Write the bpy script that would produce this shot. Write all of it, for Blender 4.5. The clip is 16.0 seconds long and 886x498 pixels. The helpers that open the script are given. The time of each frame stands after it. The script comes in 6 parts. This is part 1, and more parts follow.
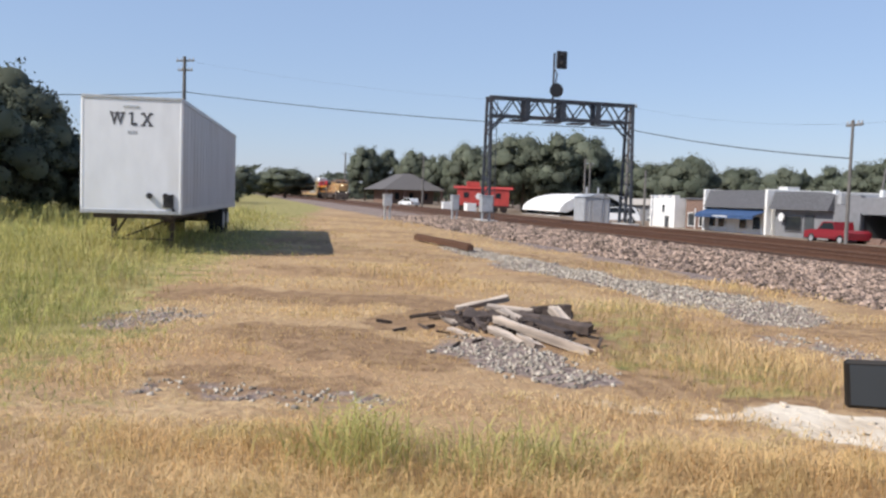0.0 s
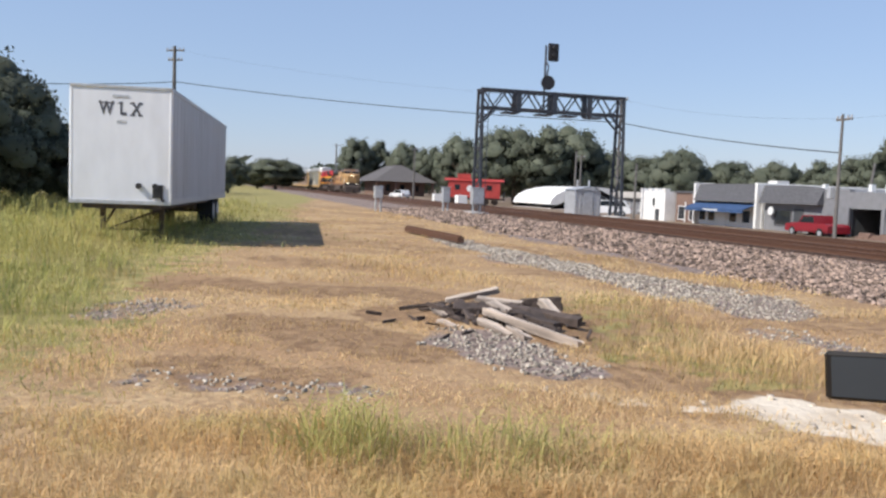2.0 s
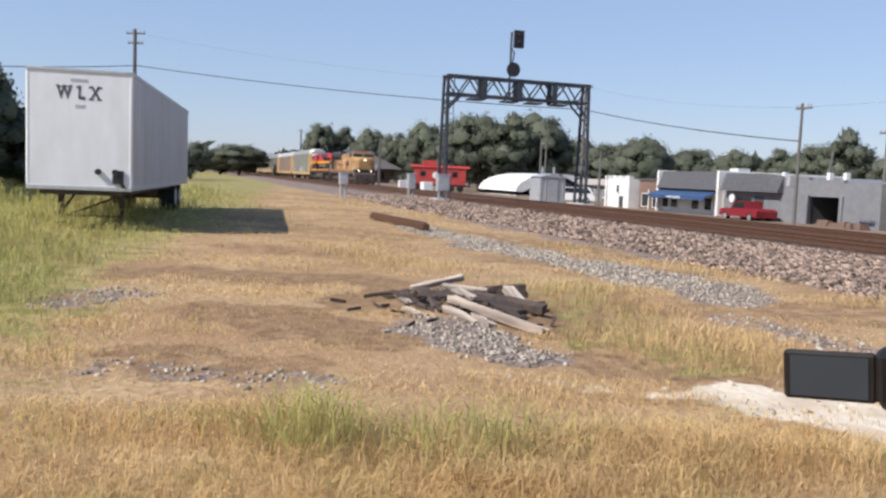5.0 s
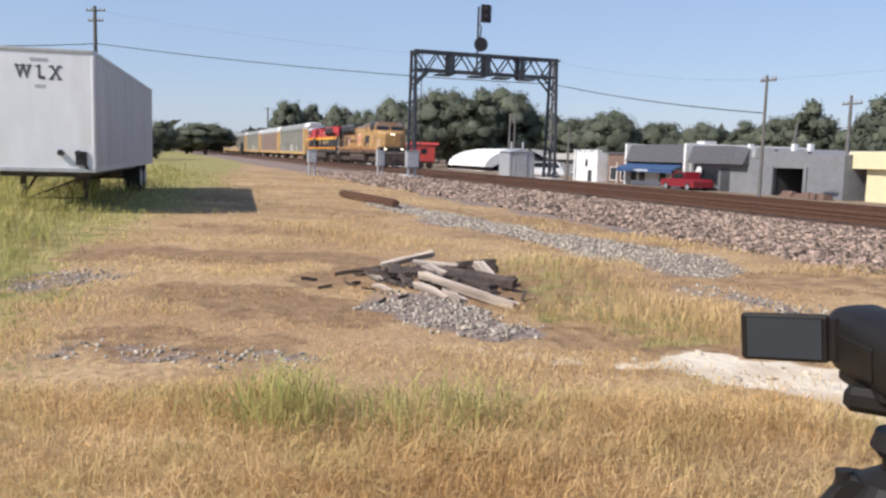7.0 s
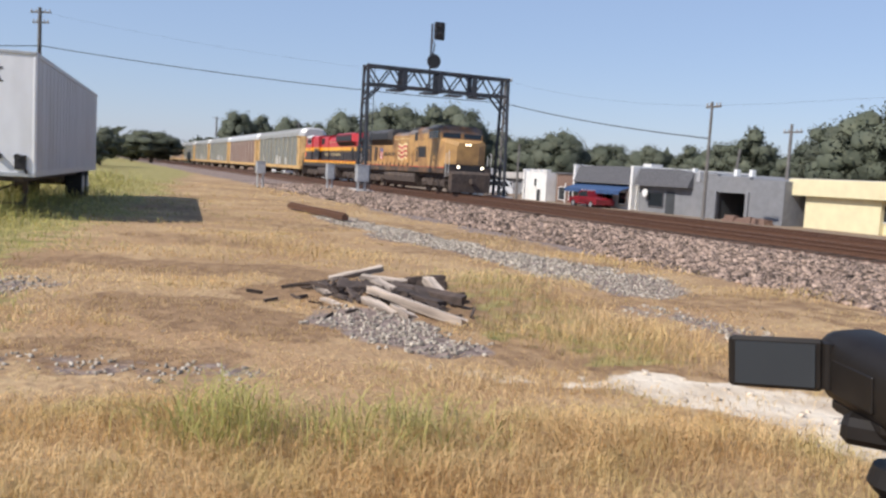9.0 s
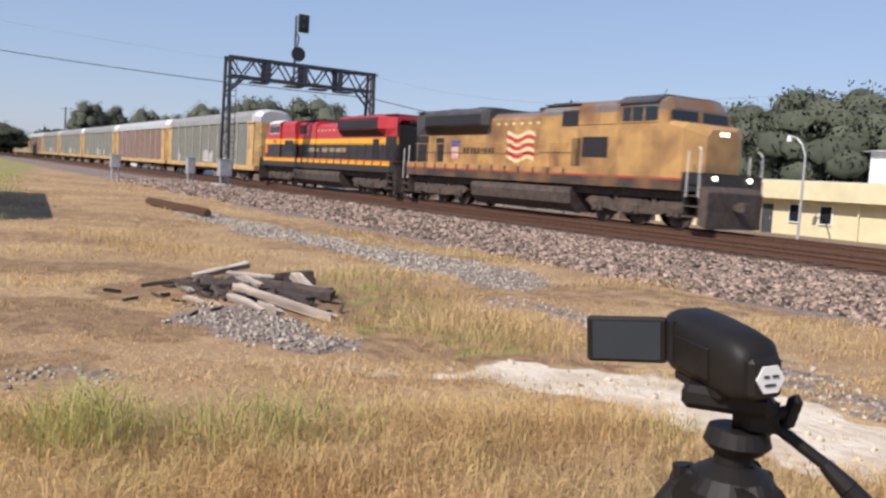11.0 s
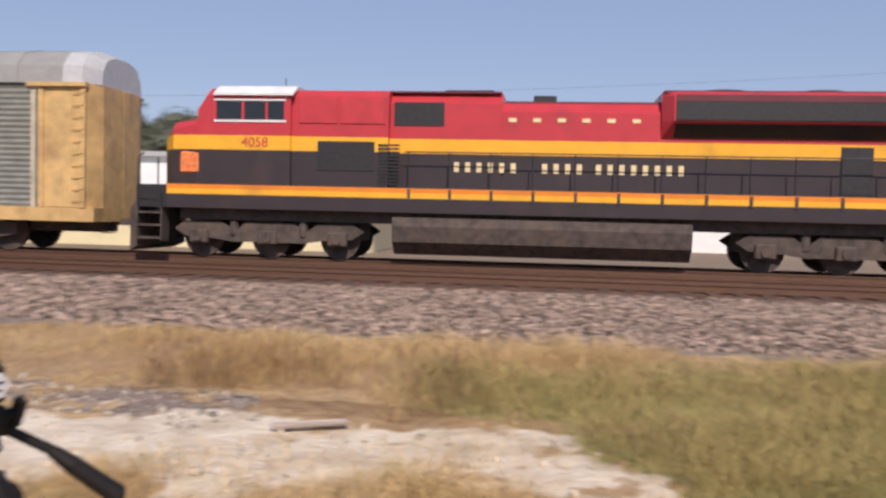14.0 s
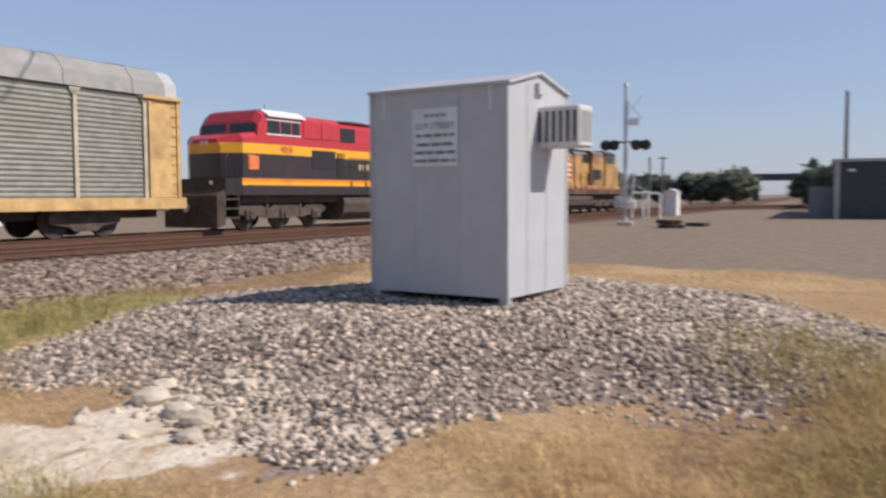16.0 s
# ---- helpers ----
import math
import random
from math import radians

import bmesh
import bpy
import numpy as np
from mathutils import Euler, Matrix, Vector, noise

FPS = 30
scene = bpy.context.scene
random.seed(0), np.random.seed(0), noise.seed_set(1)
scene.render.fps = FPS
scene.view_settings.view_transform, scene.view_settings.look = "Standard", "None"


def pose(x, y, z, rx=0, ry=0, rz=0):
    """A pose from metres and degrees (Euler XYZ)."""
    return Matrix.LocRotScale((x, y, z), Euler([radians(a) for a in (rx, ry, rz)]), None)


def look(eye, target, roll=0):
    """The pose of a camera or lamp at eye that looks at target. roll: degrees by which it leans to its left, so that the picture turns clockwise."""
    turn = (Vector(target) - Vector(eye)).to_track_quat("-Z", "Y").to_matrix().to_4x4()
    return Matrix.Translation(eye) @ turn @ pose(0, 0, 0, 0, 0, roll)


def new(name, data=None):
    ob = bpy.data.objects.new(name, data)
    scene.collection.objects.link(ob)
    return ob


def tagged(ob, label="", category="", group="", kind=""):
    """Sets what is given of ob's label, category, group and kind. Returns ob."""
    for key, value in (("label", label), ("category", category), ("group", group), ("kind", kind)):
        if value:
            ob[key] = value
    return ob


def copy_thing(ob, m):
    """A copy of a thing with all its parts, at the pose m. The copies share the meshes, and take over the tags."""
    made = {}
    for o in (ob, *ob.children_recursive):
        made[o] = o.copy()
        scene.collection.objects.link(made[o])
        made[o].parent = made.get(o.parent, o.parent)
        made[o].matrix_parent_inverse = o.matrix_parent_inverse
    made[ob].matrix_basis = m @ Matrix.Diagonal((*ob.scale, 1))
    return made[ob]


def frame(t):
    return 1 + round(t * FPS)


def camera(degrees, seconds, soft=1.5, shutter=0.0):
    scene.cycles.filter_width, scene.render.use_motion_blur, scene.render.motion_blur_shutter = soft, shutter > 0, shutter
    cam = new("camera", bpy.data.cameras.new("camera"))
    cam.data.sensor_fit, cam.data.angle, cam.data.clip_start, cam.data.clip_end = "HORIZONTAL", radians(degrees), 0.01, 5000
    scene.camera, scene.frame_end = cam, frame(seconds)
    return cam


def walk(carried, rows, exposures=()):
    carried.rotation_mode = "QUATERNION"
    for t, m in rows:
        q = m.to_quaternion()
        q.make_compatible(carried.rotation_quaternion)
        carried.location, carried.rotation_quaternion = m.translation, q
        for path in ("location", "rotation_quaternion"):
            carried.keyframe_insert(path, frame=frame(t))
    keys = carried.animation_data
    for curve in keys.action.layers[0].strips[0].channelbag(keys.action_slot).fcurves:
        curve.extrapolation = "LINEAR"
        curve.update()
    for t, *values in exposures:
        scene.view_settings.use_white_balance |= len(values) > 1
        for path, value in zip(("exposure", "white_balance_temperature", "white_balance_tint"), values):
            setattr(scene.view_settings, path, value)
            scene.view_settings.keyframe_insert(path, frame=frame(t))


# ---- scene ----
# ---- camera ----
cam = camera(55.65, 16.0, soft=2.5, shutter=0.3)
PATH = [
    (0.0, -0.053, -0.009, 1.609, 86.48, -1.90, 76.19),
    (0.5, -0.033, 0.000, 1.620, 86.27, -2.05, 76.34),
    (1.0, -0.044, -0.008, 1.625, 86.26, -2.30, 76.28),
    (1.5, -0.058, -0.009, 1.615, 86.22, -2.29, 75.98),
    (2.0, -0.054, -0.001, 1.607, 85.96, -2.22, 75.58),
    (2.5, -0.053, 0.004, 1.610, 86.03, -2.01, 75.34),
    (3.0, -0.061, 0.000, 1.610, 86.28, -2.23, 74.94),
    (3.5, -0.066, -0.001, 1.612, 86.12, -2.33, 74.56),
    (4.0, -0.072, 0.003, 1.616, 85.68, -2.21, 74.05),
    (6.5, -0.072, 0.018, 1.614, 84.19, -2.21, 71.69),
    (7.0, -0.060, 0.014, 1.612, 83.61, -1.63, 71.15),
    (7.5, -0.086, 0.023, 1.608, 84.38, -1.64, 71.23),
    (8.0, -0.108, 0.023, 1.602, 84.94, -2.13, 70.46),
    (8.5, -0.121, 0.026, 1.601, 85.16, -2.81, 69.36),
    (9.0, -0.133, 0.022, 1.599, 84.84, -3.31, 67.76),
    (9.5, -0.131, 0.014, 1.601, 84.49, -3.53, 65.55),
    (10.0, -0.129, 0.002, 1.602, 84.62, -3.52, 62.32),
    (12.5, -0.028, -0.099, 1.592, 84.90, -3.76, 50.19),
    (13.0, -0.019, -0.143, 1.591, 84.92, -3.68, 42.57),
    (13.5, 0.029, -0.127, 1.605, 86.28, -2.51, 29.21),
    (14.0, -0.024, -0.131, 1.619, 87.54, -1.40, 7.34),
    (14.5, -0.116, -0.081, 1.606, 87.99, -0.47, -17.77),
    (15.0, -0.073, 0.007, 1.584, 88.06, 0.46, -36.95),
    (15.5, -0.036, -0.014, 1.567, 87.67, 0.49, -52.75),
    (16.0, -0.057, -0.113, 1.540, 86.37, 0.27, -65.40),
]
walk(cam, [(t, pose(x, y, z, rx, ry, rz)) for t, x, y, z, rx, ry, rz in PATH],
     exposures=[(0.0, 0.02, 6500, 11), (7.0, 0.02, 6530, 12), (10.0, -0.08, 6550, 13), (12.5, -0.15, 6750, 17), (14.5, -0.32, 6850, 19), (15.5, -0.22, 6680, 16), (16.0, -0.22, 6700, 15)])

# ---- light ----
SUN = Vector((0.17, -0.70, 0.69)).normalized()
world = bpy.data.worlds.new("sky")
scene.world = world
world.use_nodes = True
wn = world.node_tree.nodes
sky = wn.new("ShaderNodeTexSky")
sky.sky_type = "NISHITA"
sky.sun_disc = False
sky.sun_elevation = math.asin(SUN.z)
sky.sun_rotation = math.atan2(SUN.x, SUN.y)
sky.air_density, sky.dust_density, sky.ozone_density = 1.15, 0.35, 3.4
wn["Background"].inputs["Strength"].default_value = 0.125
haze = wn.new("ShaderNodeMix")  # summer haze: a little less green than clear air
haze.data_type, haze.blend_type = "RGBA", "MULTIPLY"
haze.inputs[0].default_value = 1.0
haze.inputs[7].default_value = (1.02, 0.985, 1.07, 1)
milk = wn.new("ShaderNodeMix")  # even milky light scattered by the haze
milk.data_type = "RGBA"
up = wn.new("ShaderNodeTexCoord")
rise = wn.new("ShaderNodeSeparateXYZ")
thin = wn.new("ShaderNodeMapRange")  # the haze thins out towards the zenith
thin.inputs["From Min"].default_value, thin.inputs["From Max"].default_value = 0.25, 0.75
thin.inputs["To Min"].default_value, thin.inputs["To Max"].default_value = 0.55, 0.0
world.node_tree.links.new(up.outputs["Generated"], rise.inputs[0])
world.node_tree.links.new(rise.outputs[2], thin.inputs["Value"])
world.node_tree.links.new(thin.outputs[0], milk.inputs[0])
milk.inputs[7].default_value = (3.1, 4.25, 6.3, 1)
world.node_tree.links.new(sky.outputs[0], haze.inputs[6])
world.node_tree.links.new(haze.outputs[2], milk.inputs[6])
world.node_tree.links.new(milk.outputs[2], wn["Background"].inputs["Color"])
sun = new("sun", bpy.data.lights.new("sun", "SUN"))
sun.data.energy, sun.data.angle, sun.data.color = 5.0, radians(0.6), (1.0, 0.95, 0.87)
sun.matrix_world = look(SUN * 50, (0, 0, 0))


# ---- materials ----
def material(name, color, rough=0.7, metal=0.0, spread=0.25, scale=8.0, bump=0.0, dirt=None, dirt_amount=0.4,
             dirt_scale=0.7, glow=None, bands=None, per_object=0.0, stretch=(1, 1, 1), spec=0.5):
    """A node material with fine grain, larger stains and, for painted vehicles, bands of paint by height."""
    m = bpy.data.materials.new(name)
    m.use_nodes = True
    n, l = m.node_tree.nodes, m.node_tree.links
    b = n["Principled BSDF"]
    b.inputs["Roughness"].default_value, b.inputs["Metallic"].default_value = rough, metal
    b.inputs["Specular IOR Level"].default_value = spec
    tc = n.new("ShaderNodeTexCoord")
    mp = n.new("ShaderNodeMapping")
    mp.inputs["Scale"].default_value = stretch
    l.new(tc.outputs["Object"], mp.inputs["Vector"])

    def noise_node(s, detail=5.0):
        t = n.new("ShaderNodeTexNoise")
        t.inputs["Scale"].default_value, t.inputs["Detail"].default_value = s, detail
        l.new(mp.outputs[0], t.inputs["Vector"])
        return t

    def mix(fac, a, c, mode="MIX"):
        x = n.new("ShaderNodeMix")
        x.data_type, x.blend_type = "RGBA", mode
        for s, v in ((0, fac), (6, a), (7, c)):
            if isinstance(v, bpy.types.NodeSocket):
                l.new(v, x.inputs[s])
            else:
                x.inputs[s].default_value = v if s == 0 else (*v, 1)
        return x.outputs[2]

    def ramp(src, lo, hi):
        r = n.new("ShaderNodeMapRange")
        r.inputs["From Min"].default_value, r.inputs["From Max"].default_value = lo, hi
        l.new(src, r.inputs["Value"])
        return r.outputs[0]

    base = color
    if bands:
        sep = n.new("ShaderNodeSeparateXYZ")
        l.new(tc.outputs["Object"], sep.inputs[0])
        cr = n.new("ShaderNodeValToRGB")
        cr.color_ramp.interpolation = "CONSTANT"
        div = n.new("ShaderNodeMath")
        div.operation = "DIVIDE"
        div.inputs[1].default_value = 6.0
        l.new(sep.outputs[2], div.inputs[0])
        l.new(div.outputs[0], cr.inputs[0])
        e = cr.color_ramp.elements
        e[0].position, e[0].color = 0.0, (*bands[0][1], 1)
        e[1].position, e[1].color = bands[1][0] / 6, (*bands[1][1], 1)
        for z, c in bands[2:]:
            k = e.new(z / 6)
            k.color = (*c, 1)
        base = cr.outputs[0]
    grain = noise_node(scale)
    lo = tuple(max(0.0, 1 - spread) for _ in range(3))
    hi = tuple(1 + spread for _ in range(3))
    tint = mix(ramp(grain.outputs[0], 0.3, 0.7), lo, hi)
    out = mix(1.0, base, tint, "MULTIPLY")
    if dirt:
        st = noise_node(dirt_scale, 6.0)
        f = ramp(st.outputs[0], 0.62 - 0.35 * dirt_amount, 0.8 - 0.2 * dirt_amount)
        k = n.new("ShaderNodeMath")
        k.operation = "MULTIPLY"
        k.inputs[1].default_value = min(1.0, dirt_amount * 1.6)
        l.new(f, k.inputs[0])
        out = mix(k.outputs[0], out, dirt)
    if per_object:
        oi = n.new("ShaderNodeObjectInfo")
        gi = n.new("ShaderNodeNewGeometry")
        ad = n.new("ShaderNodeMath")
        ad.operation = "ADD"
        l.new(oi.outputs["Random"], ad.inputs[0])
        l.new(gi.outputs["Random Per Island"], ad.inputs[1])
        fr = n.new("ShaderNodeMath")
        fr.operation = "FRACT"
        l.new(ad.outputs[0], fr.inputs[0])
        out = mix(1.0, out, mix(fr.outputs[0], (1 - per_object,) * 3, (1 + per_object,) * 3), "MULTIPLY")
    l.new(out, b.inputs["Base Color"])
    if bump:
        bp = n.new("ShaderNodeBump")
        bp.inputs["Strength"].default_value, bp.inputs["Distance"].default_value = bump, 0.02
        l.new(grain.outputs[0], bp.inputs["Height"])
        l.new(bp.outputs[0], b.inputs["Normal"])
    if glow:
        b.inputs["Emission Color"].default_value = (*glow[0], 1)
        b.inputs["Emission Strength"].default_value = glow[1]
    return m


def ground_material():
    """Soil with dry litter; vertex weights say where stones, sand and green growth lie."""
    m = bpy.data.materials.new("ground")
    m.use_nodes = True
    n, l = m.node_tree.nodes, m.node_tree.links
    b = n["Principled BSDF"]
    b.inputs["Roughness"].default_value = 0.95
    b.inputs["Specular IOR Level"].default_value = 0.2
    geo = n.new("ShaderNodeNewGeometry")

    def nz(s, d=6.0):
        t = n.new("ShaderNodeTexNoise")
        t.inputs["Scale"].default_value, t.inputs["Detail"].default_value = s, d
        l.new(geo.outputs["Position"], t.inputs["Vector"])
        return t.outputs[0]

    def mr(src, a, c):
        r = n.new("ShaderNodeMapRange")
        r.inputs["From Min"].default_value, r.inputs["From Max"].default_value = a, c
        l.new(src, r.inputs["Value"])
        return r.outputs[0]

    def mix(fac, a, c):
        x = n.new("ShaderNodeMix")
        x.data_type = "RGBA"
        for s, v in ((0, fac), (6, a), (7, c)):
            if isinstance(v, bpy.types.NodeSocket):
                l.new(v, x.inputs[s])
            else:
                x.inputs[s].default_value = v if s == 0 else (*v, 1)
        return x.outputs[2]

    vo = n.new("ShaderNodeTexVoronoi")
    vo.inputs["Scale"].default_value = 14.0
    l.new(geo.outputs["Position"], vo.inputs["Vector"])
    sep = n.new("ShaderNodeSeparateColor")
    l.new(vo.outputs["Color"], sep.inputs[0])
    dry = mix(mr(nz(0.55), 0.38, 0.62), (0.36, 0.235, 0.13), (0.58, 0.42, 0.235))
    dry = mix(mr(nz(9.0), 0.4, 0.72), dry, (0.33, 0.21, 0.115))
    dry = mix(mr(nz(0.28), 0.5, 0.6), dry, (0.38, 0.245, 0.135))
    green = mix(mr(nz(2.3), 0.35, 0.65), (0.22, 0.21, 0.075), (0.40, 0.33, 0.14))
    stone = mix(sep.outputs[0], (0.12, 0.088, 0.075), (0.36, 0.285, 0.245))
    stone = mix(mr(nz(0.8), 0.4, 0.7), stone, (0.26, 0.20, 0.165))
    sand = mix(mr(nz(2.2), 0.42, 0.66), (0.74, 0.645, 0.51), (0.55, 0.445, 0.325))
    road = mix(mr(nz(3.0), 0.3, 0.7), (0.29, 0.22, 0.155), (0.20, 0.15, 0.11))
    rust = mix(mr(nz(3.0), 0.3, 0.7), (0.115, 0.065, 0.045), (0.19, 0.115, 0.08))
    worn = mix(mr(nz(4.5), 0.35, 0.7), (0.22, 0.135, 0.075), (0.36, 0.235, 0.13))
    col = dry
    for key, c in (("brown", worn), ("green", green), ("stone", stone), ("sand", sand), ("road", road), ("rust", rust)):
        at = n.new("ShaderNodeAttribute")
        at.attribute_name = key
        # ragged borders
        ad = n.new("ShaderNodeMath")
        ad.operation = "MULTIPLY_ADD"
        l.new(mr(nz(2.6, 8.0), 0.25, 0.75), ad.inputs[0])
        ad.inputs[1].default_value = 0.9
        l.new(at.outputs["Fac"], ad.inputs[2])
        col = mix(mr(ad.outputs[0], 0.85, 1.05), col, c)
    l.new(col, b.inputs["Base Color"])
    bp = n.new("ShaderNodeBump")
    bp.inputs["Strength"].default_value, bp.inputs["Distance"].default_value = 0.7, 0.05
    l.new(nz(11.0), bp.inputs["Height"])
    l.new(bp.outputs[0], b.inputs["Normal"])
    return m


def grass_material(name, pale, full, dark):
    """Thin blades that let some light through: two tones in drifts, a third in small patches, brown where worn."""
    m = bpy.data.materials.new(name)
    m.use_nodes = True
    n, l = m.node_tree.nodes, m.node_tree.links
    b = n["Principled BSDF"]
    b.inputs["Roughness"].default_value, b.inputs["Specular IOR Level"].default_value = 0.75, 0.25
    geo = n.new("ShaderNodeNewGeometry")

    def drifts(scale, lo, hi):
        t, q = n.new("ShaderNodeTexNoise"), n.new("ShaderNodeMapRange")
        t.inputs["Scale"].default_value, t.inputs["Detail"].default_value = scale, 4.0
        q.inputs["From Min"].default_value, q.inputs["From Max"].default_value = lo, hi
        l.new(geo.outputs["Position"], t.inputs["Vector"])
        l.new(t.outputs[0], q.inputs["Value"])
        return q.outputs[0]

    def mix(fac, a, c, mode="MIX"):
        x = n.new("ShaderNodeMix")
        x.data_type, x.blend_type = "RGBA", mode
        for k, v in ((0, fac), (6, a), (7, c)):
            if isinstance(v, bpy.types.NodeSocket):
                l.new(v, x.inputs[k])
            else:
                x.inputs[k].default_value = v if k == 0 else (*v, 1)
        return x.outputs[2]

    col = mix(drifts(0.45, 0.38, 0.62), pale, full)
    col = mix(drifts(1.7, 0.52, 0.72), col, dark)
    at, cut = n.new("ShaderNodeAttribute"), n.new("ShaderNodeMath")
    at.attribute_name = "brown"
    cut.operation = "MULTIPLY"
    cut.inputs[1].default_value = 0.75
    l.new(at.outputs["Fac"], cut.inputs[0])
    col = mix(cut.outputs[0], col, (0.42, 0.285, 0.135))
    col = mix(1.0, col, mix(geo.outputs["Random Per Island"], (0.70, 0.70, 0.68), (1.30, 1.29, 1.26)), "MULTIPLY")
    l.new(col, b.inputs["Base Color"])
    thin, both = n.new("ShaderNodeBsdfTranslucent"), n.new("ShaderNodeMixShader")
    l.new(col, thin.inputs["Color"])
    both.inputs[0].default_value = 0.35
    l.new(b.outputs[0], both.inputs[1])
    l.new(thin.outputs[0], both.inputs[2])
    l.new(both.outputs[0], n["Material Output"].inputs["Surface"])
    return m


M_GROUND = ground_material()
M_STONE = material("ballast_stone", (0.285, 0.21, 0.165), 0.9, spread=0.3, scale=20, per_object=0.85, spec=0.25)
M_MOUND = material("grey_crushed_stone", (0.43, 0.35, 0.28), 0.9, spread=0.3, scale=20, per_object=0.72, spec=0.25)
M_PALE = material("pale_gravel_stone", (0.40, 0.35, 0.285), 0.9, spread=0.25, scale=20, per_object=0.45, spec=0.25)
M_LIME = material("limestone", (0.58, 0.49, 0.385), 0.95, spread=0.2, scale=9, per_object=0.25, bump=0.5)
M_LEAF = grass_material("leaf", (0.155, 0.172, 0.128), (0.12, 0.14, 0.10), (0.17, 0.18, 0.128))
M_BARK = material("bark", (0.13, 0.10, 0.075), 0.95, scale=12, bump=0.6)
M_RAIL = material("rail_steel", (0.16, 0.085, 0.055), 0.6, 0.5, scale=15)
M_TIE = material("tie_wood", (0.085, 0.055, 0.04), 0.95, spread=0.4, scale=14, per_object=0.3)
M_OLDWOOD = material("weathered_wood", (0.47, 0.39, 0.315), 0.95, spread=0.4, scale=10, bump=0.5, dirt=(0.07, 0.05, 0.04), dirt_amount=0.5, dirt_scale=2.0, per_object=0.3, stretch=(0.3, 3, 3))
M_DARKWOOD = material("dark_wood", (0.075, 0.055, 0.045), 0.95, spread=0.4, scale=10, per_object=0.3)
M_GANTRY = material("gantry_steel", (0.055, 0.062, 0.075), 0.7, 0.2, scale=6, dirt=(0.12, 0.08, 0.06), dirt_amount=0.3)
M_GALV = material("galvanised_steel", (0.50, 0.51, 0.52), 0.5, 0.4, scale=6, spread=0.12)
M_BLACK = material("black_paint", (0.025, 0.023, 0.024), 0.5, scale=10)
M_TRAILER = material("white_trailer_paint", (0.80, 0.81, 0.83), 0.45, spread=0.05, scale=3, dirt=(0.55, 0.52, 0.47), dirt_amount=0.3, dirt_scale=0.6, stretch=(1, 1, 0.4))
# trailer sides: greyer than the white nose, with their shade put into the colour
M_TRAILER_SIDE = material("shaded_trailer_paint", (0.46, 0.47, 0.49), 0.5, spread=0.08, scale=3, dirt=(0.33, 0.32, 0.30), dirt_amount=0.4, stretch=(1, 1, 0.3))
M_FADED = material("faded_black_letters", (0.09, 0.09, 0.10), 0.6, spread=0.4, scale=14)
M_TYRE = material("tyre_rubber", (0.02, 0.02, 0.02), 0.85, scale=20)
M_UNDER = material("grimy_underframe", (0.082, 0.062, 0.052), 0.85, spread=0.35, scale=5, dirt=(0.15, 0.105, 0.075), dirt_amount=0.4, dirt_scale=1.5)
M_GLASS = material("dark_glass", (0.02, 0.025, 0.03), 0.08, scale=2, spread=0.1)
M_LAMP = material("lit_headlight", (1, 0.95, 0.8), 0.3, glow=((1.0, 0.9, 0.65), 4.0))
RED, GOLD, NEARBLACK = (0.53, 0.045, 0.055), (0.88, 0.43, 0.035), (0.045, 0.034, 0.036)
ORANGE = (0.80, 0.24, 0.03)
M_RED_LOCO = material("red_yellow_black_paint", RED, 0.35, spread=0.08, scale=2, dirt=(0.12, 0.06, 0.045), dirt_amount=0.22, dirt_scale=0.9,
                      bands=[(0, NEARBLACK), (1.66, GOLD), (1.80, ORANGE), (1.90, NEARBLACK), (2.83, GOLD), (3.20, RED)])
M_RED = material("red_paint", RED, 0.4, spread=0.1, scale=3, dirt=(0.16, 0.03, 0.03), dirt_amount=0.3)
M_MAROON = material("maroon_roof", (0.13, 0.022, 0.03), 0.6, spread=0.15, scale=3)
UPY = (0.52, 0.30, 0.11)
M_YELLOW_LOCO = material("faded_yellow_paint", UPY, 0.5, spread=0.12, scale=2, dirt=(0.22, 0.115, 0.055), dirt_amount=0.65, dirt_scale=0.8,
                         bands=[(0, (0.05, 0.045, 0.04)), (1.62, (0.5, 0.06, 0.04)), (1.70, UPY), (3.98, (0.20, 0.20, 0.20))])
M_GREYROOF = material("grey_roof_paint", (0.085, 0.085, 0.092), 0.6, spread=0.2, scale=3, dirt=(0.05, 0.045, 0.04), dirt_amount=0.5)
M_ROOFWHITE = material("white_roof_paint", (0.75, 0.75, 0.73), 0.5, spread=0.1, scale=3, dirt=(0.35, 0.32, 0.3), dirt_amount=0.3)
M_CREAM = material("cream_lettering", (0.78, 0.62, 0.34), 0.6, spread=0.1)
M_WHITE = material("white_paint", (0.8, 0.8, 0.78), 0.5, spread=0.06)


# ---- mesh helpers ----
def box(bm, x0, x1, y0, y1, z0, z1, bevel=0.0):
    c = Matrix.Translation(((x0 + x1) / 2, (y0 + y1) / 2, (z0 + z1) / 2)) @ Matrix.Diagonal((abs(x1 - x0), abs(y1 - y0), abs(z1 - z0), 1))
    r = bmesh.ops.create_cube(bm, size=1.0, matrix=c)
    if bevel:
        edges = list({e for v in r["verts"] for e in v.link_edges})
        bmesh.ops.bevel(bm, geom=edges, offset=bevel, segments=1, affect="EDGES", clamp_overlap=True)


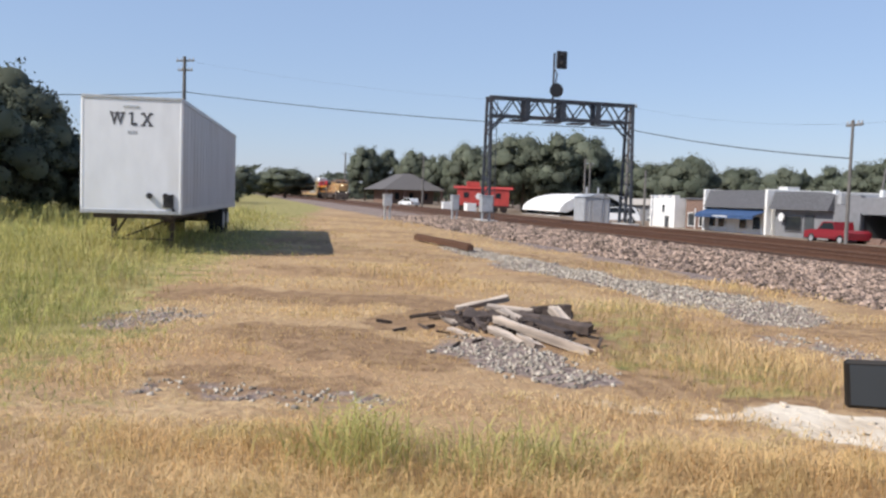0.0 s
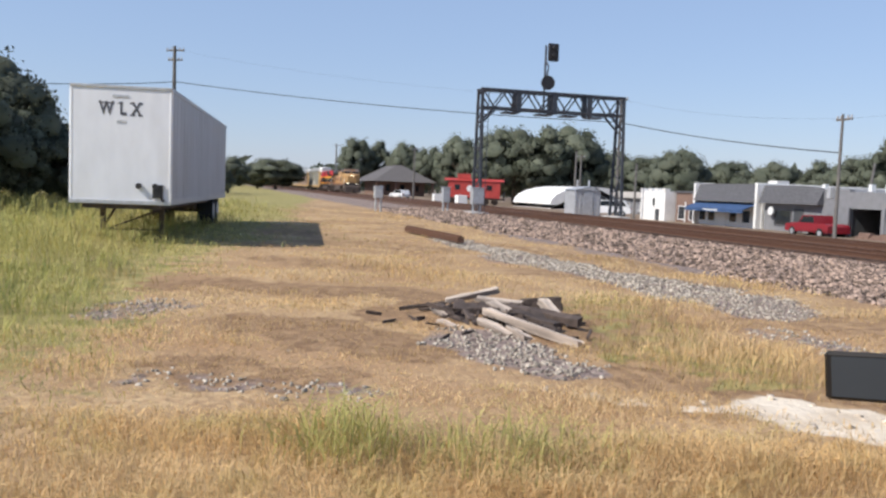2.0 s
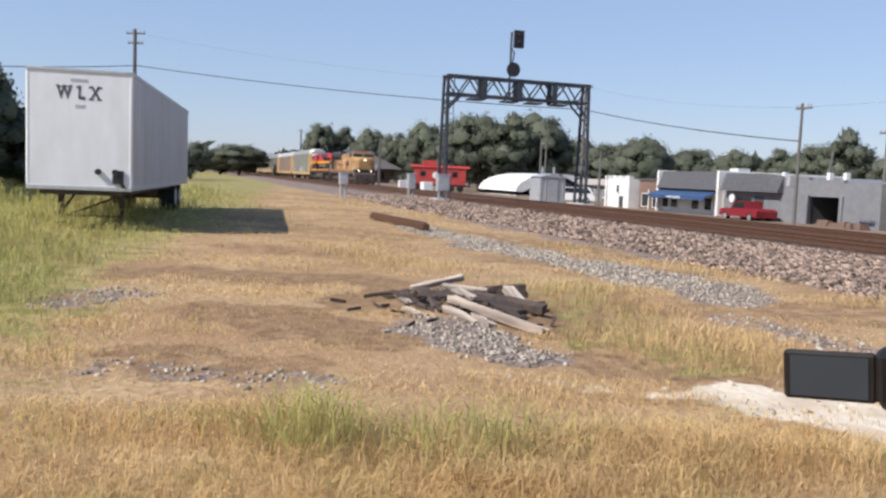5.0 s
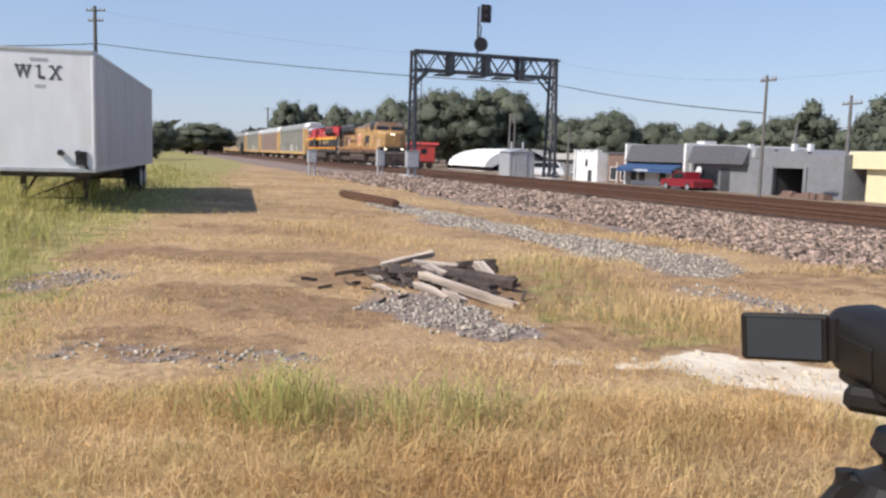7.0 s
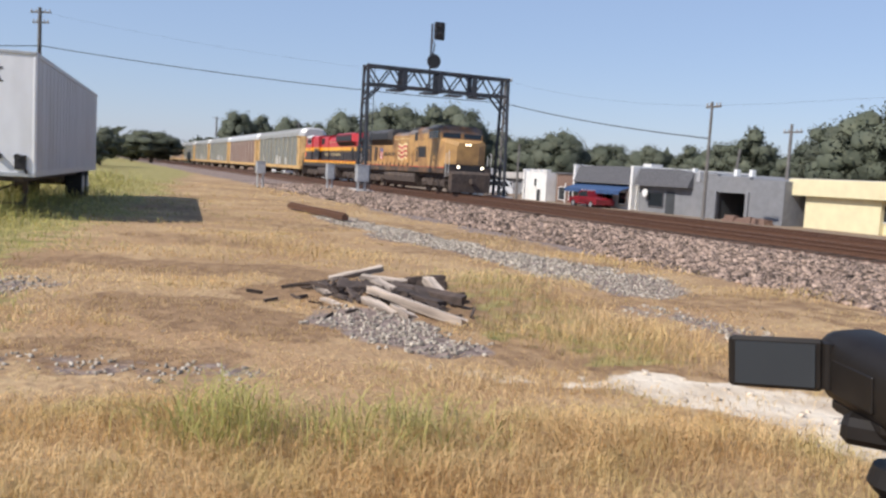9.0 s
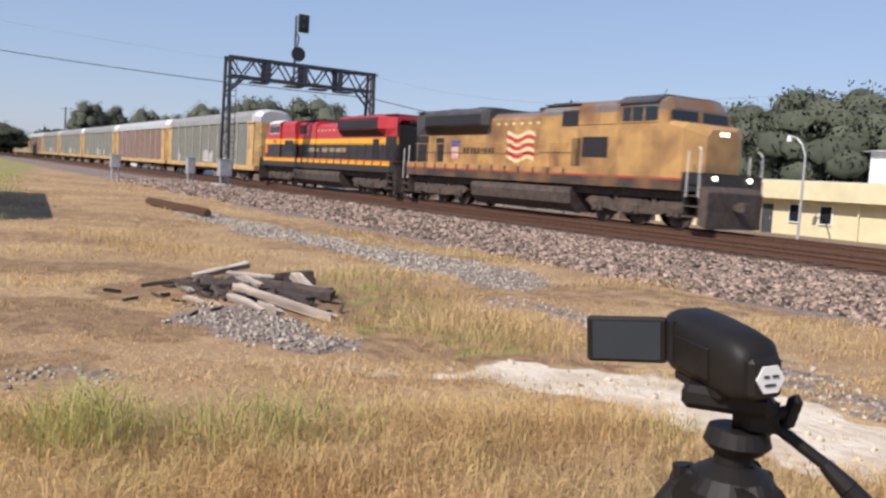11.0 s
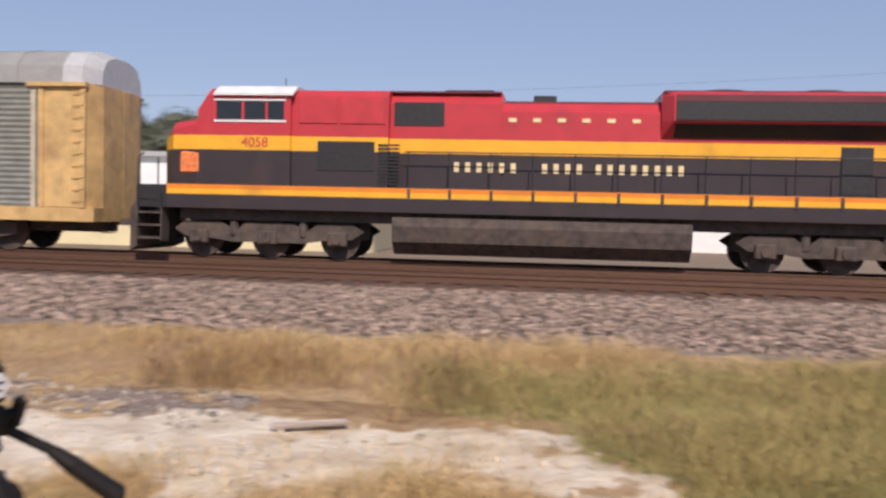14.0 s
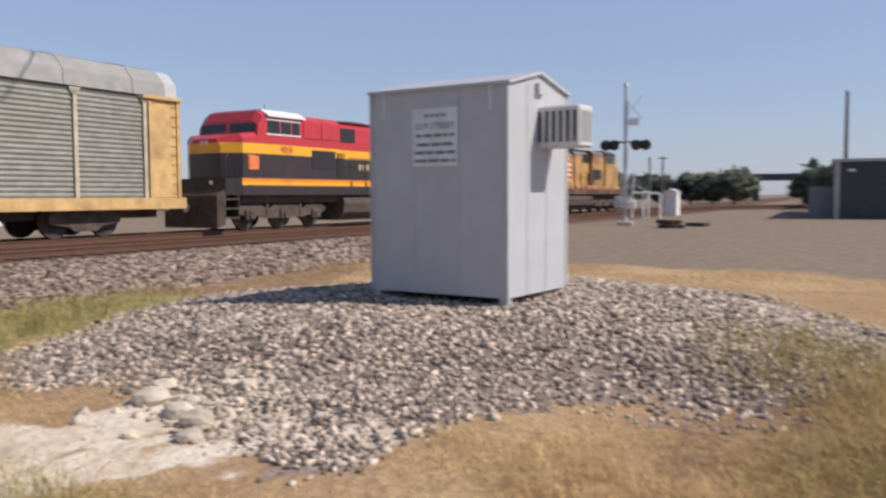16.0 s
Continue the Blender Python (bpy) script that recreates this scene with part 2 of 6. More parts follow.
def beam(bm, a, b, w, h=None, bevel=0.0):
    """A square bar from a to b."""
    a, b = Vector(a), Vector(b)
    d = b - a
    m = Matrix.Translation((a + b) / 2) @ d.to_track_quat("Z", "X").to_matrix().to_4x4() @ Matrix.Diagonal((w, h or w, d.length, 1))
    r = bmesh.ops.create_cube(bm, size=1.0, matrix=m)
    if bevel:
        bmesh.ops.bevel(bm, geom=list({e for v in r["verts"] for e in v.link_edges}), offset=bevel, segments=1, affect="EDGES")


def rod(bm, a, b, r, r2=None, n=10):
    a, b = Vector(a), Vector(b)
    d = b - a
    m = Matrix.Translation((a + b) / 2) @ d.to_track_quat("Z", "X").to_matrix().to_4x4()
    bmesh.ops.create_cone(bm, cap_ends=True, segments=n, radius1=r, radius2=r if r2 is None else r2, depth=d.length, matrix=m)


def tube(bm, points, r, n=6):
    for a, b in zip(points, points[1:]):
        rod(bm, a, b, r, n=n)


def loft(bm, sections):
    """Skin over closed sections of equal count, with end caps."""
    rings = [[bm.verts.new(p) for p in s] for s in sections]
    k = len(rings[0])
    for a, b in zip(rings, rings[1:]):
        for i in range(k):
            bm.faces.new((a[i], a[(i + 1) % k], b[(i + 1) % k], b[i]))
    bm.faces.new(rings[0][::-1])
    bm.faces.new(rings[-1])


def along_x(bm, x0, x1, profile, profile1=None):
    loft(bm, [[(x0, y, z) for y, z in profile], [(x1, y, z) for y, z in (profile1 or profile)]])


def part(name, bm, mat, parent=None, label="", smooth=False):
    me = bpy.data.meshes.new(name)
    bmesh.ops.recalc_face_normals(bm, faces=bm.faces)
    bm.to_mesh(me)
    bm.free()
    me.materials.append(mat)
    if smooth:
        me.shade_smooth()
    ob = new(name, me)
    ob.parent = parent
    return tagged(ob, label)


def pieces(name, mat, parent, build, label=""):
    """Like made(), but every loose piece becomes a part of its own."""
    bm = bmesh.new()
    build(bm)
    left = set(bm.faces)
    while left:
        island, todo = set(), [left.pop()]
        while todo:
            f = todo.pop()
            island.add(f)
            for e in f.edges:
                for g in e.link_faces:
                    if g in left:
                        left.discard(g)
                        todo.append(g)
        one, seen = bmesh.new(), {}
        for f in island:
            for v in f.verts:
                if v not in seen:
                    seen[v] = one.verts.new(v.co)
            one.faces.new([seen[v] for v in f.verts])
        part(name, one, mat, parent, label)
    bm.free()


def single(name, mat, label, category, build, group="", kind="", m=None):
    """A thing that is one mesh."""
    bm = bmesh.new()
    build(bm)
    ob = part(name, bm, mat)
    if m is not None:
        ob.matrix_basis = m
    return tagged(ob, label, category, group, kind)


def made(name, mat, parent, build, label="", smooth=False):
    bm = bmesh.new()
    build(bm)
    return part(name, bm, mat, parent, label, smooth)


def thing(name, label, category, m=None, group="", kind=""):
    ob = new(name)
    ob.empty_display_size = 0.2
    if m is not None:
        ob.matrix_basis = m
    return tagged(ob, label, category, group, kind)


def letters(name, text, size, mat, parent, m, label="", depth=0.004, wide=1.0, bold=0.0):
    cu = bpy.data.curves.new(name, "FONT")
    cu.body, cu.size, cu.extrude, cu.offset = text, size, depth, bold
    cu.align_x, cu.align_y = "CENTER", "CENTER"
    tmp = new("text_source", cu)
    bpy.context.view_layer.update()
    me = bpy.data.meshes.new_from_object(tmp.evaluated_get(bpy.context.evaluated_depsgraph_get()))
    bpy.data.objects.remove(tmp)
    me.materials.append(mat)
    ob = new(name, me)
    ob.parent = parent
    ob.matrix_basis = m @ Matrix.Diagonal((wide, 1, 1, 1))
    return tagged(ob, label)


def mesh_arrays(name, verts, loops, totals, mat):
    me = bpy.data.meshes.new(name)
    me.vertices.add(len(verts))
    me.vertices.foreach_set("co", np.asarray(verts, dtype=np.float32).ravel())
    me.loops.add(len(loops))
    me.loops.foreach_set("vertex_index", np.asarray(loops, dtype=np.int32))
    me.polygons.add(len(totals))
    totals = np.asarray(totals, dtype=np.int32)
    me.polygons.foreach_set("loop_start", np.concatenate(([0], np.cumsum(totals)[:-1])).astype(np.int32))
    me.update(calc_edges=True)
    me.validate()
    me.materials.append(mat)
    return me


# ---- the ground ----
def smooth01(a, b, v):
    t = np.clip((v - a) / (b - a), 0, 1)
    return t * t * (3 - 2 * t)


def wob(x, y, s, seed):
    """Cheap rolling noise in about -1..1."""
    r = np.random.RandomState(seed)
    out = 0
    for k in range(5):
        a, p, f = r.uniform(0, 6.28), r.uniform(0, 6.28), s * (0.6 + 0.5 * k)
        out = out + np.sin((x * math.cos(a) + y * math.sin(a)) * f + p) / 2.4
    return out


MOUND = (9.3, 3.7)


def drift(x):
    """The same drift as the tracks', for whole arrays, as far as the crossing."""
    u = np.clip(x - 2, 0, 14)
    return -0.004 * u * u - 0.112 * np.clip(x - 16, 0, 50)


def near(x, y, ax, ay, bx, by, w):
    """1 along the line from a to b, falling to 0 round it at about w."""
    dx, dy = bx - ax, by - ay
    t = np.clip(((x - ax) * dx + (y - ay) * dy) / (dx * dx + dy * dy), 0, 1)
    d = np.hypot(x - ax - t * dx, y - ay - t * dy)
    return smooth01(1.25 * w, 0.55 * w, d + 0.28 * w * wob(x, y, 2.6 / max(w, 0.3) * 0.6, 51) + 0.1 * w * wob(x, y, 7.0, 52))


def lines(x, y, rows):
    out = np.zeros(np.shape(x))
    for a, b, c, d, w, k in rows:
        out = np.maximum(out, k * near(x, y, a, b, c, d, w))
    return out


def height(x, y):
    x, y = np.asarray(x, float), np.asarray(y, float)
    y0, y = y, y - drift(x)
    z = 0.025 * wob(x, y, 0.9, 3) * smooth01(60, 20, np.abs(x))
    bed = smooth01(10.3, 15.2, y) * 0.10
    z = z * (1 - smooth01(10, 14, y)) + bed
    z = z - 0.35 * smooth01(25.2, 29.5, y)
    y = y0
    z = z + 0.38 * smooth01(5.0, 1.6, np.hypot((x - MOUND[0]) * 0.95, (y - MOUND[1]) * 1.0) + 0.25 * wob(x, y, 1.3, 8))
    z = z + 0.15 * smooth01(1.35, 0.2, np.hypot((x + 9.65) * 0.8, y - 3.2))
    z = z + 0.25 * smooth01(-1.0, -9.0, y) * smooth01(-8, -20, x)
    return z


def zones(x, y):
    d = np.hypot
    w = 0.5 * wob(x, y, 0.8, 5)
    yt = y - drift(x)
    stone = smooth01(9.6, 10.9, yt + 0.5 * w) * smooth01(26.5, 25.5, yt)
    stone = np.maximum(stone, smooth01(5.3, 3.8, d((x - MOUND[0]) * 0.95, y - MOUND[1]) + 1.0 * w))
    stone = np.maximum(stone, lines(x, y, [
        (-26.0, 6.9, -19.0, 7.1, 0.8, 0.85), (-19.0, 7.1, -14.5, 7.6, 1.1, 0.95), (-14.5, 7.6, -11.0, 8.0, 1.0, 0.9),  # the pale gravel path
        (-8.3, 2.55, -7.1, 2.75, 0.62, 0.95), (-8.9, 6.6, -6.0, 6.9, 0.5, 0.5), (-6.0, 6.9, -2.7, 6.2, 0.5, 0.6),
        (-11.4, -0.9, -10.6, -1.3, 0.5, 0.5), (-7.2, -0.6, -6.5, 0.9, 0.35, 0.42), (5.0, 5.7, 6.2, 5.6, 0.6, 0.8), (4.4, 2.7, 6.2, 2.0, 0.75, 0.75)]))
    sand = lines(x, y, [
        (-5.4, 4.4, -4.0, 5.0, 0.55, 0.85), (-4.0, 5.0, -2.3, 5.4, 0.88, 1.0), (-2.3, 5.4, -0.6, 5.5, 0.75, 0.8), (-2.0, 4.6, -1.2, 5.2, 0.55, 0.72), (-0.8, 5.6, 0.3, 4.9, 0.5, 0.62),
        (-6.3, 2.5, -5.6, 3.7, 0.2, 0.42), (-5.7, 3.6, -5.3, 4.4, 0.25, 0.6),  # a crumbling strip
        (3.4, 4.35, 4.9, 3.9, 0.6, 0.72), (3.3, 4.1, 4.4, 3.0, 0.6, 0.62), (3.9, 3.6, 4.5, 2.5, 0.5, 0.5)])
    road = smooth01(16.5, 18.5, x + 0.6 * w - 0.15 * y) * smooth01(14, 12.5, y)
    road = np.maximum(road, smooth01(27.2, 28.6, yt))
    road = np.maximum(road, smooth01(24, 26, x) * smooth01(40, 38, x) * smooth01(9, 11, y))
    rust = smooth01(14.6, 15.8, yt + 0.4 * w) * smooth01(26, 25, yt) * (1 - smooth01(24, 26, x) * smooth01(40, 38, x))
    green = smooth01(-0.2, -3.2, y + 1.2 * w + 0.13 * (x + 8)) * smooth01(-5.0, -8.5, x + w)
    green = np.maximum(green, 0.7 * smooth01(6, -2, y + 2.0 * w) * smooth01(-18, -26, x))
    green = np.maximum(green, 0.95 * olive(x, y))
    green = np.maximum(green, 0.45 * near(x, y, -12.5, 5.4, -7.0, 4.4, 0.9))
    green = green * (1 - np.clip(stone + sand + road, 0, 1))
    return {"stone": stone, "sand": sand, "road": road, "rust": rust, "green": green, "brown": browned(x, y)}


def olive(x, y):
    """The taller olive grass between the mound and the ballast."""
    return lines(x, y, [(-0.6, 7.6, 4.0, 8.2, 1.3, 0.8), (4.0, 8.2, 9.5, 9.2, 1.2, 1.0), (1.4, 5.2, 4.2, 6.8, 1.25, 1.0), (2.4, 3.2, 2.6, 5.2, 0.7, 0.7)])


def browned(x, y):
    """Where the grass is worn down to brown litter and soil."""
    return np.clip(lines(x, y, [(-13.8, -1.2, -12.6, 2.6, 0.75, 1.0), (-9.8, 0.4, -8.2, 1.6, 0.8, 0.8), (-7.6, -0.4, -6.9, 0.6, 0.6, 0.7), (-10.4, 2.4, -8.8, 3.9, 1.2, 1.0), (-7.0, 3.2, -5.6, 5.0, 0.55, 0.6),
                                (-3.6, 6.6, -0.8, 6.5, 0.45, 0.7), (-3.4, 3.2, -2.2, 3.9, 0.5, 0.5), (5.5, -0.6, 7.6, -1.0, 1.5, 0.8), (10.5, 9.6, 16.0, 9.0, 1.3, 0.8)])
                   + 0.55 * smooth01(0.15, 0.75, wob(x, y, 0.62, 61)) * smooth01(-2, -7, x), 0, 1)


def spaced(lo, hi, fine, far):
    """Coordinates with a step that grows away from zero."""
    out, v = [0.0], 0.0
    while v < hi:
        v += fine * (1 + v / far)
        out.append(v)
    v = 0.0
    while v > lo:
        v -= fine * (1 - v / far)
        out.insert(0, v)
    return np.array(out)


def build_ground():
    xs, ys = spaced(-2500, 2500, 0.13, 9), spaced(-2500, 2500, 0.13, 9)
    gx, gy = np.meshgrid(xs, ys)
    gz = height(gx, gy)
    nx, ny = len(xs), len(ys)
    idx = np.arange(nx * ny).reshape(ny, nx)
    quads = np.stack([idx[:-1, :-1], idx[:-1, 1:], idx[1:, 1:], idx[1:, :-1]], -1).reshape(-1, 4)
    me = mesh_arrays("ground", np.stack([gx, gy, gz], -1).reshape(-1, 3), quads.ravel(), np.full(len(quads), 4), M_GROUND)
    me.shade_smooth()
    for key, v in zones(gx.ravel(), gy.ravel()).items():
        at = me.attributes.new(key, "FLOAT", "POINT")
        at.data.foreach_set("value", np.clip(v, 0, 1).astype(np.float32))
    tagged(new("ground", me), "dry grassy ground with bare soil, sand patches and gravel", "ground", kind="structure")


build_ground()


def stones(name, label, n, place, size, mat, sink=0.3):
    """Many loose stones; place gives x, y and size factors."""
    r = np.random.RandomState(len(name) * 7 + n % 97)
    x, y, f = place(r, n)
    n = len(x)
    base = np.array([(a, b, c) for c in (-1, 1) for b in (-1, 1) for a in (-1, 1)], float) * 0.5
    v = base[None] * r.uniform(0.35, 1.45, (n, 8, 1)) * r.uniform(0.55, 1.25, (n, 1, 3)) * (size * f * r.uniform(0.55, 1.4, n))[:, None, None]
    a, b = r.uniform(0, 6.28, n), r.uniform(-0.7, 0.7, n)
    ca, sa, cb, sb = np.cos(a)[:, None], np.sin(a)[:, None], np.cos(b)[:, None], np.sin(b)[:, None]
    X, Y, Z = v[..., 0], v[..., 1] * cb - v[..., 2] * sb, v[..., 1] * sb + v[..., 2] * cb
    X, Y = X * ca - Y * sa, X * sa + Y * ca
    z0 = height(x, y) + size * f * (0.5 - sink) * r.uniform(0.3, 1.0, n)
    P = np.stack([X + x[:, None], Y + y[:, None], Z + z0[:, None]], -1).reshape(-1, 3)
    q = np.array([(0, 2, 3, 1), (4, 5, 7, 6), (0, 1, 5, 4), (2, 6, 7, 3), (0, 4, 6, 2), (1, 3, 7, 5)])
    L = (q[None] + (np.arange(n) * 8)[:, None, None]).reshape(-1)
    me = mesh_arrays(name, P, L, np.full(n * 6, 4), mat)
    tagged(new(name, me), label, "gravel", kind="stuff")


def on_shoulder(r, n):
    x = np.concatenate([r.normal(0, 13, n // 2), r.uniform(-62, 24, n - n // 2)])
    y = 10.2 + 5.9 * r.uniform(0, 1, n) ** 0.85
    k = (x > -75) & (x < 24) & (y > 10.3 + 0.45 * wob(x, y, 0.8, 5))
    return x[k], y[k] + drift(x[k]), (1 + np.abs(x[k]) / 40)


def on_mound(r, n):
    a, d = r.uniform(0, 6.283, n), 6.3 * np.sqrt(r.uniform(0, 1, n))
    x, y = MOUND[0] + d * np.cos(a), MOUND[1] + d * np.sin(a)
    k = zones(x, y)["stone"] > r.uniform(0.2, 0.9, n)
    return x[k], y[k], np.ones(k.sum())


def on_patches(r, n):
    x, y = r.uniform(-27, 2, n), r.uniform(-3, 9.6, n)
    k = (zones(x, y)["stone"] > r.uniform(0.35, 1.0, n)) & (y < 9.7) & (x < -12.2)
    return x[k], y[k], np.where(x[k] < -12, 1.15, 0.8)


def on_heap(r, n):
    x, y = r.uniform(-12.4, 2, n), r.uniform(-3, 9.6, n)
    k = (zones(x, y)["stone"] > r.uniform(0.15, 1.3, n)) & (y < 9.7)
    return x[k], y[k], np.ones(k.sum())


def on_sand(r, n):
    x, y = r.uniform(-8, 6, n), r.uniform(2, 7.5, n)
    k = zones(x, y)["sand"] > r.uniform(0.2, 1.5, n)
    return x[k], y[k], r.uniform(0.4, 1.3, k.sum()) ** 2


stones("ballast_shoulder", "loose grey-brown crushed stone ballast beside the track", 95000, on_shoulder, 0.052, M_STONE)
stones("gravel_mound", "heap of grey crushed stone round the metal shed", 60000, on_mound, 0.036, M_MOUND)
stones("gravel_patches", "pale scattered gravel strip in the dry grass", 70000, on_patches, 0.034, M_PALE)
stones("scattered_gravel", "grey gravel scattered in bare soil", 60000, on_heap, 0.03, M_PALE)
stones("sand_rubble", "crumbled pale limestone rubble on sand", 3500, on_sand, 0.035, M_LIME)


def blades(name, label, n, mat, pick, seed):
    """Bent blades, broadest at the bend; each keeps how brown its ground is."""
    r = np.random.RandomState(seed)
    x, y, h, w = pick(r, n)
    n = len(x)
    lean, a = r.uniform(0.3, 1.7, n) * h, r.uniform(0, 6.283, n)
    dx, dy = np.cos(a), np.sin(a)
    f = a + r.uniform(0.8, 2.3, n)
    wx, wy = np.cos(f) * w, np.sin(f) * w
    z = height(x, y) - 0.01
    k = r.uniform(0.3, 0.55, n)
    foot = np.stack([x, y, z], -1)
    mx, my, mz = x + dx * lean * 0.6 * k, y + dy * lean * 0.6 * k, z + h * (0.25 + k)
    m0 = np.stack([mx - wx, my - wy, mz], -1)
    m1 = np.stack([mx + wx, my + wy, mz], -1)
    tp = np.stack([x + dx * lean, y + dy * lean, z + h * (1 - 0.14 * lean / h)], -1)
    V = np.stack([foot, m1, m0, tp], 1).reshape(-1, 3)
    L = (np.array([0, 1, 2, 1, 3, 2])[None] + (np.arange(n) * 4)[:, None]).ravel()
    me = mesh_arrays(name, V, L, np.full(2 * n, 3), mat)
    at = me.attributes.new("brown", "FLOAT", "POINT")
    at.data.foreach_set("value", np.repeat(np.clip(browned(x, y) + 0.8 * olive(x, y), 0, 1), 4).astype(np.float32))
    tagged(new(name, me), label, "grass", kind="stuff")


def scatter(r, n, least):
    """Places over the visible ground, thinning out with distance."""
    d = least * np.exp(r.uniform(0, 1, n) * math.log(60 / least))
    a = r.uniform(radians(-42), radians(196), n)
    return d * np.cos(a), d * np.sin(a), d


def pick_dry(r, n):
    x, y, d = scatter(r, n, 2.6)
    z = zones(x, y)
    clump = 0.5 + 0.5 * wob(x, y, 1.7, 11) + 0.22 * wob(x, y, 5.0, 12)
    bare = np.clip(z["stone"] * 1.12 + z["sand"] * 1.0 + z["road"] * 1.5 + z["green"] * 0.7 + z["brown"] * 0.55, 0, 1)
    yt = y - drift(x)
    k = (r.uniform(0, 1, n) > bare) & (r.uniform(0, 1, n) < 0.35 + 0.65 * clump) & (yt < 10.6)
    x, y, d, clump, yt, brown = x[k], y[k], d[k], clump[k], yt[k], z["brown"][k]
    tuft = smooth01(1.7, 0.5, np.abs(np.hypot(x, y) - 4.4) + 0.4 * wob(x, y, 1.4, 31)) * smooth01(-6.5, -4.5, x + 0.3 * y) * smooth01(1.0, -1.0, x) * 0.10
    tuft = tuft + 0.22 * smooth01(2.3, 1.0, np.hypot((x - 6.4) * 0.7, y + 1.0) + 0.5 * wob(x, y, 1.2, 33)) + 0.12 * smooth01(1.0, 0.4, np.abs(y - 7.5) + 0.4 * wob(x, y, 2.0, 34)) * smooth01(-4.4, -3.0, x) * smooth01(4.0, 1.5, x)
    tuft = tuft + 0.13 * near(x, y, -12.0, 5.3, -6.8, 4.6, 0.9) + 0.10 * near(x, y, -17.5, 2.6, -13.8, 4.4, 0.8)
    verge = smooth01(1.5, 0.4, np.abs(yt - 9.3) + 0.5 * wob(x, y, 0.9, 6)) * 0.12 * smooth01(-0.6, 0.5, wob(x, y, 0.5, 66))
    h = (0.03 + 0.06 * np.clip(clump, 0, 1) ** 2 * (1 - 0.6 * brown) + tuft + verge) * r.uniform(0.5, 1.5, k.sum())
    return x, y, h, 0.0013 * (1 + d / 5.0)


def pick_green(r, n):
    x, y, d = scatter(r, n, 3.0)
    z = zones(x, y)
    tuft = 0.8 * smooth01(0.62, 0.2, np.hypot(x + 4.95, y - 0.72) + 0.1 * wob(x, y, 4, 2)) + 0.62 * smooth01(1.0, 0.3, np.hypot((x + 4.6) * 1.2, y - 1.7)) + 0.6 * smooth01(2.3, 0.9, np.hypot((x - 6.4) * 0.7, y + 1.0) + 0.5 * wob(x, y, 1.2, 33))
    g = np.maximum(z["green"], tuft)
    k = (r.uniform(0.1, 1, n) < g) & (y - drift(x) < 10.4)
    x, y, d = x[k], y[k], d[k]
    weeds = smooth01(0.1, 0.7, wob(x, y, 1.1, 71))
    tall = smooth01(-1.2, -3.6, y + 0.1 * (x + 8)) * smooth01(-5, -8, x) * (0.28 + 0.35 * weeds) + 0.32 * np.clip(tuft[k], 0, 1) + 0.16 * olive(x, y)
    h = (0.10 + tall + 0.10 * np.clip(wob(x, y, 1.5, 9), 0, 1)) * r.uniform(0.4, 1.3, k.sum())
    return x, y, h, 0.0018 * (1 + d / 5.0)


M_DRY = grass_material("dry_grass", (0.76, 0.575, 0.32), (0.66, 0.455, 0.215), (0.58, 0.48, 0.21))
M_GREEN = grass_material("green_grass", (0.56, 0.50, 0.19), (0.40, 0.39, 0.13), (0.19, 0.24, 0.075))
blades("dry_grass", "dense straw-coloured dry grass", 820000, M_DRY, pick_dry, 21)
blades("green_grass", "tall green and yellowing grass", 300000, M_GREEN, pick_green, 22)


def pick_stalks(r, n):
    cx, cy = np.concatenate([r.normal(-3.0, 0.35, 26), r.uniform(-3.9, -0.6, 34)]), np.concatenate([r.normal(7.0, 0.3, 26), r.uniform(6.5, 8.0, 34)])
    i = r.randint(0, 60, n)
    return cx[i] + r.normal(0, 0.03, n), cy[i] + r.normal(0, 0.03, n), r.uniform(0.25, 0.7, n), np.full(n, 0.004)


M_STALK = material("brown_stalk", (0.30, 0.18, 0.09), 0.9, per_object=0.3)
blades("weed_stalks", "upright brown dead weed stalks", 420, M_STALK, pick_stalks, 23)

# ---- the tracks ----
TRACK_TRAIN, TRACK_NEAR, RAIL_Z = 22.5, 18.3, 0.30


def bend(x):
    """Sideways drift of the tracks, which curve towards the crossing, and their heading."""
    u, v = min(max(0.0, x - 2), 14), min(max(0.0, x - 66), 34)
    return -0.004 * u * u - 0.112 * max(0.0, x - 16) - 0.004 * v * v - 0.272 * max(0.0, x - 100), -0.008 * u - 0.008 * v


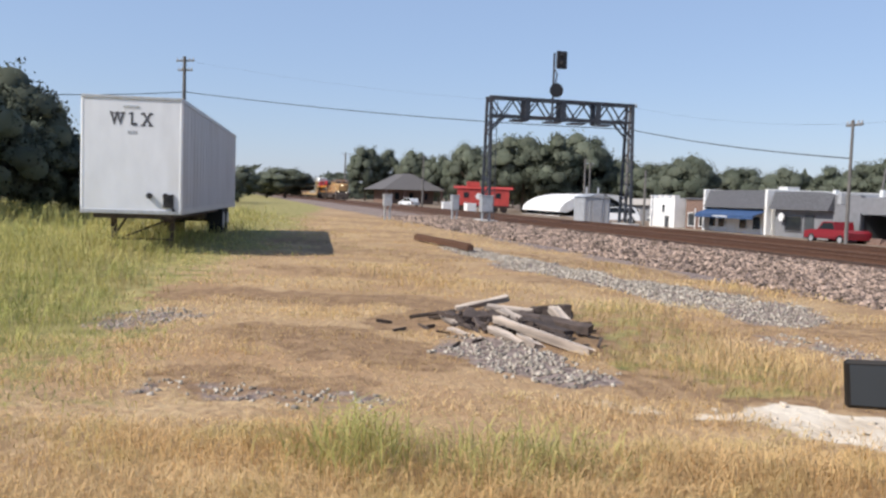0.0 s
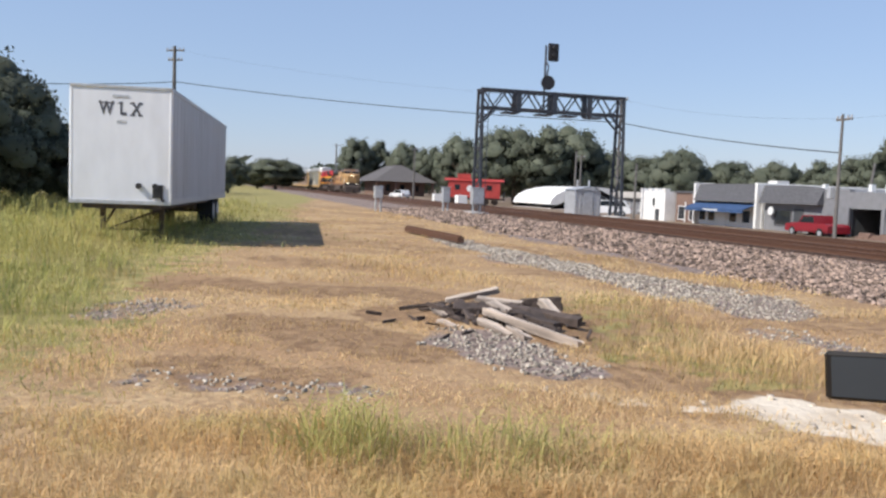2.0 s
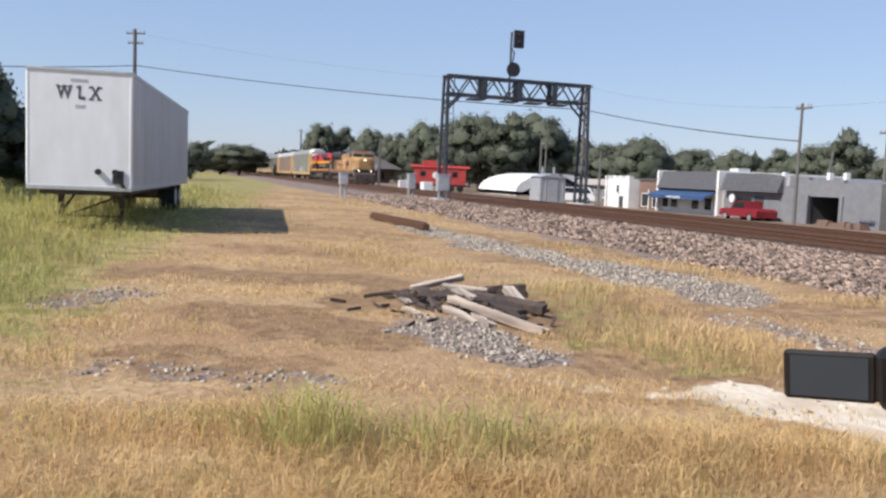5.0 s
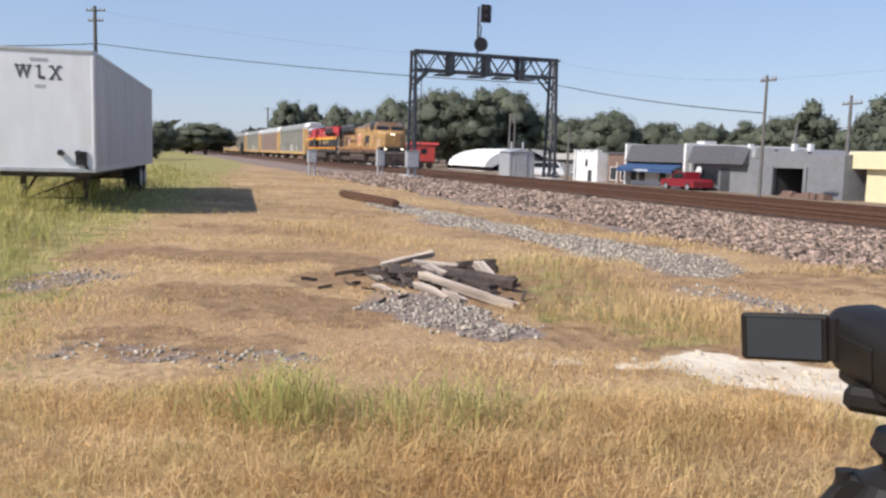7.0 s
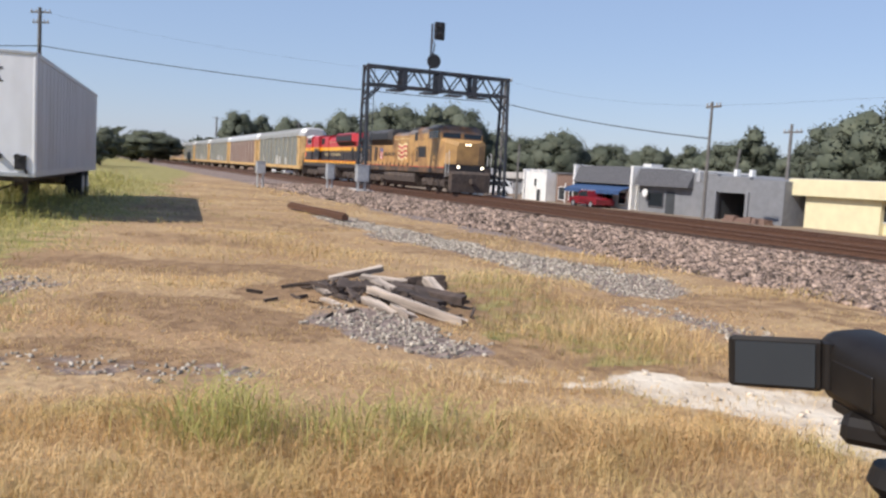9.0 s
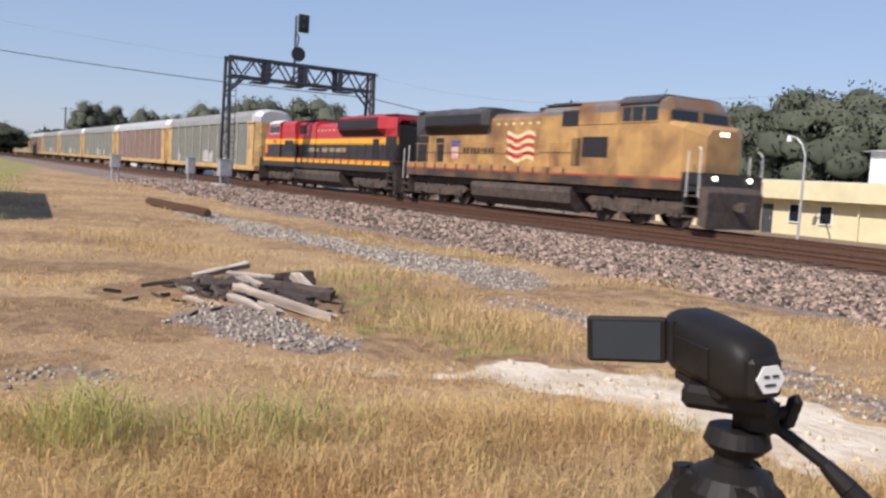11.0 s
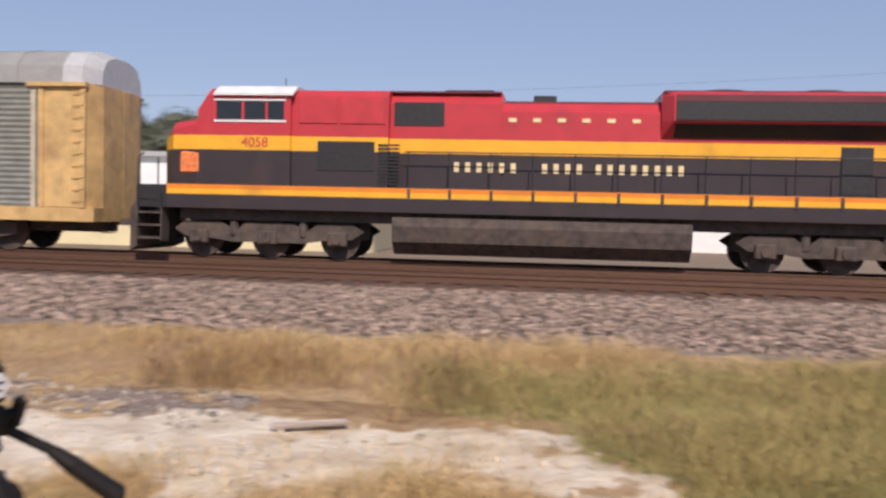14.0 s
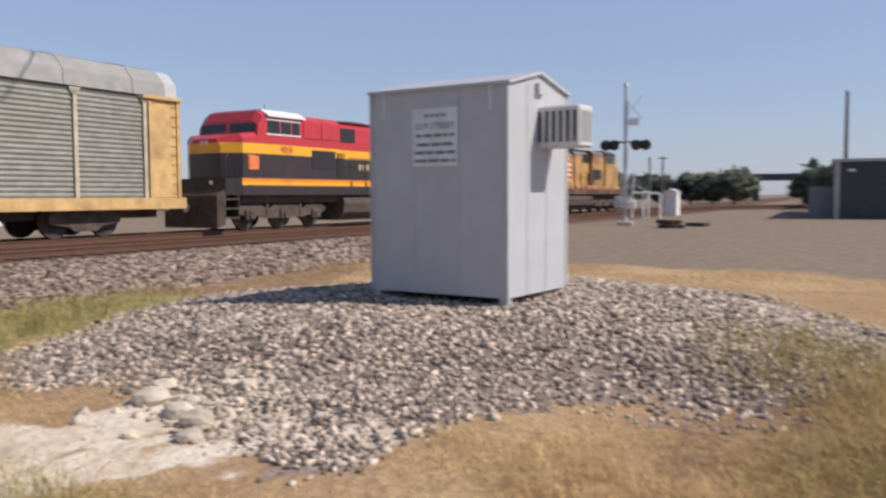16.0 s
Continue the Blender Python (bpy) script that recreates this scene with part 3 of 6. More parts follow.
def build_track(yc, name):
    t = thing(name, "rusty steel railway track on dark wooden ties", "railway track", group="parallel tracks", kind="structure")
    prof = [(-0.075, 0), (0.075, 0), (0.075, 0.012), (0.012, 0.03), (0.012, 0.12), (0.036, 0.13), (0.036, 0.168), (-0.036, 0.168), (-0.036, 0.13), (-0.012, 0.12), (-0.012, 0.03), (-0.075, 0.012)]
    for s in (-1, 1):
        made("rail", M_RAIL, t, lambda bm: loft(bm, [[(x - math.sin(bend(x)[1]) * (s * 0.755 + a), yc + bend(x)[0] + s * 0.755 + a, RAIL_Z - 0.168 + b) for a, b in prof] for x in [-1400, 0] + [2 + 2 * i for i in range(8)] + [40, 66] + [69 + 3 * i for i in range(11)] + [120]]))
    bm = bmesh.new()
    box(bm, -0.115, 0.115, -1.3, 1.3, -0.09, 0.035, 0.01)
    first = part("tie", bm, M_TIE, t)
    rr = random.Random(int(yc * 10))
    for i in range(-140, 60):
        ob = first if i == -140 else new("tie", first.data)
        ob.parent = t
        x = i * 0.54
        ob.matrix_basis = pose(x, yc + bend(x)[0] + rr.uniform(-0.04, 0.04), 0.10, 0, 0, math.degrees(bend(x)[1]) + rr.uniform(-1, 1))
    # ties too far off to tell apart
    r = np.random.RandomState(5)
    xs = np.concatenate([np.arange(-600, -76, 0.54), np.arange(32.5, 118, 0.54)])
    ys = np.array([yc + bend(x)[0] for x in xs])
    base = np.array([(a, b, c) for c in (-0.09, 0.035) for b in (-1.3, 1.3) for a in (-0.115, 0.115)])
    V = (base[None] + np.stack([xs, ys, np.full(len(xs), 0.10)], -1)[:, None]).reshape(-1, 3)
    q = np.array([(0, 2, 3, 1), (4, 5, 7, 6), (0, 1, 5, 4), (2, 6, 7, 3), (0, 4, 6, 2), (1, 3, 7, 5)])
    L = (q[None] + (np.arange(len(xs)) * 8)[:, None, None]).reshape(-1)
    far = tagged(new("far_ties", mesh_arrays("far_ties", V, L, np.full(len(xs) * 6, 4), M_TIE)), kind="stuff")
    far.parent = t


build_track(TRACK_TRAIN, "main_track")
build_track(TRACK_NEAR, "side_track")

# ---- the train ----
def wheelset(truck, x):
    for s in (-1, 1):
        def build(bm):
            rod(bm, (x, s * 0.70, 0.53), (x, s * 0.83, 0.53), 0.53, n=24)
            rod(bm, (x, s * 0.83, 0.53), (x, s * 0.85, 0.53), 0.44, n=20)
        made("wheel", M_UNDER, truck, build)


def loco_truck(loco, xc):
    t = new("truck")
    t.parent = loco
    for dx in (-1.9, 0.0, 1.9):
        wheelset(t, xc + dx)
    for s in (-1, 1):
        def build(bm):
            pts = [(-2.6, 0.75), (-2.3, 0.95), (-1.4, 0.95), (-1.0, 0.70), (-0.7, 0.95), (0.6, 0.95), (0.9, 0.70), (1.3, 0.95), (2.3, 0.95), (2.6, 0.75), (2.3, 0.55), (1.5, 0.5), (1.0, 0.42), (-1.0, 0.42), (-1.5, 0.5), (-2.3, 0.55)]
            loft(bm, [[(xc + a, s * 0.98, b) for a, b in pts], [(xc + a, s * 1.12, b) for a, b in pts]])
            for dx in (-1.9, 0, 1.9):
                box(bm, xc + dx - 0.26, xc + dx + 0.26, s * 1.0, s * 1.22, 0.36, 0.74, 0.04)
                rod(bm, (xc + dx, s * 1.2, 0.55), (xc + dx, s * 1.27, 0.55), 0.13, n=12)
            for dx in (-0.95, 0.95):
                rod(bm, (xc + dx, s * 1.05, 0.6), (xc + dx, s * 1.05, 1.1), 0.12, n=10)
        made("side_frame", M_UNDER, t, build)
    made("bolster", M_UNDER, t, lambda bm: box(bm, xc - 2.4, xc + 2.4, -0.6, 0.6, 0.5, 1.2))


def steps_at(loco, x, s, mat):
    def build(bm):
        for i in range(4):
            box(bm, x - 0.32, x + 0.32, s * 1.05, s * 1.5, 0.45 + 0.34 * i, 0.50 + 0.34 * i)
        for d in (-0.34, 0.34):
            box(bm, x + d - 0.015, x + d + 0.015, s * 1.05, s * 1.5, 0.40, 1.75)
    pieces("step", mat, loco, build)


def hood_profile(w, z0, z1, c=0.18):
    return [(-w, z0), (w, z0), (w, z1 - c), (w - c, z1), (-(w - c), z1), (-w, z1 - c)]


def locomotive(style):
    """A six-axle diesel locomotive with its nose towards +x; rail top at z = 0."""
    red = style == "red"
    paint = M_RED_LOCO if red else M_YELLOW_LOCO
    top = M_MAROON if red else M_GREYROOF
    lo = thing("locomotive", "red, yellow and black diesel locomotive with white cab roof" if red else "faded yellow diesel locomotive with grey roof and dirty sides",
               "locomotive", group="train")
    X = lambda u: (9.9 - u) * (1.0 if red else 0.93)  # u runs back from the nose; the yellow one is shorter
    made("frame_sill", paint if red else M_YELLOW_LOCO, lo, lambda bm: box(bm, X(19.98), X(-0.05), -1.52, 1.52, 1.30, 1.93))
    for u0, u1 in ((20.4, 19.98), (-0.05, -0.9)):
        made("end_platform", M_BLACK, lo, lambda bm: box(bm, X(u0), X(u1), -1.50, 1.50, 1.30, 1.90), "black end platform")
    pieces("pilot", M_UNDER, lo, lambda bm: (along_x(bm, X(-0.9), X(-1.15), hood_profile(1.5, 0.25, 1.5, 0.05), hood_profile(1.35, 0.12, 1.3, 0.05)),
                                           along_x(bm, X(20.55), X(20.4), hood_profile(1.4, 0.25, 1.5, 0.05))))
    for u in (-1.15, 20.55):
        e = -0.35 if u < 0 else 0.2
        made("coupler", M_UNDER, lo, lambda bm: (beam(bm, (X(u), 0, 0.85), (X(u + e), 0, 0.85), 0.2), box(bm, X(u + e) - 0.14, X(u + e) + 0.14, -0.16, 0.16, 0.68, 1.02, 0.03)))

    def nose(bm):
        a = [(X(-0.40), y, z) for y, z in hood_profile(0.80, 1.93, 3.36, 0.25)]
        b = [(X(0.08), y, z) for y, z in hood_profile(1.44, 1.93, 3.55, 0.20)]
        c = [(X(0.78), y, z) for y, z in hood_profile(1.52, 1.93, 3.62, 0.12)]
        loft(bm, [a, b, c])
    made("nose", paint, lo, nose)

    def cab(bm):
        s = []
        for u, w, z in ((0.76, 1.52, 3.62), (0.80, 1.52, 4.02), (1.05, 1.52, 4.40), (3.3, 1.52, 4.42)):
            s.append([(X(u), -w, 1.93), (X(u), w, 1.93), (X(u), w, z - 0.15), (X(u), w - 0.32, z + 0.06), (X(u), -(w - 0.32), z + 0.06), (X(u), -w, z - 0.15)])
        loft(bm, s)
    made("cab", paint, lo, cab)
    made("cab_roof", M_ROOFWHITE if red else M_GREYROOF, lo, lambda bm: along_x(bm, X(1.25), X(3.4), [(-1.62, 4.24), (-1.62, 4.30), (-1.2, 4.53), (1.2, 4.53), (1.62, 4.30), (1.62, 4.24), (1.2, 4.44), (-1.2, 4.44)]), "white cab roof" if red else "grey cab roof")
    for s in (-1, 1):
        for u0, u1 in ((1.30, 1.98), (2.05, 2.62), (2.69, 3.12)):
            made("window", M_GLASS, lo, lambda bm: box(bm, X(u0), X(u1), s * 1.50, s * 1.535, 3.62, 4.10, 0.01), "dark cab window")
        made("windscreen", M_GLASS, lo, lambda bm: loft(bm, [[(X(0.74), s * 0.12, 3.66), (X(0.74), s * 1.38, 3.66), (X(0.78), s * 1.38, 3.98), (X(0.78), s * 0.12, 4.0)],
                                                             [(X(0.80), s * 0.12, 3.66), (X(0.80), s * 1.38, 3.66), (X(0.84), s * 1.38, 3.98), (X(0.84), s * 0.12, 4.0)]]), "dark windscreen")
        made("window_frame", M_WHITE if red else M_YELLOW_LOCO, lo, lambda bm: (box(bm, X(1.24), X(3.18), s * 1.505, s * 1.545, 3.56, 3.61), box(bm, X(1.24), X(3.18), s * 1.505, s * 1.545, 4.11, 4.15)))
    # electrical cabinets behind the cab, then the long hood, stepped down and up again
    made("equipment_cabinet", paint, lo, lambda bm: (along_x(bm, X(3.3), X(5.85), hood_profile(1.40, 1.93, 4.42)), along_x(bm, X(5.85), X(8.74), hood_profile(1.12, 1.93, 4.42, 0.3))))
    made("long_hood", paint, lo, lambda bm: along_x(bm, X(8.74), X(19.9), hood_profile(1.05, 1.93, 4.18, 0.25)))
    made("radiator_hood", paint if red else M_GREYROOF, lo, lambda bm: loft(bm, [[(X(u), y * k, z) for y, z in [(-1.05, 3.30), (1.05, 3.30), (w, 3.7), (w, 4.32), (w - 0.2, 4.44), (-(w - 0.2), 4.44), (-w, 4.32), (-w, 3.7)]]
                                                      for u, w, k in ((12.7, 1.15, 1), (12.95, 1.48, 1), (18.4, 1.48, 1), (18.8, 1.22, 1), (19.9, 1.10, 1))]))
    made("roof_cover", top, lo, lambda bm: (along_x(bm, X(12.75), X(19.85), hood_profile(1.20, 4.42, 4.49, 0.04)), along_x(bm, X(8.8), X(12.7), hood_profile(0.75, 4.17, 4.25, 0.04)),
                                            along_x(bm, X(3.4), X(8.7), hood_profile(1.0, 4.41, 4.46, 0.03))))
    for u in (14.3, 16.7):
        made("radiator_fan", M_BLACK, lo, lambda bm: rod(bm, (X(u), 0, 4.48), (X(u), 0, 4.58), 0.75, n=24))
    made("exhaust_silencer", M_BLACK, lo, lambda bm: box(bm, X(9.5), X(10.1), -0.28, 0.28, 4.2, 4.46, 0.03))
    pieces("roof_fitting", M_BLACK, lo, lambda bm: (box(bm, X(7.2), X(8.5), -0.7, 0.7, 4.45, 4.53, 0.02), rod(bm, (X(2.3), 0, 4.5), (X(2.3), 0, 4.62), 0.06), rod(bm, (X(2.7), 0.1, 4.5), (X(2.7), 0.1, 4.9), 0.012)))
    for s in (-1, 1):
        made("radiator_grille", M_BLACK, lo, lambda bm: loft(bm, [[(X(u), s * 1.10, 3.32), (X(u), s * 1.505, 3.73), (X(u), s * 1.505, 4.18), (X(u), s * 1.10, 4.18)] for u in (13.0, 18.3)]), "black radiator intake")
        if red:
            made("upper_panel", M_MAROON, lo, lambda bm: box(bm, X(13.0), X(18.3), s * 1.48, s * 1.512, 4.18, 4.34))
        made("air_intake", M_BLACK, lo, lambda bm: box(bm, X(5.95), X(7.25), s * 1.1, s * 1.14, 3.55, 4.15), "black mesh intake")
        pieces("cabinet_panel", M_RED if red else M_YELLOW_LOCO, lo, lambda bm: [box(bm, X(a), X(b), s * 1.40, s * 1.43, 3.55, 4.2, 0.01) for a, b in ((3.5, 4.5), (4.6, 5.75))])
        pieces("lower_louvre", M_BLACK, lo, lambda bm: [box(bm, X(5.6), X(6.15), s * 1.40, s * 1.425, 2.0 + 0.09 * i, 2.05 + 0.09 * i) for i in range(12)])
        pieces("side_door", M_BLACK, lo, lambda bm: (box(bm, X(17.0), X(17.75), s * 1.05, s * 1.075, 2.0, 3.15), box(bm, X(18.6), X(19.85), s * 1.05, s * 1.078, 1.98, 3.28), box(bm, X(4.0), X(5.5), s * 1.40, s * 1.42, 2.35, 3.1)))
        for u in [8.9 + 0.62 * i for i in range(6)]:
            made("hood_latch", M_CREAM, lo, lambda bm: box(bm, X(u), X(u + 0.2), s * 1.05, s * 1.068, 3.68, 3.78))
        made("handrail", M_BLACK if red else M_YELLOW_LOCO, lo, lambda bm: (
            [rod(bm, (X(u), s * 1.47, 1.9), (X(u), s * 1.47, 2.85), 0.018, n=6) for u in [6.4 + 1.05 * i for i in range(13)]],
            rod(bm, (X(6.3), s * 1.47, 2.85), (X(19.2), s * 1.47, 2.85), 0.018, n=6)), "thin walkway handrail")
        pieces("sill_bracket", M_UNDER, lo, lambda bm: [box(bm, X(u), X(u + 0.07), s * 1.52, s * 1.56, 1.62, 1.9) for u in [6.4 + 1.05 * i for i in range(13)]])
        steps_at(lo, X(-0.55), s, M_UNDER)
        steps_at(lo, X(20.12), s, M_UNDER)
        for u in (-0.6, 20.1):
            made("grab_rail", M_WHITE if not red else M_BLACK, lo, lambda bm: (
                tube(bm, [(X(u - 0.25), s * 1.5, 1.1), (X(u - 0.25), s * 1.5, 2.6), (X(u - 0.1), s * 1.45, 2.75)], 0.02),
                tube(bm, [(X(u + 0.3), s * 1.5, 1.1), (X(u + 0.3), s * 1.5, 2.6)], 0.02)))
    made("rear_panel", M_BLACK if red else paint, lo, lambda bm: box(bm, X(19.9), X(19.96), -0.98, 0.98, 1.95, 3.9, 0.02), "dark rear hood end")
    made("rear_light_box", M_BLACK, lo, lambda bm: box(bm, X(19.88), X(20.02), -0.3, 0.3, 4.0, 4.2, 0.02))
    made("fuel_tank", M_UNDER, lo, lambda bm: along_x(bm, X(6.0), X(13.5), [(-1.42, 1.18), (-1.48, 0.95), (-1.40, 0.55), (-1.05, 0.22), (1.05, 0.22), (1.40, 0.55), (1.48, 0.95), (1.42, 1.18)]), "sooty fuel tank")
    made("underframe", M_UNDER, lo, lambda bm: box(bm, X(20.5), X(0.2), -1.2, 1.2, 1.0, 1.36))
    loco_truck(lo, X(2.6))
    loco_truck(lo, X(17.2))
    for s in (-0.12, 0.12):
        made("headlight", M_LAMP if not red else M_WHITE, lo, lambda bm: rod(bm, (X(0.1), s, 3.24), (X(-0.44), s, 3.22), 0.07, n=14), "lit headlight" if not red else "")
    for s in (-0.85, 0.85):
        made("ditch_light", M_LAMP if not red else M_WHITE, lo, lambda bm: rod(bm, (X(-0.8), s, 1.75), (X(-0.96), s, 1.75), 0.08, n=14), "lit ditch light" if not red else "")
    for s in (-1, 1):
        turn = 0 if s < 0 else 180
        if red:
            letters("cab_number", "4058", 0.36, M_RED, lo, pose(X(2.35), s * 1.528, 3.03, 90, 0, turn), "red cab number")
            word_u = {1: (7.5, 9.75, 11.1), -1: (7.5, 10.15, 11.65)}[s]
            for u0, k in zip(word_u, ((6, 4, 8) if s > 0 else (8, 4, 6))):
                def bars(bm):
                    for i in range(k):
                        u = u0 + 0.29 * i
                        k0, k1 = (1.05, 1.062) if u > 8.74 else (1.12, 1.132)
                        box(bm, X(u + 0.03), X(u + 0.16), s * k0, s * k1, 2.38, 2.63)
                pieces("lettering", M_CREAM, lo, bars, "cream lettering bar")
            made("emblem", M_ORANGE, lo, lambda bm: box(bm, X(0.30), X(0.86), s * 1.30, s * 1.535, 2.2, 2.78, 0.05), "orange railway emblem plate")
        else:
            made("emblem", M_RED, lo, lambda bm: (box(bm, X(15.45), X(16.15), s * 1.05, s * 1.07, 2.15, 2.75, 0.01)), "red and white striped shield emblem")
            made("emblem_top", M_BLUE, lo, lambda bm: box(bm, X(15.4), X(16.2), s * 1.05, s * 1.075, 2.78, 3.02), "blue shield top")
            made("emblem_stripes", M_WHITE, lo, lambda bm: [box(bm, X(15.51 + 0.14 * i), X(15.57 + 0.14 * i), s * 1.05, s * 1.075, 2.17, 2.73) for i in range(5)])
            for i in range(7):
                made("flag_stripe", M_RED if i % 2 else M_CREAM, lo, lambda bm: loft(bm, [[(X(9.2 + 0.3 * j), s * 1.052, 2.15 + 0.17 * i + 0.10 * math.sin(j * 1.1)), (X(9.2 + 0.3 * j), s * 1.066, 2.15 + 0.17 * i + 0.10 * math.sin(j * 1.1)), (X(9.2 + 0.3 * j), s * 1.066, 2.32 + 0.17 * i + 0.10 * math.sin(j * 1.1)), (X(9.2 + 0.3 * j), s * 1.052, 2.32 + 0.17 * i + 0.10 * math.sin(j * 1.1))] for j in range(8)]))
            pieces("lettering", M_BLACK, lo, lambda bm: [box(bm, X(12.3 + 0.32 * i), X(12.5 + 0.32 * i), s * 1.05, s * 1.062, 2.45, 2.70) for i in range(9)], "dark lettering bars")
    return lo


M_ORANGE = material("orange_enamel", (0.80, 0.22, 0.07), 0.5, spread=0.25, scale=9)
M_BLUE = material("blue_paint", (0.03, 0.09, 0.32), 0.5)
M_RACK_GREY = material("galvanised_rack_panel", (0.235, 0.24, 0.205), 0.55, 0.15, spread=0.18, scale=2.5, dirt=(0.20, 0.185, 0.15), dirt_amount=0.4, dirt_scale=0.5, stretch=(1, 1, 2))
M_RACK_BROWN = material("faded_brown_rack_panel", (0.24, 0.15, 0.12), 0.6, spread=0.2, scale=2.5, dirt=(0.34, 0.30, 0.27), dirt_amount=0.4, dirt_scale=0.5)
M_RACK_TAN = material("tan_rack_frame", (0.62, 0.40, 0.165), 0.6, spread=0.18, scale=3, dirt=(0.22, 0.12, 0.06), dirt_amount=0.35)
M_RACK_RIB = material("pale_rack_rib", (0.50, 0.43, 0.32), 0.6, spread=0.2, scale=3)
M_RACK_ROOF = material("weathered_silver_roof", (0.34, 0.335, 0.31), 0.5, 0.2, spread=0.15, scale=2, dirt=(0.36, 0.34, 0.31), dirt_amount=0.35)
M_RACK_WHITE = material("bright_roof_metal", (0.52, 0.52, 0.51), 0.4, 0.1, spread=0.08)
M_GRAFFITI = material("whitish_spray_paint", (0.62, 0.60, 0.55), 0.7, spread=0.3, scale=6)


def autorack(brown):
    """A tall covered car carrier, 28.4 m over couplers; rail top at z = 0."""
    side, roofm = (M_RACK_BROWN, M_RACK_WHITE) if brown else (M_RACK_GREY, M_RACK_ROOF)
    c = thing("autorack_car", "brown panelled railway car carrier with white roof" if brown else "grey panelled railway car carrier with tan ends and silver roof", "railway car", group="train")
    H = 13.7
    made("frame_sill", M_RACK_TAN, c, lambda bm: box(bm, -H, H, -1.52, 1.52, 0.85, 1.22), "tan side sill")
    made("underframe", M_UNDER, c, lambda bm: (box(bm, -H + 0.4, H - 0.4, -0.5, 0.5, 0.55, 0.9), box(bm, -5, 5, -1.1, 1.1, 0.6, 0.86)))

    def wall(bm, s):
        # horizontal corrugation
        n = 44
        z0, z1 = 1.22, 4.55
        prof = []
        for i in range(n + 1):
            z = z0 + (z1 - z0) * i / n
            prof.append((s * (1.44 + (0.028 if i % 2 else 0.0)), z))
        prof += [(s * 1.38, z1), (s * 1.38, z0)]
        along_x(bm, -H + 1.6, H - 1.6, prof)
    for s in (-1, 1):
        made("side_panel", side, c, lambda bm: wall(bm, s))
        xs = [-H + 1.75 + i * (2 * H - 3.5) / 9 for i in range(10)]
        for x in xs:
            made("rib", M_RACK_RIB, c, lambda bm: (box(bm, x - 0.07, x + 0.07, s * 1.47, s * 1.53, 1.22, 4.45), loft(bm, [[(x - 0.07, q, 4.3), (x + 0.07, q, 4.3), (x + 0.22, q, 4.52), (x - 0.22, q, 4.52)] for q in (s * 1.47, s * 1.53)])))
        rr = random.Random(7 + s)
        if not brown:
            pieces("spray_paint", M_GRAFFITI, c, lambda bm: [box(bm, a, a + rr.uniform(0.25, 0.45), s * 1.472, s * 1.482, 1.3, 1.3 + rr.uniform(0.5, 1.2)) for a in (-9.5, -9.0, -0.5, 0.0, 0.45, 0.95, 1.5, 2.1, 5.2, 5.7)], "whitish graffiti blocks")
        for e in (-1, 1):
            pieces("end_panel", M_RACK_TAN, c, lambda bm: (box(bm, e * (H - 1.6), e * (H - 0.25), s * 1.40, s * 1.50, 1.22, 4.45, 0.02), box(bm, e * (H - 1.6), e * (H - 1.45), s * 1.50, s * 1.54, 1.22, 4.45),
                                                         box(bm, e * (H - 0.4), e * (H - 0.25), s * 1.50, s * 1.55, 1.22, 4.45), box(bm, e * (H - 1.9), e * (H - 0.2), s * 1.44, s * 1.62, 4.45, 4.56)), "tan end panel")
            made("ladder", M_RACK_TAN, c, lambda bm: [rod(bm, (e * (H - 0.62), s * 1.56, 1.4 + 0.32 * i), (e * (H - 0.28), s * 1.56, 1.4 + 0.32 * i), 0.013, n=5) for i in range(10)])
    for e in (-1, 1):
        for s in (-1, 1):
            made("end_door", M_RACK_TAN, c, lambda bm: loft(bm, [[(e * (H - 0.25), s * 1.46, z), (e * (H - 0.02), s * 1.0, z), (e * H, s * 0.04, z), (e * (H - 0.1), s * 0.04, z), (e * (H - 0.2), s * 0.9, z), (e * (H - 0.35), s * 1.40, z)] for z in (1.22, 4.55)]))

    def roof(bm):
        prof = [(-1.55, 4.55), (-1.50, 5.02), (-1.15, 5.42), (-0.5, 5.58), (0.5, 5.58), (1.15, 5.42), (1.50, 5.02), (1.55, 4.55)]
        along_x(bm, -H + 0.9, H - 0.9, prof)
    made("roof", roofm, c, roof)
    for x in [-H + 2.2 + i * 2.55 for i in range(10)]:
        made("roof_seam", roofm, c, lambda bm: along_x(bm, x, x + 0.06, [(-1.57, 4.55), (-1.52, 5.03), (-1.16, 5.44), (-0.5, 5.60), (0.5, 5.60), (1.16, 5.44), (1.52, 5.03), (1.57, 4.55)]))
    for e in (-1, 1):
        made("roof_end", M_RACK_WHITE, c, lambda bm: loft(bm, [[(e * u, y * k, 4.55 + (z - 4.55) * q) for y, z in [(-1.55, 4.55), (-1.50, 5.02), (-1.15, 5.42), (-0.5, 5.58), (0.5, 5.58), (1.15, 5.42), (1.50, 5.02), (1.55, 4.55)]]
                                                           for u, k, q in ((H - 0.9, 1.003, 1.0), (H - 0.35, 0.99, 0.97), (H - 0.02, 0.7, 0.82))]), "bright folded roof end")
        t = new("truck")
        t.parent = c
        for dx in (-0.9, 0.9):
            wheelset(t, e * 9.9 + dx)
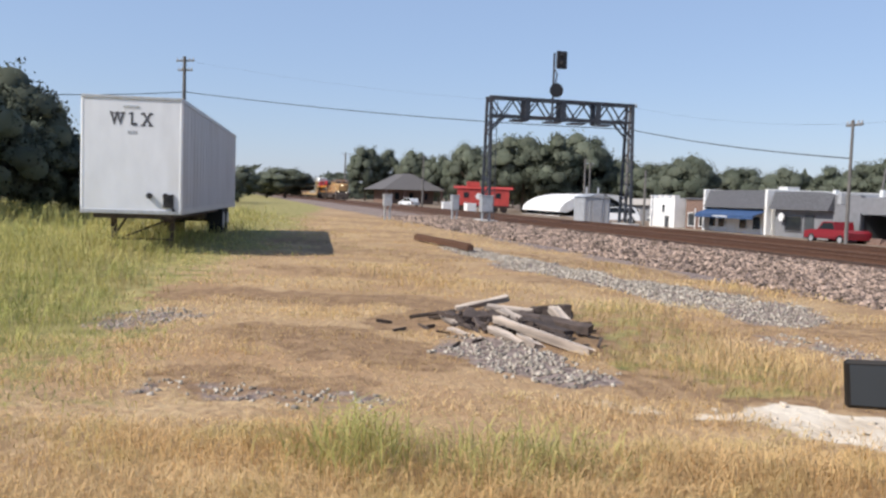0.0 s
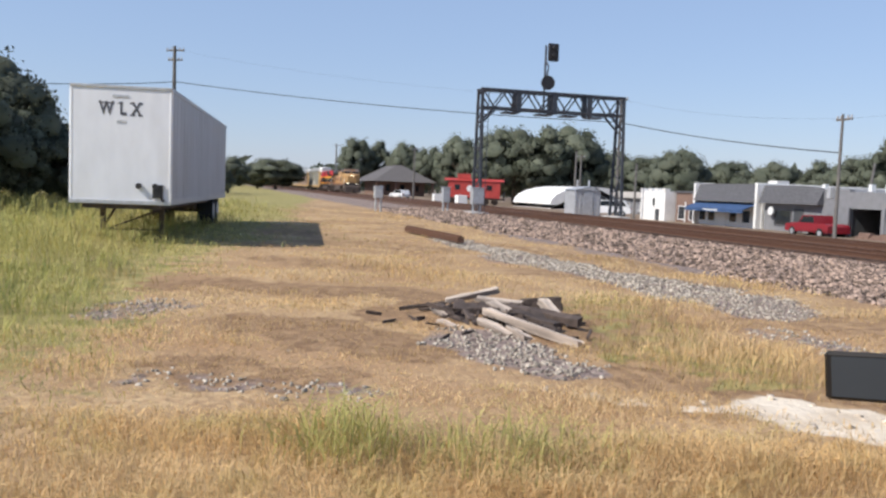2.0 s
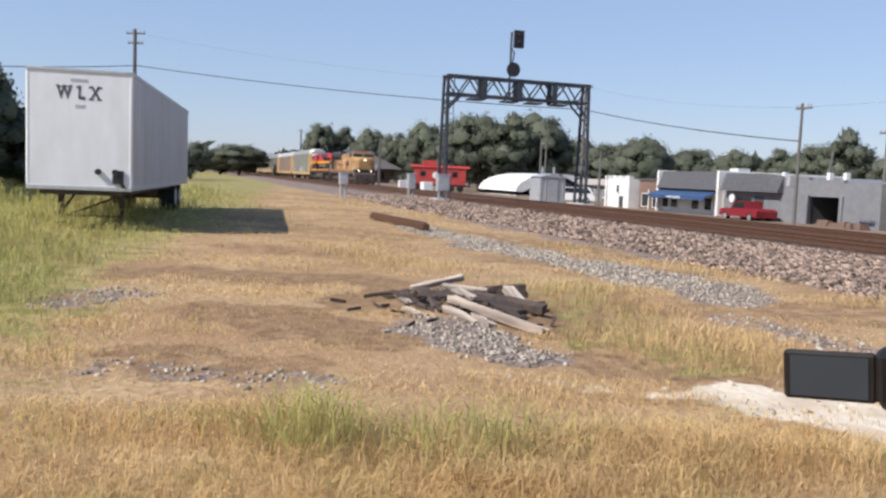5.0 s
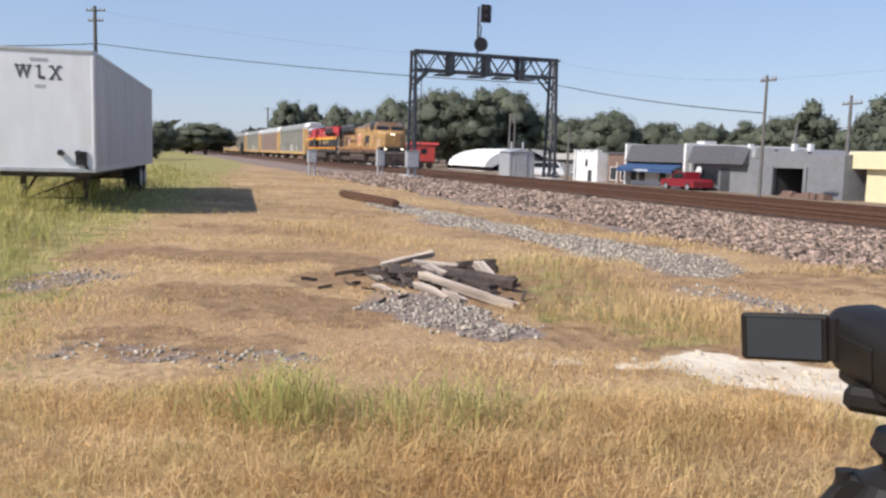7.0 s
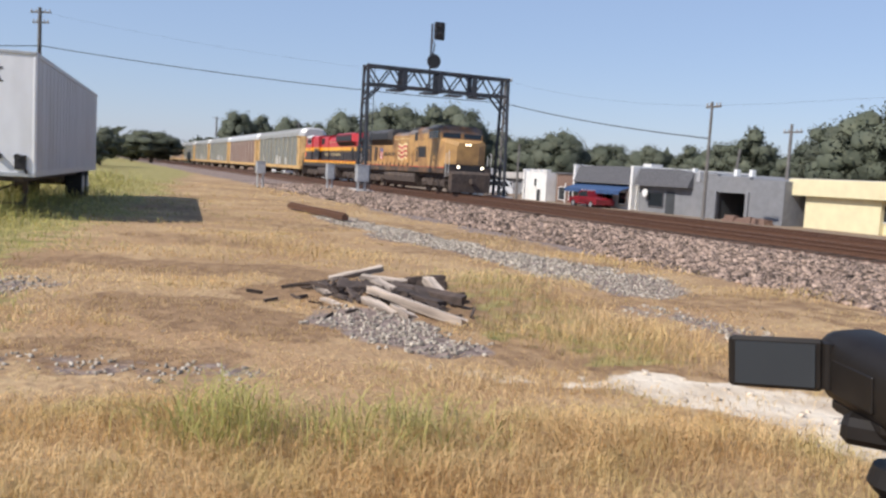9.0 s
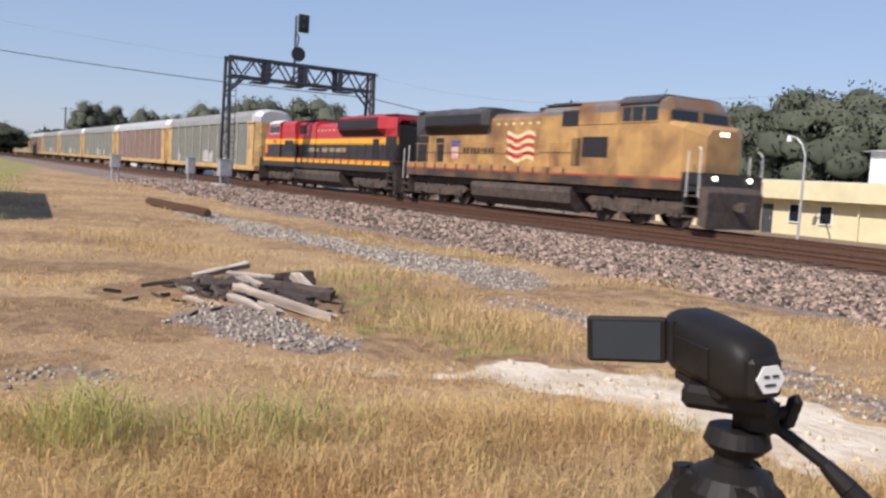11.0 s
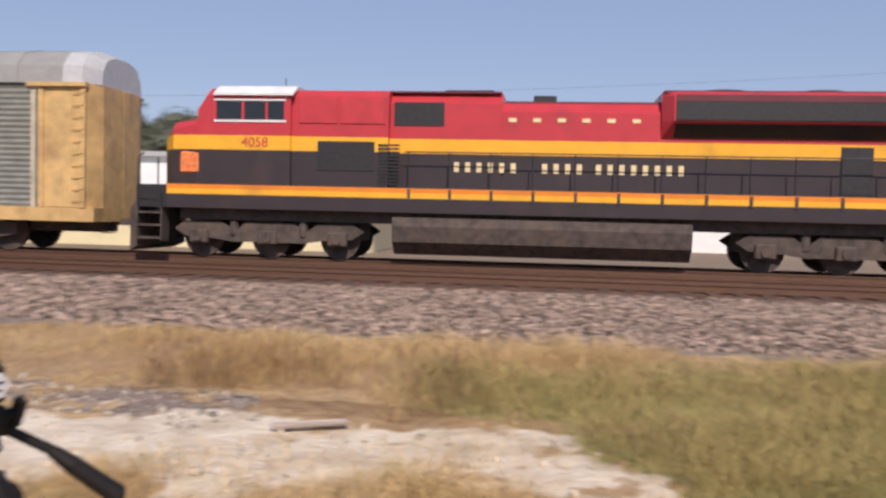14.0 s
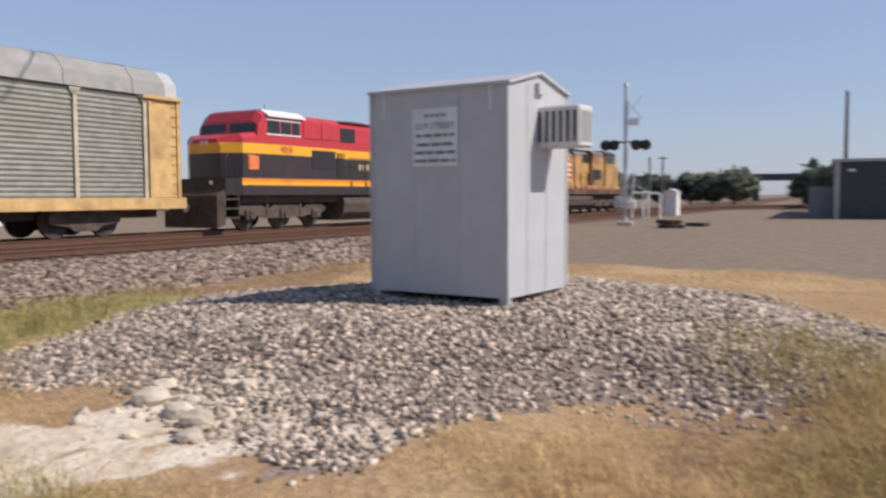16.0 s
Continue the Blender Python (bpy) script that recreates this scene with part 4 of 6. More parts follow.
        for s in (-1, 1):
            made("side_frame", M_UNDER, t, lambda bm: loft(bm, [[(e * 9.9 + a, s * q, b) for a, b in ((-1.3, 0.75), (-0.5, 0.9), (0.5, 0.9), (1.3, 0.75), (1.3, 0.45), (0.6, 0.35), (0.4, 0.2), (-0.4, 0.2), (-0.6, 0.35), (-1.3, 0.45))] for q in (0.95, 1.1)]))
        made("coupler", M_UNDER, c, lambda bm: beam(bm, (e * (H - 0.3), 0, 0.85), (e * 14.25, 0, 0.85), 0.2))
    return c


TRAIN = []  # thing, distance of its middle ahead of the red locomotive's nose edge, turn
red_loco, yellow_loco = locomotive("red"), locomotive("yellow")
TRAIN.append((red_loco, 9.9, 180))
TRAIN.append((yellow_loco, 31.35, 0))
grey_car, brown_car = autorack(False), autorack(True)
for i in range(26):
    mid = -1.55 - 14.25 - 28.5 * i
    if i == 0:
        ob = grey_car
    elif i == 1:
        ob = brown_car
    else:
        ob = copy_thing(brown_car if i in (5, 9, 14, 15, 20) else grey_car, pose(0, 0, 0))
    TRAIN.append((ob, mid, 0))

# ---- signal bridge over the tracks ----
def signal_bridge(gx=-52.0):
    g = thing("signal_bridge", "dark steel lattice signal bridge spanning two tracks", "signal gantry")
    ya, yb, zt, zb = 15.6, 25.4, 8.1, 6.95
    for y in (ya, yb):
        d = -1 if y == ya else 1
        for dx in (-0.45, 0.45):
            made("post", M_GANTRY, g, lambda bm: beam(bm, (gx + dx * 1.9, y, 0.05), (gx + dx, y, zt), 0.16))
        pieces("post_bracing", M_GANTRY, g, lambda bm: [beam(bm, (gx + (0.45 + 0.4 * (1 - i / 9)) * (1 if i % 2 else -1), y, 0.3 + 0.72 * i), (gx + (0.45 + 0.4 * (1 - (i + 1) / 9)) * (-1 if i % 2 else 1), y, 0.3 + 0.72 * (i + 1)), 0.06) for i in range(9)])
        pieces("knee_brace", M_GANTRY, g, lambda bm: [beam(bm, (gx + dx, y, zb - 1.0), (gx + dx, y - d * 1.1, zb + 0.1), 0.11) for dx in (-0.45, 0.45)])
        made("footing", M_CONCRETE, g, lambda bm: box(bm, gx - 1.3, gx + 1.3, y - 0.45, y + 0.45, -0.1, 0.28, 0.03))
    for dx in (-0.45, 0.45):
        for z in (zt, zb):
            made("chord", M_GANTRY, g, lambda bm: beam(bm, (gx + dx, ya - 0.1, z), (gx + dx, yb + 0.1, z), 0.15, 0.15))
        made("lattice", M_GANTRY, g, lambda bm: [beam(bm, (gx + dx, ya + (yb - ya) * i / 12, zb if i % 2 else zt), (gx + dx, ya + (yb - ya) * (i + 1) / 12, zt if i % 2 else zb), 0.08) for i in range(12)])
        for i in (3, 6, 9):
            y = ya + (yb - ya) * i / 12
            made("upright", M_GANTRY, g, lambda bm: (box(bm, gx + dx - 0.06, gx + dx + 0.06, y - 0.16, y + 0.16, zb - 0.2, zt + 0.08)))
    made("cross_ties", M_GANTRY, g, lambda bm: [beam(bm, (gx - 0.45, ya + (yb - ya) * i / 12, z), (gx + 0.45, ya + (yb - ya) * i / 12, z), 0.07) for i in range(13) for z in (zb, zt)])
    pieces("walkway", M_GANTRY, g, lambda bm: [box(bm, gx - 0.5, gx + 0.5, y - 0.5, y + 0.5, zb - 0.28, zb - 0.2) for y in (17.6, 19.9, 21.6, 23.4)])
    y = 19.9
    mast = made("signal_mast", M_GANTRY, g, lambda bm: (rod(bm, (gx, y, zb), (gx, y, 11.2), 0.07), tube(bm, [(gx + 0.2, y, 8.8), (gx + 0.35, y + 0.1, 9.8), (gx, y, 10.3)], 0.05)), "signal mast with offset bracket")
    made("lower_signal_head", M_BLACK, g, lambda bm: (rod(bm, (gx + 0.45, y + 0.05, 8.75), (gx + 0.52, y + 0.05, 8.75), 0.46, n=28), box(bm, gx + 0.1, gx + 0.45, y - 0.2, y + 0.3, 8.5, 9.0)), "round black signal target")
    made("upper_signal_head", M_BLACK, g, lambda bm: (box(bm, gx + 0.3, gx + 0.42, y + 0.0, y + 0.75, 10.15, 11.3, 0.14), box(bm, gx, gx + 0.3, y + 0.2, y + 0.55, 10.3, 11.2),
                                                      rod(bm, (gx + 0.42, y + 0.38, 11.0), (gx + 0.75, y + 0.38, 10.97), 0.13, n=12), rod(bm, (gx + 0.42, y + 0.38, 10.5), (gx + 0.75, y + 0.38, 10.47), 0.13, n=12)), "tall black signal head with hoods")
    made("ladder", M_GANTRY, g, lambda bm: ([rod(bm, (gx + 1.0, ya - 0.25, 0.4 + 0.35 * i), (gx + 1.0, ya + 0.25, 0.4 + 0.35 * i), 0.015, n=5) for i in range(20)],
                                            rod(bm, (gx + 1.0, ya - 0.25, 0.2), (gx + 1.0, ya - 0.25, 8.0), 0.025, n=6), rod(bm, (gx + 1.0, ya + 0.25, 0.2), (gx + 1.0, ya + 0.25, 8.0), 0.025, n=6)))


M_CONCRETE = material("pale_concrete", (0.46, 0.44, 0.41), 0.9, spread=0.15, scale=5, bump=0.2)
signal_bridge()


def relay_cabinet(m, w, d, h, legs, label):
    c = thing("relay_cabinet", label, "signal cabinet", m, group="trackside cabinets")
    made("case", M_GALV, c, lambda bm: box(bm, -w / 2, w / 2, -d / 2, d / 2, legs, legs + h, 0.015))
    made("door", M_GALV, c, lambda bm: (box(bm, w / 2, w / 2 + 0.02, -d / 2 + 0.05, d / 2 - 0.05, legs + 0.06, legs + h - 0.08), box(bm, w / 2 + 0.02, w / 2 + 0.05, d / 2 - 0.16, d / 2 - 0.1, legs + h * 0.4, legs + h * 0.6)))
    made("lid", M_GALV, c, lambda bm: box(bm, -w / 2 - 0.04, w / 2 + 0.04, -d / 2 - 0.04, d / 2 + 0.04, legs + h, legs + h + 0.05, 0.01))
    for s in (-1, 1):
        made("leg", M_GALV, c, lambda bm: rod(bm, (0, s * d * 0.3, -0.05), (0, s * d * 0.3, legs), 0.07))
    return c


relay_cabinet(pose(-54.3, 9.6, 0.0), 0.5, 0.55, 0.75, 0.9, "small grey relay cabinet on a post beside the track")
relay_cabinet(pose(-54.5, 14.2, 0.06), 0.5, 0.5, 1.0, 0.7, "grey relay cabinet on legs at the bridge foot")
relay_cabinet(pose(-50.2, 15.1, 0.08), 0.55, 0.75, 1.0, 0.7, "grey relay cabinet on legs at the bridge foot")


def silver_house():
    c = thing("equipment_house", "silver ribbed metal trackside equipment house", "equipment house", pose(-62.0, 27.4, -0.2))
    made("body", M_GALV, c, lambda bm: box(bm, -1.0, 1.0, -1.1, 1.1, 0, 2.2, 0.02))
    made("roof", M_GALV, c, lambda bm: along_x(bm, -1.1, 1.1, [(-1.2, 2.2), (1.2, 2.2), (0, 2.5)]))
    for i in range(6):
        made("rib", M_GALV, c, lambda bm: box(bm, 1.0, 1.03, -1.0 + 0.38 * i, -0.95 + 0.38 * i, 0.05, 2.15))
    made("door", M_GALV, c, lambda bm: box(bm, 1.03, 1.06, -0.4, 0.4, 0.1, 2.0))
    for s in (-0.5, 0.5):
        made("vent_pipe", M_GALV, c, lambda bm: rod(bm, (0, s, 2.4), (0, s, 3.0), 0.08))


silver_house()


# ---- the parked semi-trailer ----
def semi_trailer():
    # nose face towards +x, middle of the nose's foot at the origin
    ang = 174.6
    t = thing("semi_trailer", "parked white box semi-trailer with faded dark letters on its nose", "trailer", pose(-21.45, -2.45, height(-22, -2) + 0.0, 0, 0, ang - 180))
    L, W, zb, zt = 13.2, 1.15, 0.98, 3.74
    made("nose_panel", M_TRAILER, t, lambda bm: box(bm, -0.05, 0.0, -W, W, zb, zt - 0.06, 0.01), "white nose panel")
    pieces("nose_rail", M_GALV, t, lambda bm: (box(bm, -0.06, 0.025, -W - 0.01, W + 0.01, zt - 0.07, zt, 0.01), box(bm, -0.06, 0.025, -W - 0.01, W + 0.01, zb - 0.05, zb + 0.05, 0.01)))
    for s in (-1, 1):
        made("corner_post", M_TRAILER, t, lambda bm: rod(bm, (-0.04, s * (W - 0.02), zb), (-0.04, s * (W - 0.02), zt), 0.05, n=10))
        # walls and posts take the greyer colour that has the side's shade in it
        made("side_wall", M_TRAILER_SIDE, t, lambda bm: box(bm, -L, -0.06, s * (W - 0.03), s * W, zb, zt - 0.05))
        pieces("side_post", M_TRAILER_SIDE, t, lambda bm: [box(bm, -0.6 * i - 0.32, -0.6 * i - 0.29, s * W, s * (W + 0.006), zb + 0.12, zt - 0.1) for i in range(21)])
        made("top_rail", M_GALV, t, lambda bm: box(bm, -L, 0, s * (W - 0.02), s * (W + 0.02), zt - 0.1, zt))
        made("bottom_rail", M_GALV, t, lambda bm: box(bm, -L, 0, s * (W - 0.02), s * (W + 0.02), zb - 0.04, zb + 0.1))
        made("landing_leg", M_UNDER, t, lambda bm: (box(bm, -1.5, -1.35, s * 0.72 - 0.06, s * 0.72 + 0.06, 0.1, zb), box(bm, -1.58, -1.27, s * 0.72 - 0.13, s * 0.72 + 0.13, 0.04, 0.1)))
        made("leg_brace", M_UNDER, t, lambda bm: beam(bm, (-1.42, s * 0.72, 0.3), (-2.4, s * 0.5, zb), 0.05))
        for x in (-10.2, -11.5):
            w = made("wheel", M_TYRE, t, lambda bm: (rod(bm, (x, s * 0.55, 0.5), (x, s * 1.05, 0.5), 0.5, n=24)))
            made("rim", M_GALV, w, lambda bm: rod(bm, (x, s * 1.04, 0.5), (x, s * 1.07, 0.5), 0.28, n=18))
    made("roof", M_ROOFWHITE, t, lambda bm: box(bm, -L, 0, -W + 0.02, W - 0.02, zt - 0.06, zt - 0.02))
    made("rear_door", M_TRAILER, t, lambda bm: box(bm, -L - 0.05, -L, -W, W, zb, zt - 0.03))
    made("floor_frame", M_UNDER, t, lambda bm: (box(bm, -L, -0.1, -0.9, 0.9, zb - 0.16, zb - 0.02), box(bm, -12.3, -9.3, -0.5, 0.5, 0.55, zb)))
    pieces("axle", M_UNDER, t, lambda bm: [rod(bm, (x, -0.9, 0.5), (x, 0.9, 0.5), 0.07) for x in (-10.2, -11.5)])
    pieces("cross_brace", M_UNDER, t, lambda bm: (beam(bm, (-1.42, -0.72, 0.2), (-1.42, 0.72, 0.8), 0.05), beam(bm, (-1.42, -0.72, 0.25), (-1.42, 0.72, 0.25), 0.05)))
    pieces("air_coupling", M_BLACK, t, lambda bm: (rod(bm, (0.0, 0.42, 1.38), (0.09, 0.42, 1.38), 0.07), rod(bm, (0.0, 0.80, 1.38), (0.09, 0.80, 1.38), 0.07), box(bm, 0, 0.05, 0.74, 0.98, 1.10, 1.42), beam(bm, (0.03, 0.88, 1.2), (0.03, 1.0, 1.02), 0.06)), "black air and light couplings")
    made("vent_plate", M_GALV, t, lambda bm: box(bm, 0.0, 0.012, -0.2, 0.16, 3.46, 3.52))
    for text, y in (("W", -0.34), ("L", 0.03), ("X", 0.34)):
        letters("fleet_letter", text, 0.42, M_FADED, t, pose(0.004, y, 3.19, 90, 0, 90), "faded black slab-serif letter", wide=0.72, bold=0.012)
    pieces("letter_serif", M_FADED, t, lambda bm: [box(bm, 0.0, 0.007, y - 0.055, y + 0.055, z - 0.018, z + 0.018) for y, z in ((-0.46, 3.325), (-0.34, 3.325), (-0.22, 3.325), (-0.03, 3.325), (0.07, 3.055), (0.25, 3.325), (0.43, 3.325), (0.25, 3.05), (0.43, 3.05))])
    pieces("fleet_number", M_GALV, t, lambda bm: [box(bm, 0.0, 0.006, -0.1 + 0.06 * i, -0.06 + 0.06 * i, 2.84, 2.92) for i in range(4)], "small number bars")


semi_trailer()


# ---- the metal shed on the gravel heap ----
M_SHED = material("pale_grey_sheet_metal", (0.49, 0.505, 0.52), 0.5, 0.0, spread=0.05, scale=3, dirt=(0.43, 0.43, 0.42), dirt_amount=0.2, dirt_scale=0.8)


M_SIGN = material("faded_sign_sheet", (0.72, 0.74, 0.75), 0.6, spread=0.1, scale=5)
M_SIGNTEXT = material("faded_sign_print", (0.20, 0.21, 0.22), 0.6, spread=0.3, scale=20)


def metal_shed():
    s = thing("metal_shed", "pale grey sheet metal railway signal shed on gravel", "shed", pose(8.30, 2.96, 0.25, 0, 0, -9))
    A, B, H = 1.42, 1.82, 2.49  # along x, along y, eaves
    ridge = A / 2

    def body(bm):
        prof = [(0, 0.19), (A, 0.19), (A, H - 0.02), (ridge, H + 0.14), (0, H - 0.02)]
        loft(bm, [[(x, 0.0, z) for x, z in prof], [(x, B, z) for x, z in prof]])
    made("body", M_SHED, s, body)
    for x in (0.3 * A, 0.62 * A):
        made("seam", M_SHED, s, lambda bm: box(bm, x, x + 0.012, -0.006, 0.0, 0.20, H))
    for y in (0.33 * B, 0.66 * B):
        made("seam", M_SHED, s, lambda bm: box(bm, -0.006, 0.0, y, y + 0.012, 0.20, H - 0.03))
    for a, b in ((0, ridge), (ridge, A)):
        k = 1 if a == 0 else -1
        e = -0.03 if a == 0 else A + 0.03
        made("roof_panel", M_SHED, s, lambda bm: loft(bm, [[(e, y, H - 0.03), (ridge, y, H + 0.145), (ridge, y, H + 0.18), (e, y, H + 0.005)] for y in (-0.04, B + 0.04)]), "sheet metal roof panel")
    pieces("corner_trim", M_SHED, s, lambda bm: [box(bm, x - 0.02, x + 0.02, y - 0.012, y + 0.012, 0.18, H) for x, y in ((0, 0), (A, 0), (0, B), (A, B))])
    made("skid", M_DARKWOOD, s, lambda bm: (box(bm, 0.25, A - 0.25, 0.25, B - 0.15, -0.05, 0.20)))
    for x, y in ((0.06, 0.06), (A - 0.06, 0.06), (0.06, B - 0.06), (A - 0.06, B - 0.06)):
        made("foot", M_GALV, s, lambda bm: box(bm, x - 0.05, x + 0.05, y - 0.05, y + 0.05, -0.2, 0.20))
    for y in (0.2, B - 0.2):
        made("gutter_hook", M_WHITE, s, lambda bm: (box(bm, -0.02, -0.005, y, y + 0.015, H - 0.28, H + 0.02)), "thin white strap")
    ac = made("air_conditioner", M_ACGREY, s, lambda bm: box(bm, 0.70, 1.06, -0.50, 0.02, 1.82, 2.28, 0.02), "light grey window air conditioner")
    pieces("grille_slat", M_BLACK, ac, lambda bm: [box(bm, 0.692, 0.70, -0.46 + 0.085 * i, -0.425 + 0.085 * i, 1.88, 2.22) for i in range(6)])
    pieces("grille_slat", M_GALV, ac, lambda bm: [box(bm, 0.74 + 0.05 * i, 0.755 + 0.05 * i, -0.51, -0.50, 1.88, 2.22) for i in range(6)])
    made("door_vent", M_SHED, s, lambda bm: box(bm, 0.62, 0.78, -0.05, 0.0, H - 0.08, H + 0.04))
    sign = made("sign_board", M_SIGN, s, lambda bm: box(bm, -0.015, -0.002, B - 1.20, B - 0.60, 1.62, 2.26), "white sign with dark crossing information")
    m = lambda z: pose(-0.017, B - 0.90, z, 90, 0, -90)
    letters("sign_text", "ELM STREET", 0.10, M_SIGNTEXT, sign, m(2.06), depth=0.002)
    for z, ws in ((2.18, (0.05, 0.05, 0.05, 0.05)), (1.96, (0.06, 0.05, 0.1, 0.12, 0.08)), (1.86, (0.14, 0.12, 0.16)), (1.77, (0.1, 0.14, 0.1, 0.12)), (1.68, (0.05, 0.12, 0.14, 0.16))):
        def bars(bm):
            tot = sum(ws) + 0.025 * (len(ws) - 1)
            y = B - 0.90 - tot / 2
            for w in ws:
                box(bm, -0.018, -0.0152, y, y + w, z - 0.018, z + 0.018)
                y += w + 0.025
        pieces("sign_bar", M_SIGNTEXT, sign, bars)


M_ACGREY = material("light_grey_enamel", (0.62, 0.62, 0.60), 0.5, spread=0.06)
metal_shed()


# ---- the camcorder on its tripod ----
M_PLASTIC = material("black_plastic", (0.015, 0.0125, 0.011), 0.55, spec=0.3, spread=0.2, scale=30, bump=0.05)
M_SCREEN = material("dark_screen", (0.035, 0.045, 0.055), 0.15, spread=0.1)


def tripod():
    # local x points away from the onlooker, y to the left
    head = Vector((-0.615, 0.622, 1.36))
    place = pose(head.x, head.y, 0, 0, 0, 127.5)
    t = thing("tripod", "black plastic camera tripod with pan handle", "tripod", place)
    H = head.z
    yo = -0.02  # the column stands a little to the side of the lens
    for a in (100, 220, 340):
        c, s = math.cos(radians(a)), math.sin(radians(a))
        at = lambda d, z: (c * d, yo + s * d, z)
        leg = made("leg", M_PLASTIC, t, lambda bm: (rod(bm, at(0.030, H - 0.026), at(0.052, H - 0.066), 0.017, 0.020, 18), rod(bm, at(0.050, H - 0.062), at(0.22, H * 0.55), 0.020, 0.018, 18),
                                                    rod(bm, at(0.21, H * 0.57), at(0.42, 0.02), 0.011)))
        made("rubber_foot", M_TYRE, leg, lambda bm: rod(bm, at(0.42, -0.03), at(0.42, 0.03), 0.016))
        made("leg_clamp", M_PLASTIC, leg, lambda bm: beam(bm, at(0.21, H * 0.57), at(0.225, H * 0.535), 0.044, 0.038, 0.004))
        made("leg_knuckle", M_PLASTIC, leg, lambda bm: rod(bm, (c * 0.036 - s * 0.021, yo + s * 0.036 + c * 0.021, H - 0.042), (c * 0.036 + s * 0.021, yo + s * 0.036 - c * 0.021, H - 0.042), 0.019, n=16))
    made("shoulder", M_PLASTIC, t, lambda bm: (rod(bm, (0, yo, H - 0.070), (0, yo, H - 0.036), 0.043, 0.045, 28), rod(bm, (0, yo, H - 0.036), (0, yo, H - 0.022), 0.045, 0.036, 28), rod(bm, (0, yo, H - 0.022), (0, yo, H - 0.012), 0.036, 0.020, 28)))
    made("centre_column", M_PLASTIC, t, lambda bm: rod(bm, (0, yo, H - 0.34), (0, yo, H - 0.01), 0.0145, n=18))
    made("column_band", M_GALV, t, lambda bm: rod(bm, (0, yo, H - 0.118), (0, yo, H - 0.115), 0.0155, n=18))
    made("pan_head", M_PLASTIC, t, lambda bm: (rod(bm, (0, yo, H - 0.016), (0, yo, H + 0.002), 0.018, n=20), rod(bm, (0, yo - 0.002, H + 0.000), (0, yo - 0.002, H + 0.008), 0.024, 0.031, 24), rod(bm, (0, yo - 0.002, H + 0.008), (0, yo - 0.002, H + 0.022), 0.031, 0.027, 24), box(bm, -0.02, 0.02, yo - 0.034, yo - 0.004, H + 0.018, H + 0.056, 0.008),
                                               rod(bm, (0, yo - 0.036, H + 0.036), (0, yo + 0.004, H + 0.036), 0.015, n=18), box(bm, -0.032, 0.032, yo - 0.030, yo + 0.050, H + 0.040, H + 0.062, 0.006)))
    made("lock_knob", M_PLASTIC, t, lambda bm: (rod(bm, (-0.01, yo + 0.03, H - 0.036), (-0.012, yo + 0.048, H - 0.036), 0.005, n=10), rod(bm, (-0.012, yo + 0.043, H - 0.046), (-0.012, yo + 0.046, H - 0.018), 0.008, n=12)))
    made("side_knob", M_PLASTIC, t, lambda bm: (rod(bm, (0, yo - 0.034, H + 0.040), (0, yo - 0.044, H + 0.043), 0.007, n=12), beam(bm, (0, yo - 0.042, H + 0.028), (0, yo - 0.050, H + 0.060), 0.013, 0.018, 0.005)))
    hd = made("pan_handle", M_PLASTIC, t, lambda bm: (rod(bm, (0.0, yo - 0.022, H + 0.036), (-0.004, -0.100, H + 0.000), 0.0058, n=12), rod(bm, (-0.004, -0.098, H + 0.001), (-0.008, -0.118, H - 0.016), 0.0066, 0.0098, 14), rod(bm, (-0.008, -0.118, H - 0.016), (-0.012, -0.163, H - 0.054), 0.0098, 0.0112, 16)))
    made("handle_cap", M_PLASTIC, hd, lambda bm: rod(bm, (-0.012, -0.163, H - 0.054), (-0.0122, -0.1665, H - 0.0568), 0.0112, 0.007, 16))
    c = thing("camcorder", "black camcorder with flipped-out screen on the tripod", "camcorder", place @ pose(0.0, 0.0, H + 0.060, -7) @ pose(0, 0, 0, 0, -5, 34))
    def shell(bm):
        ring = [2 * math.pi * i / 24 for i in range(24)]
        q = lambda v: math.copysign(abs(v) ** 0.62, v)
        loft(bm, [[(x, 0.0275 * k * q(math.cos(a)), 0.030 + lift + 0.0305 * k * q(math.sin(a))) for a in ring]
                  for x, k, lift in ((-0.070, 0.55, -0.004), (-0.066, 0.74, -0.003), (-0.056, 0.92, -0.001), (-0.035, 1.0, 0.0), (0.010, 1.05, 0.002), (0.045, 1.05, 0.003), (0.058, 0.95, 0.003), (0.064, 0.78, 0.003))])
    made("body", M_PLASTIC, c, shell, smooth=True)
    made("grip_panel", M_PLASTIC, c, lambda bm: box(bm, -0.03, 0.03, 0.0270, 0.0292, 0.014, 0.044, 0.002))
    made("lens_barrel", M_PLASTIC, c, lambda bm: rod(bm, (0.055, 0, 0.030), (0.082, 0, 0.030), 0.021, n=24))
    made("battery", M_PLASTIC, c, lambda bm: box(bm, -0.078, -0.055, -0.016, 0.016, 0.008, 0.044, 0.004))
    made("base_block", M_PLASTIC, c, lambda bm: box(bm, -0.035, 0.045, -0.022, 0.022, -0.006, 0.008, 0.004))
    st = made("sticker", M_WHITE, c, lambda bm: rod(bm, (-0.0802, -0.002, 0.026), (-0.0782, -0.002, 0.026), 0.0135, n=6), "white sticker with dark marks")
    pieces("sticker_bar", M_BLACK, st, lambda bm: (box(bm, -0.0812, -0.0801, -0.009, -0.003, 0.028, 0.030), box(bm, -0.0812, -0.0801, 0.000, 0.005, 0.028, 0.030), box(bm, -0.0812, -0.0801, -0.006, 0.004, 0.0205, 0.0225)))
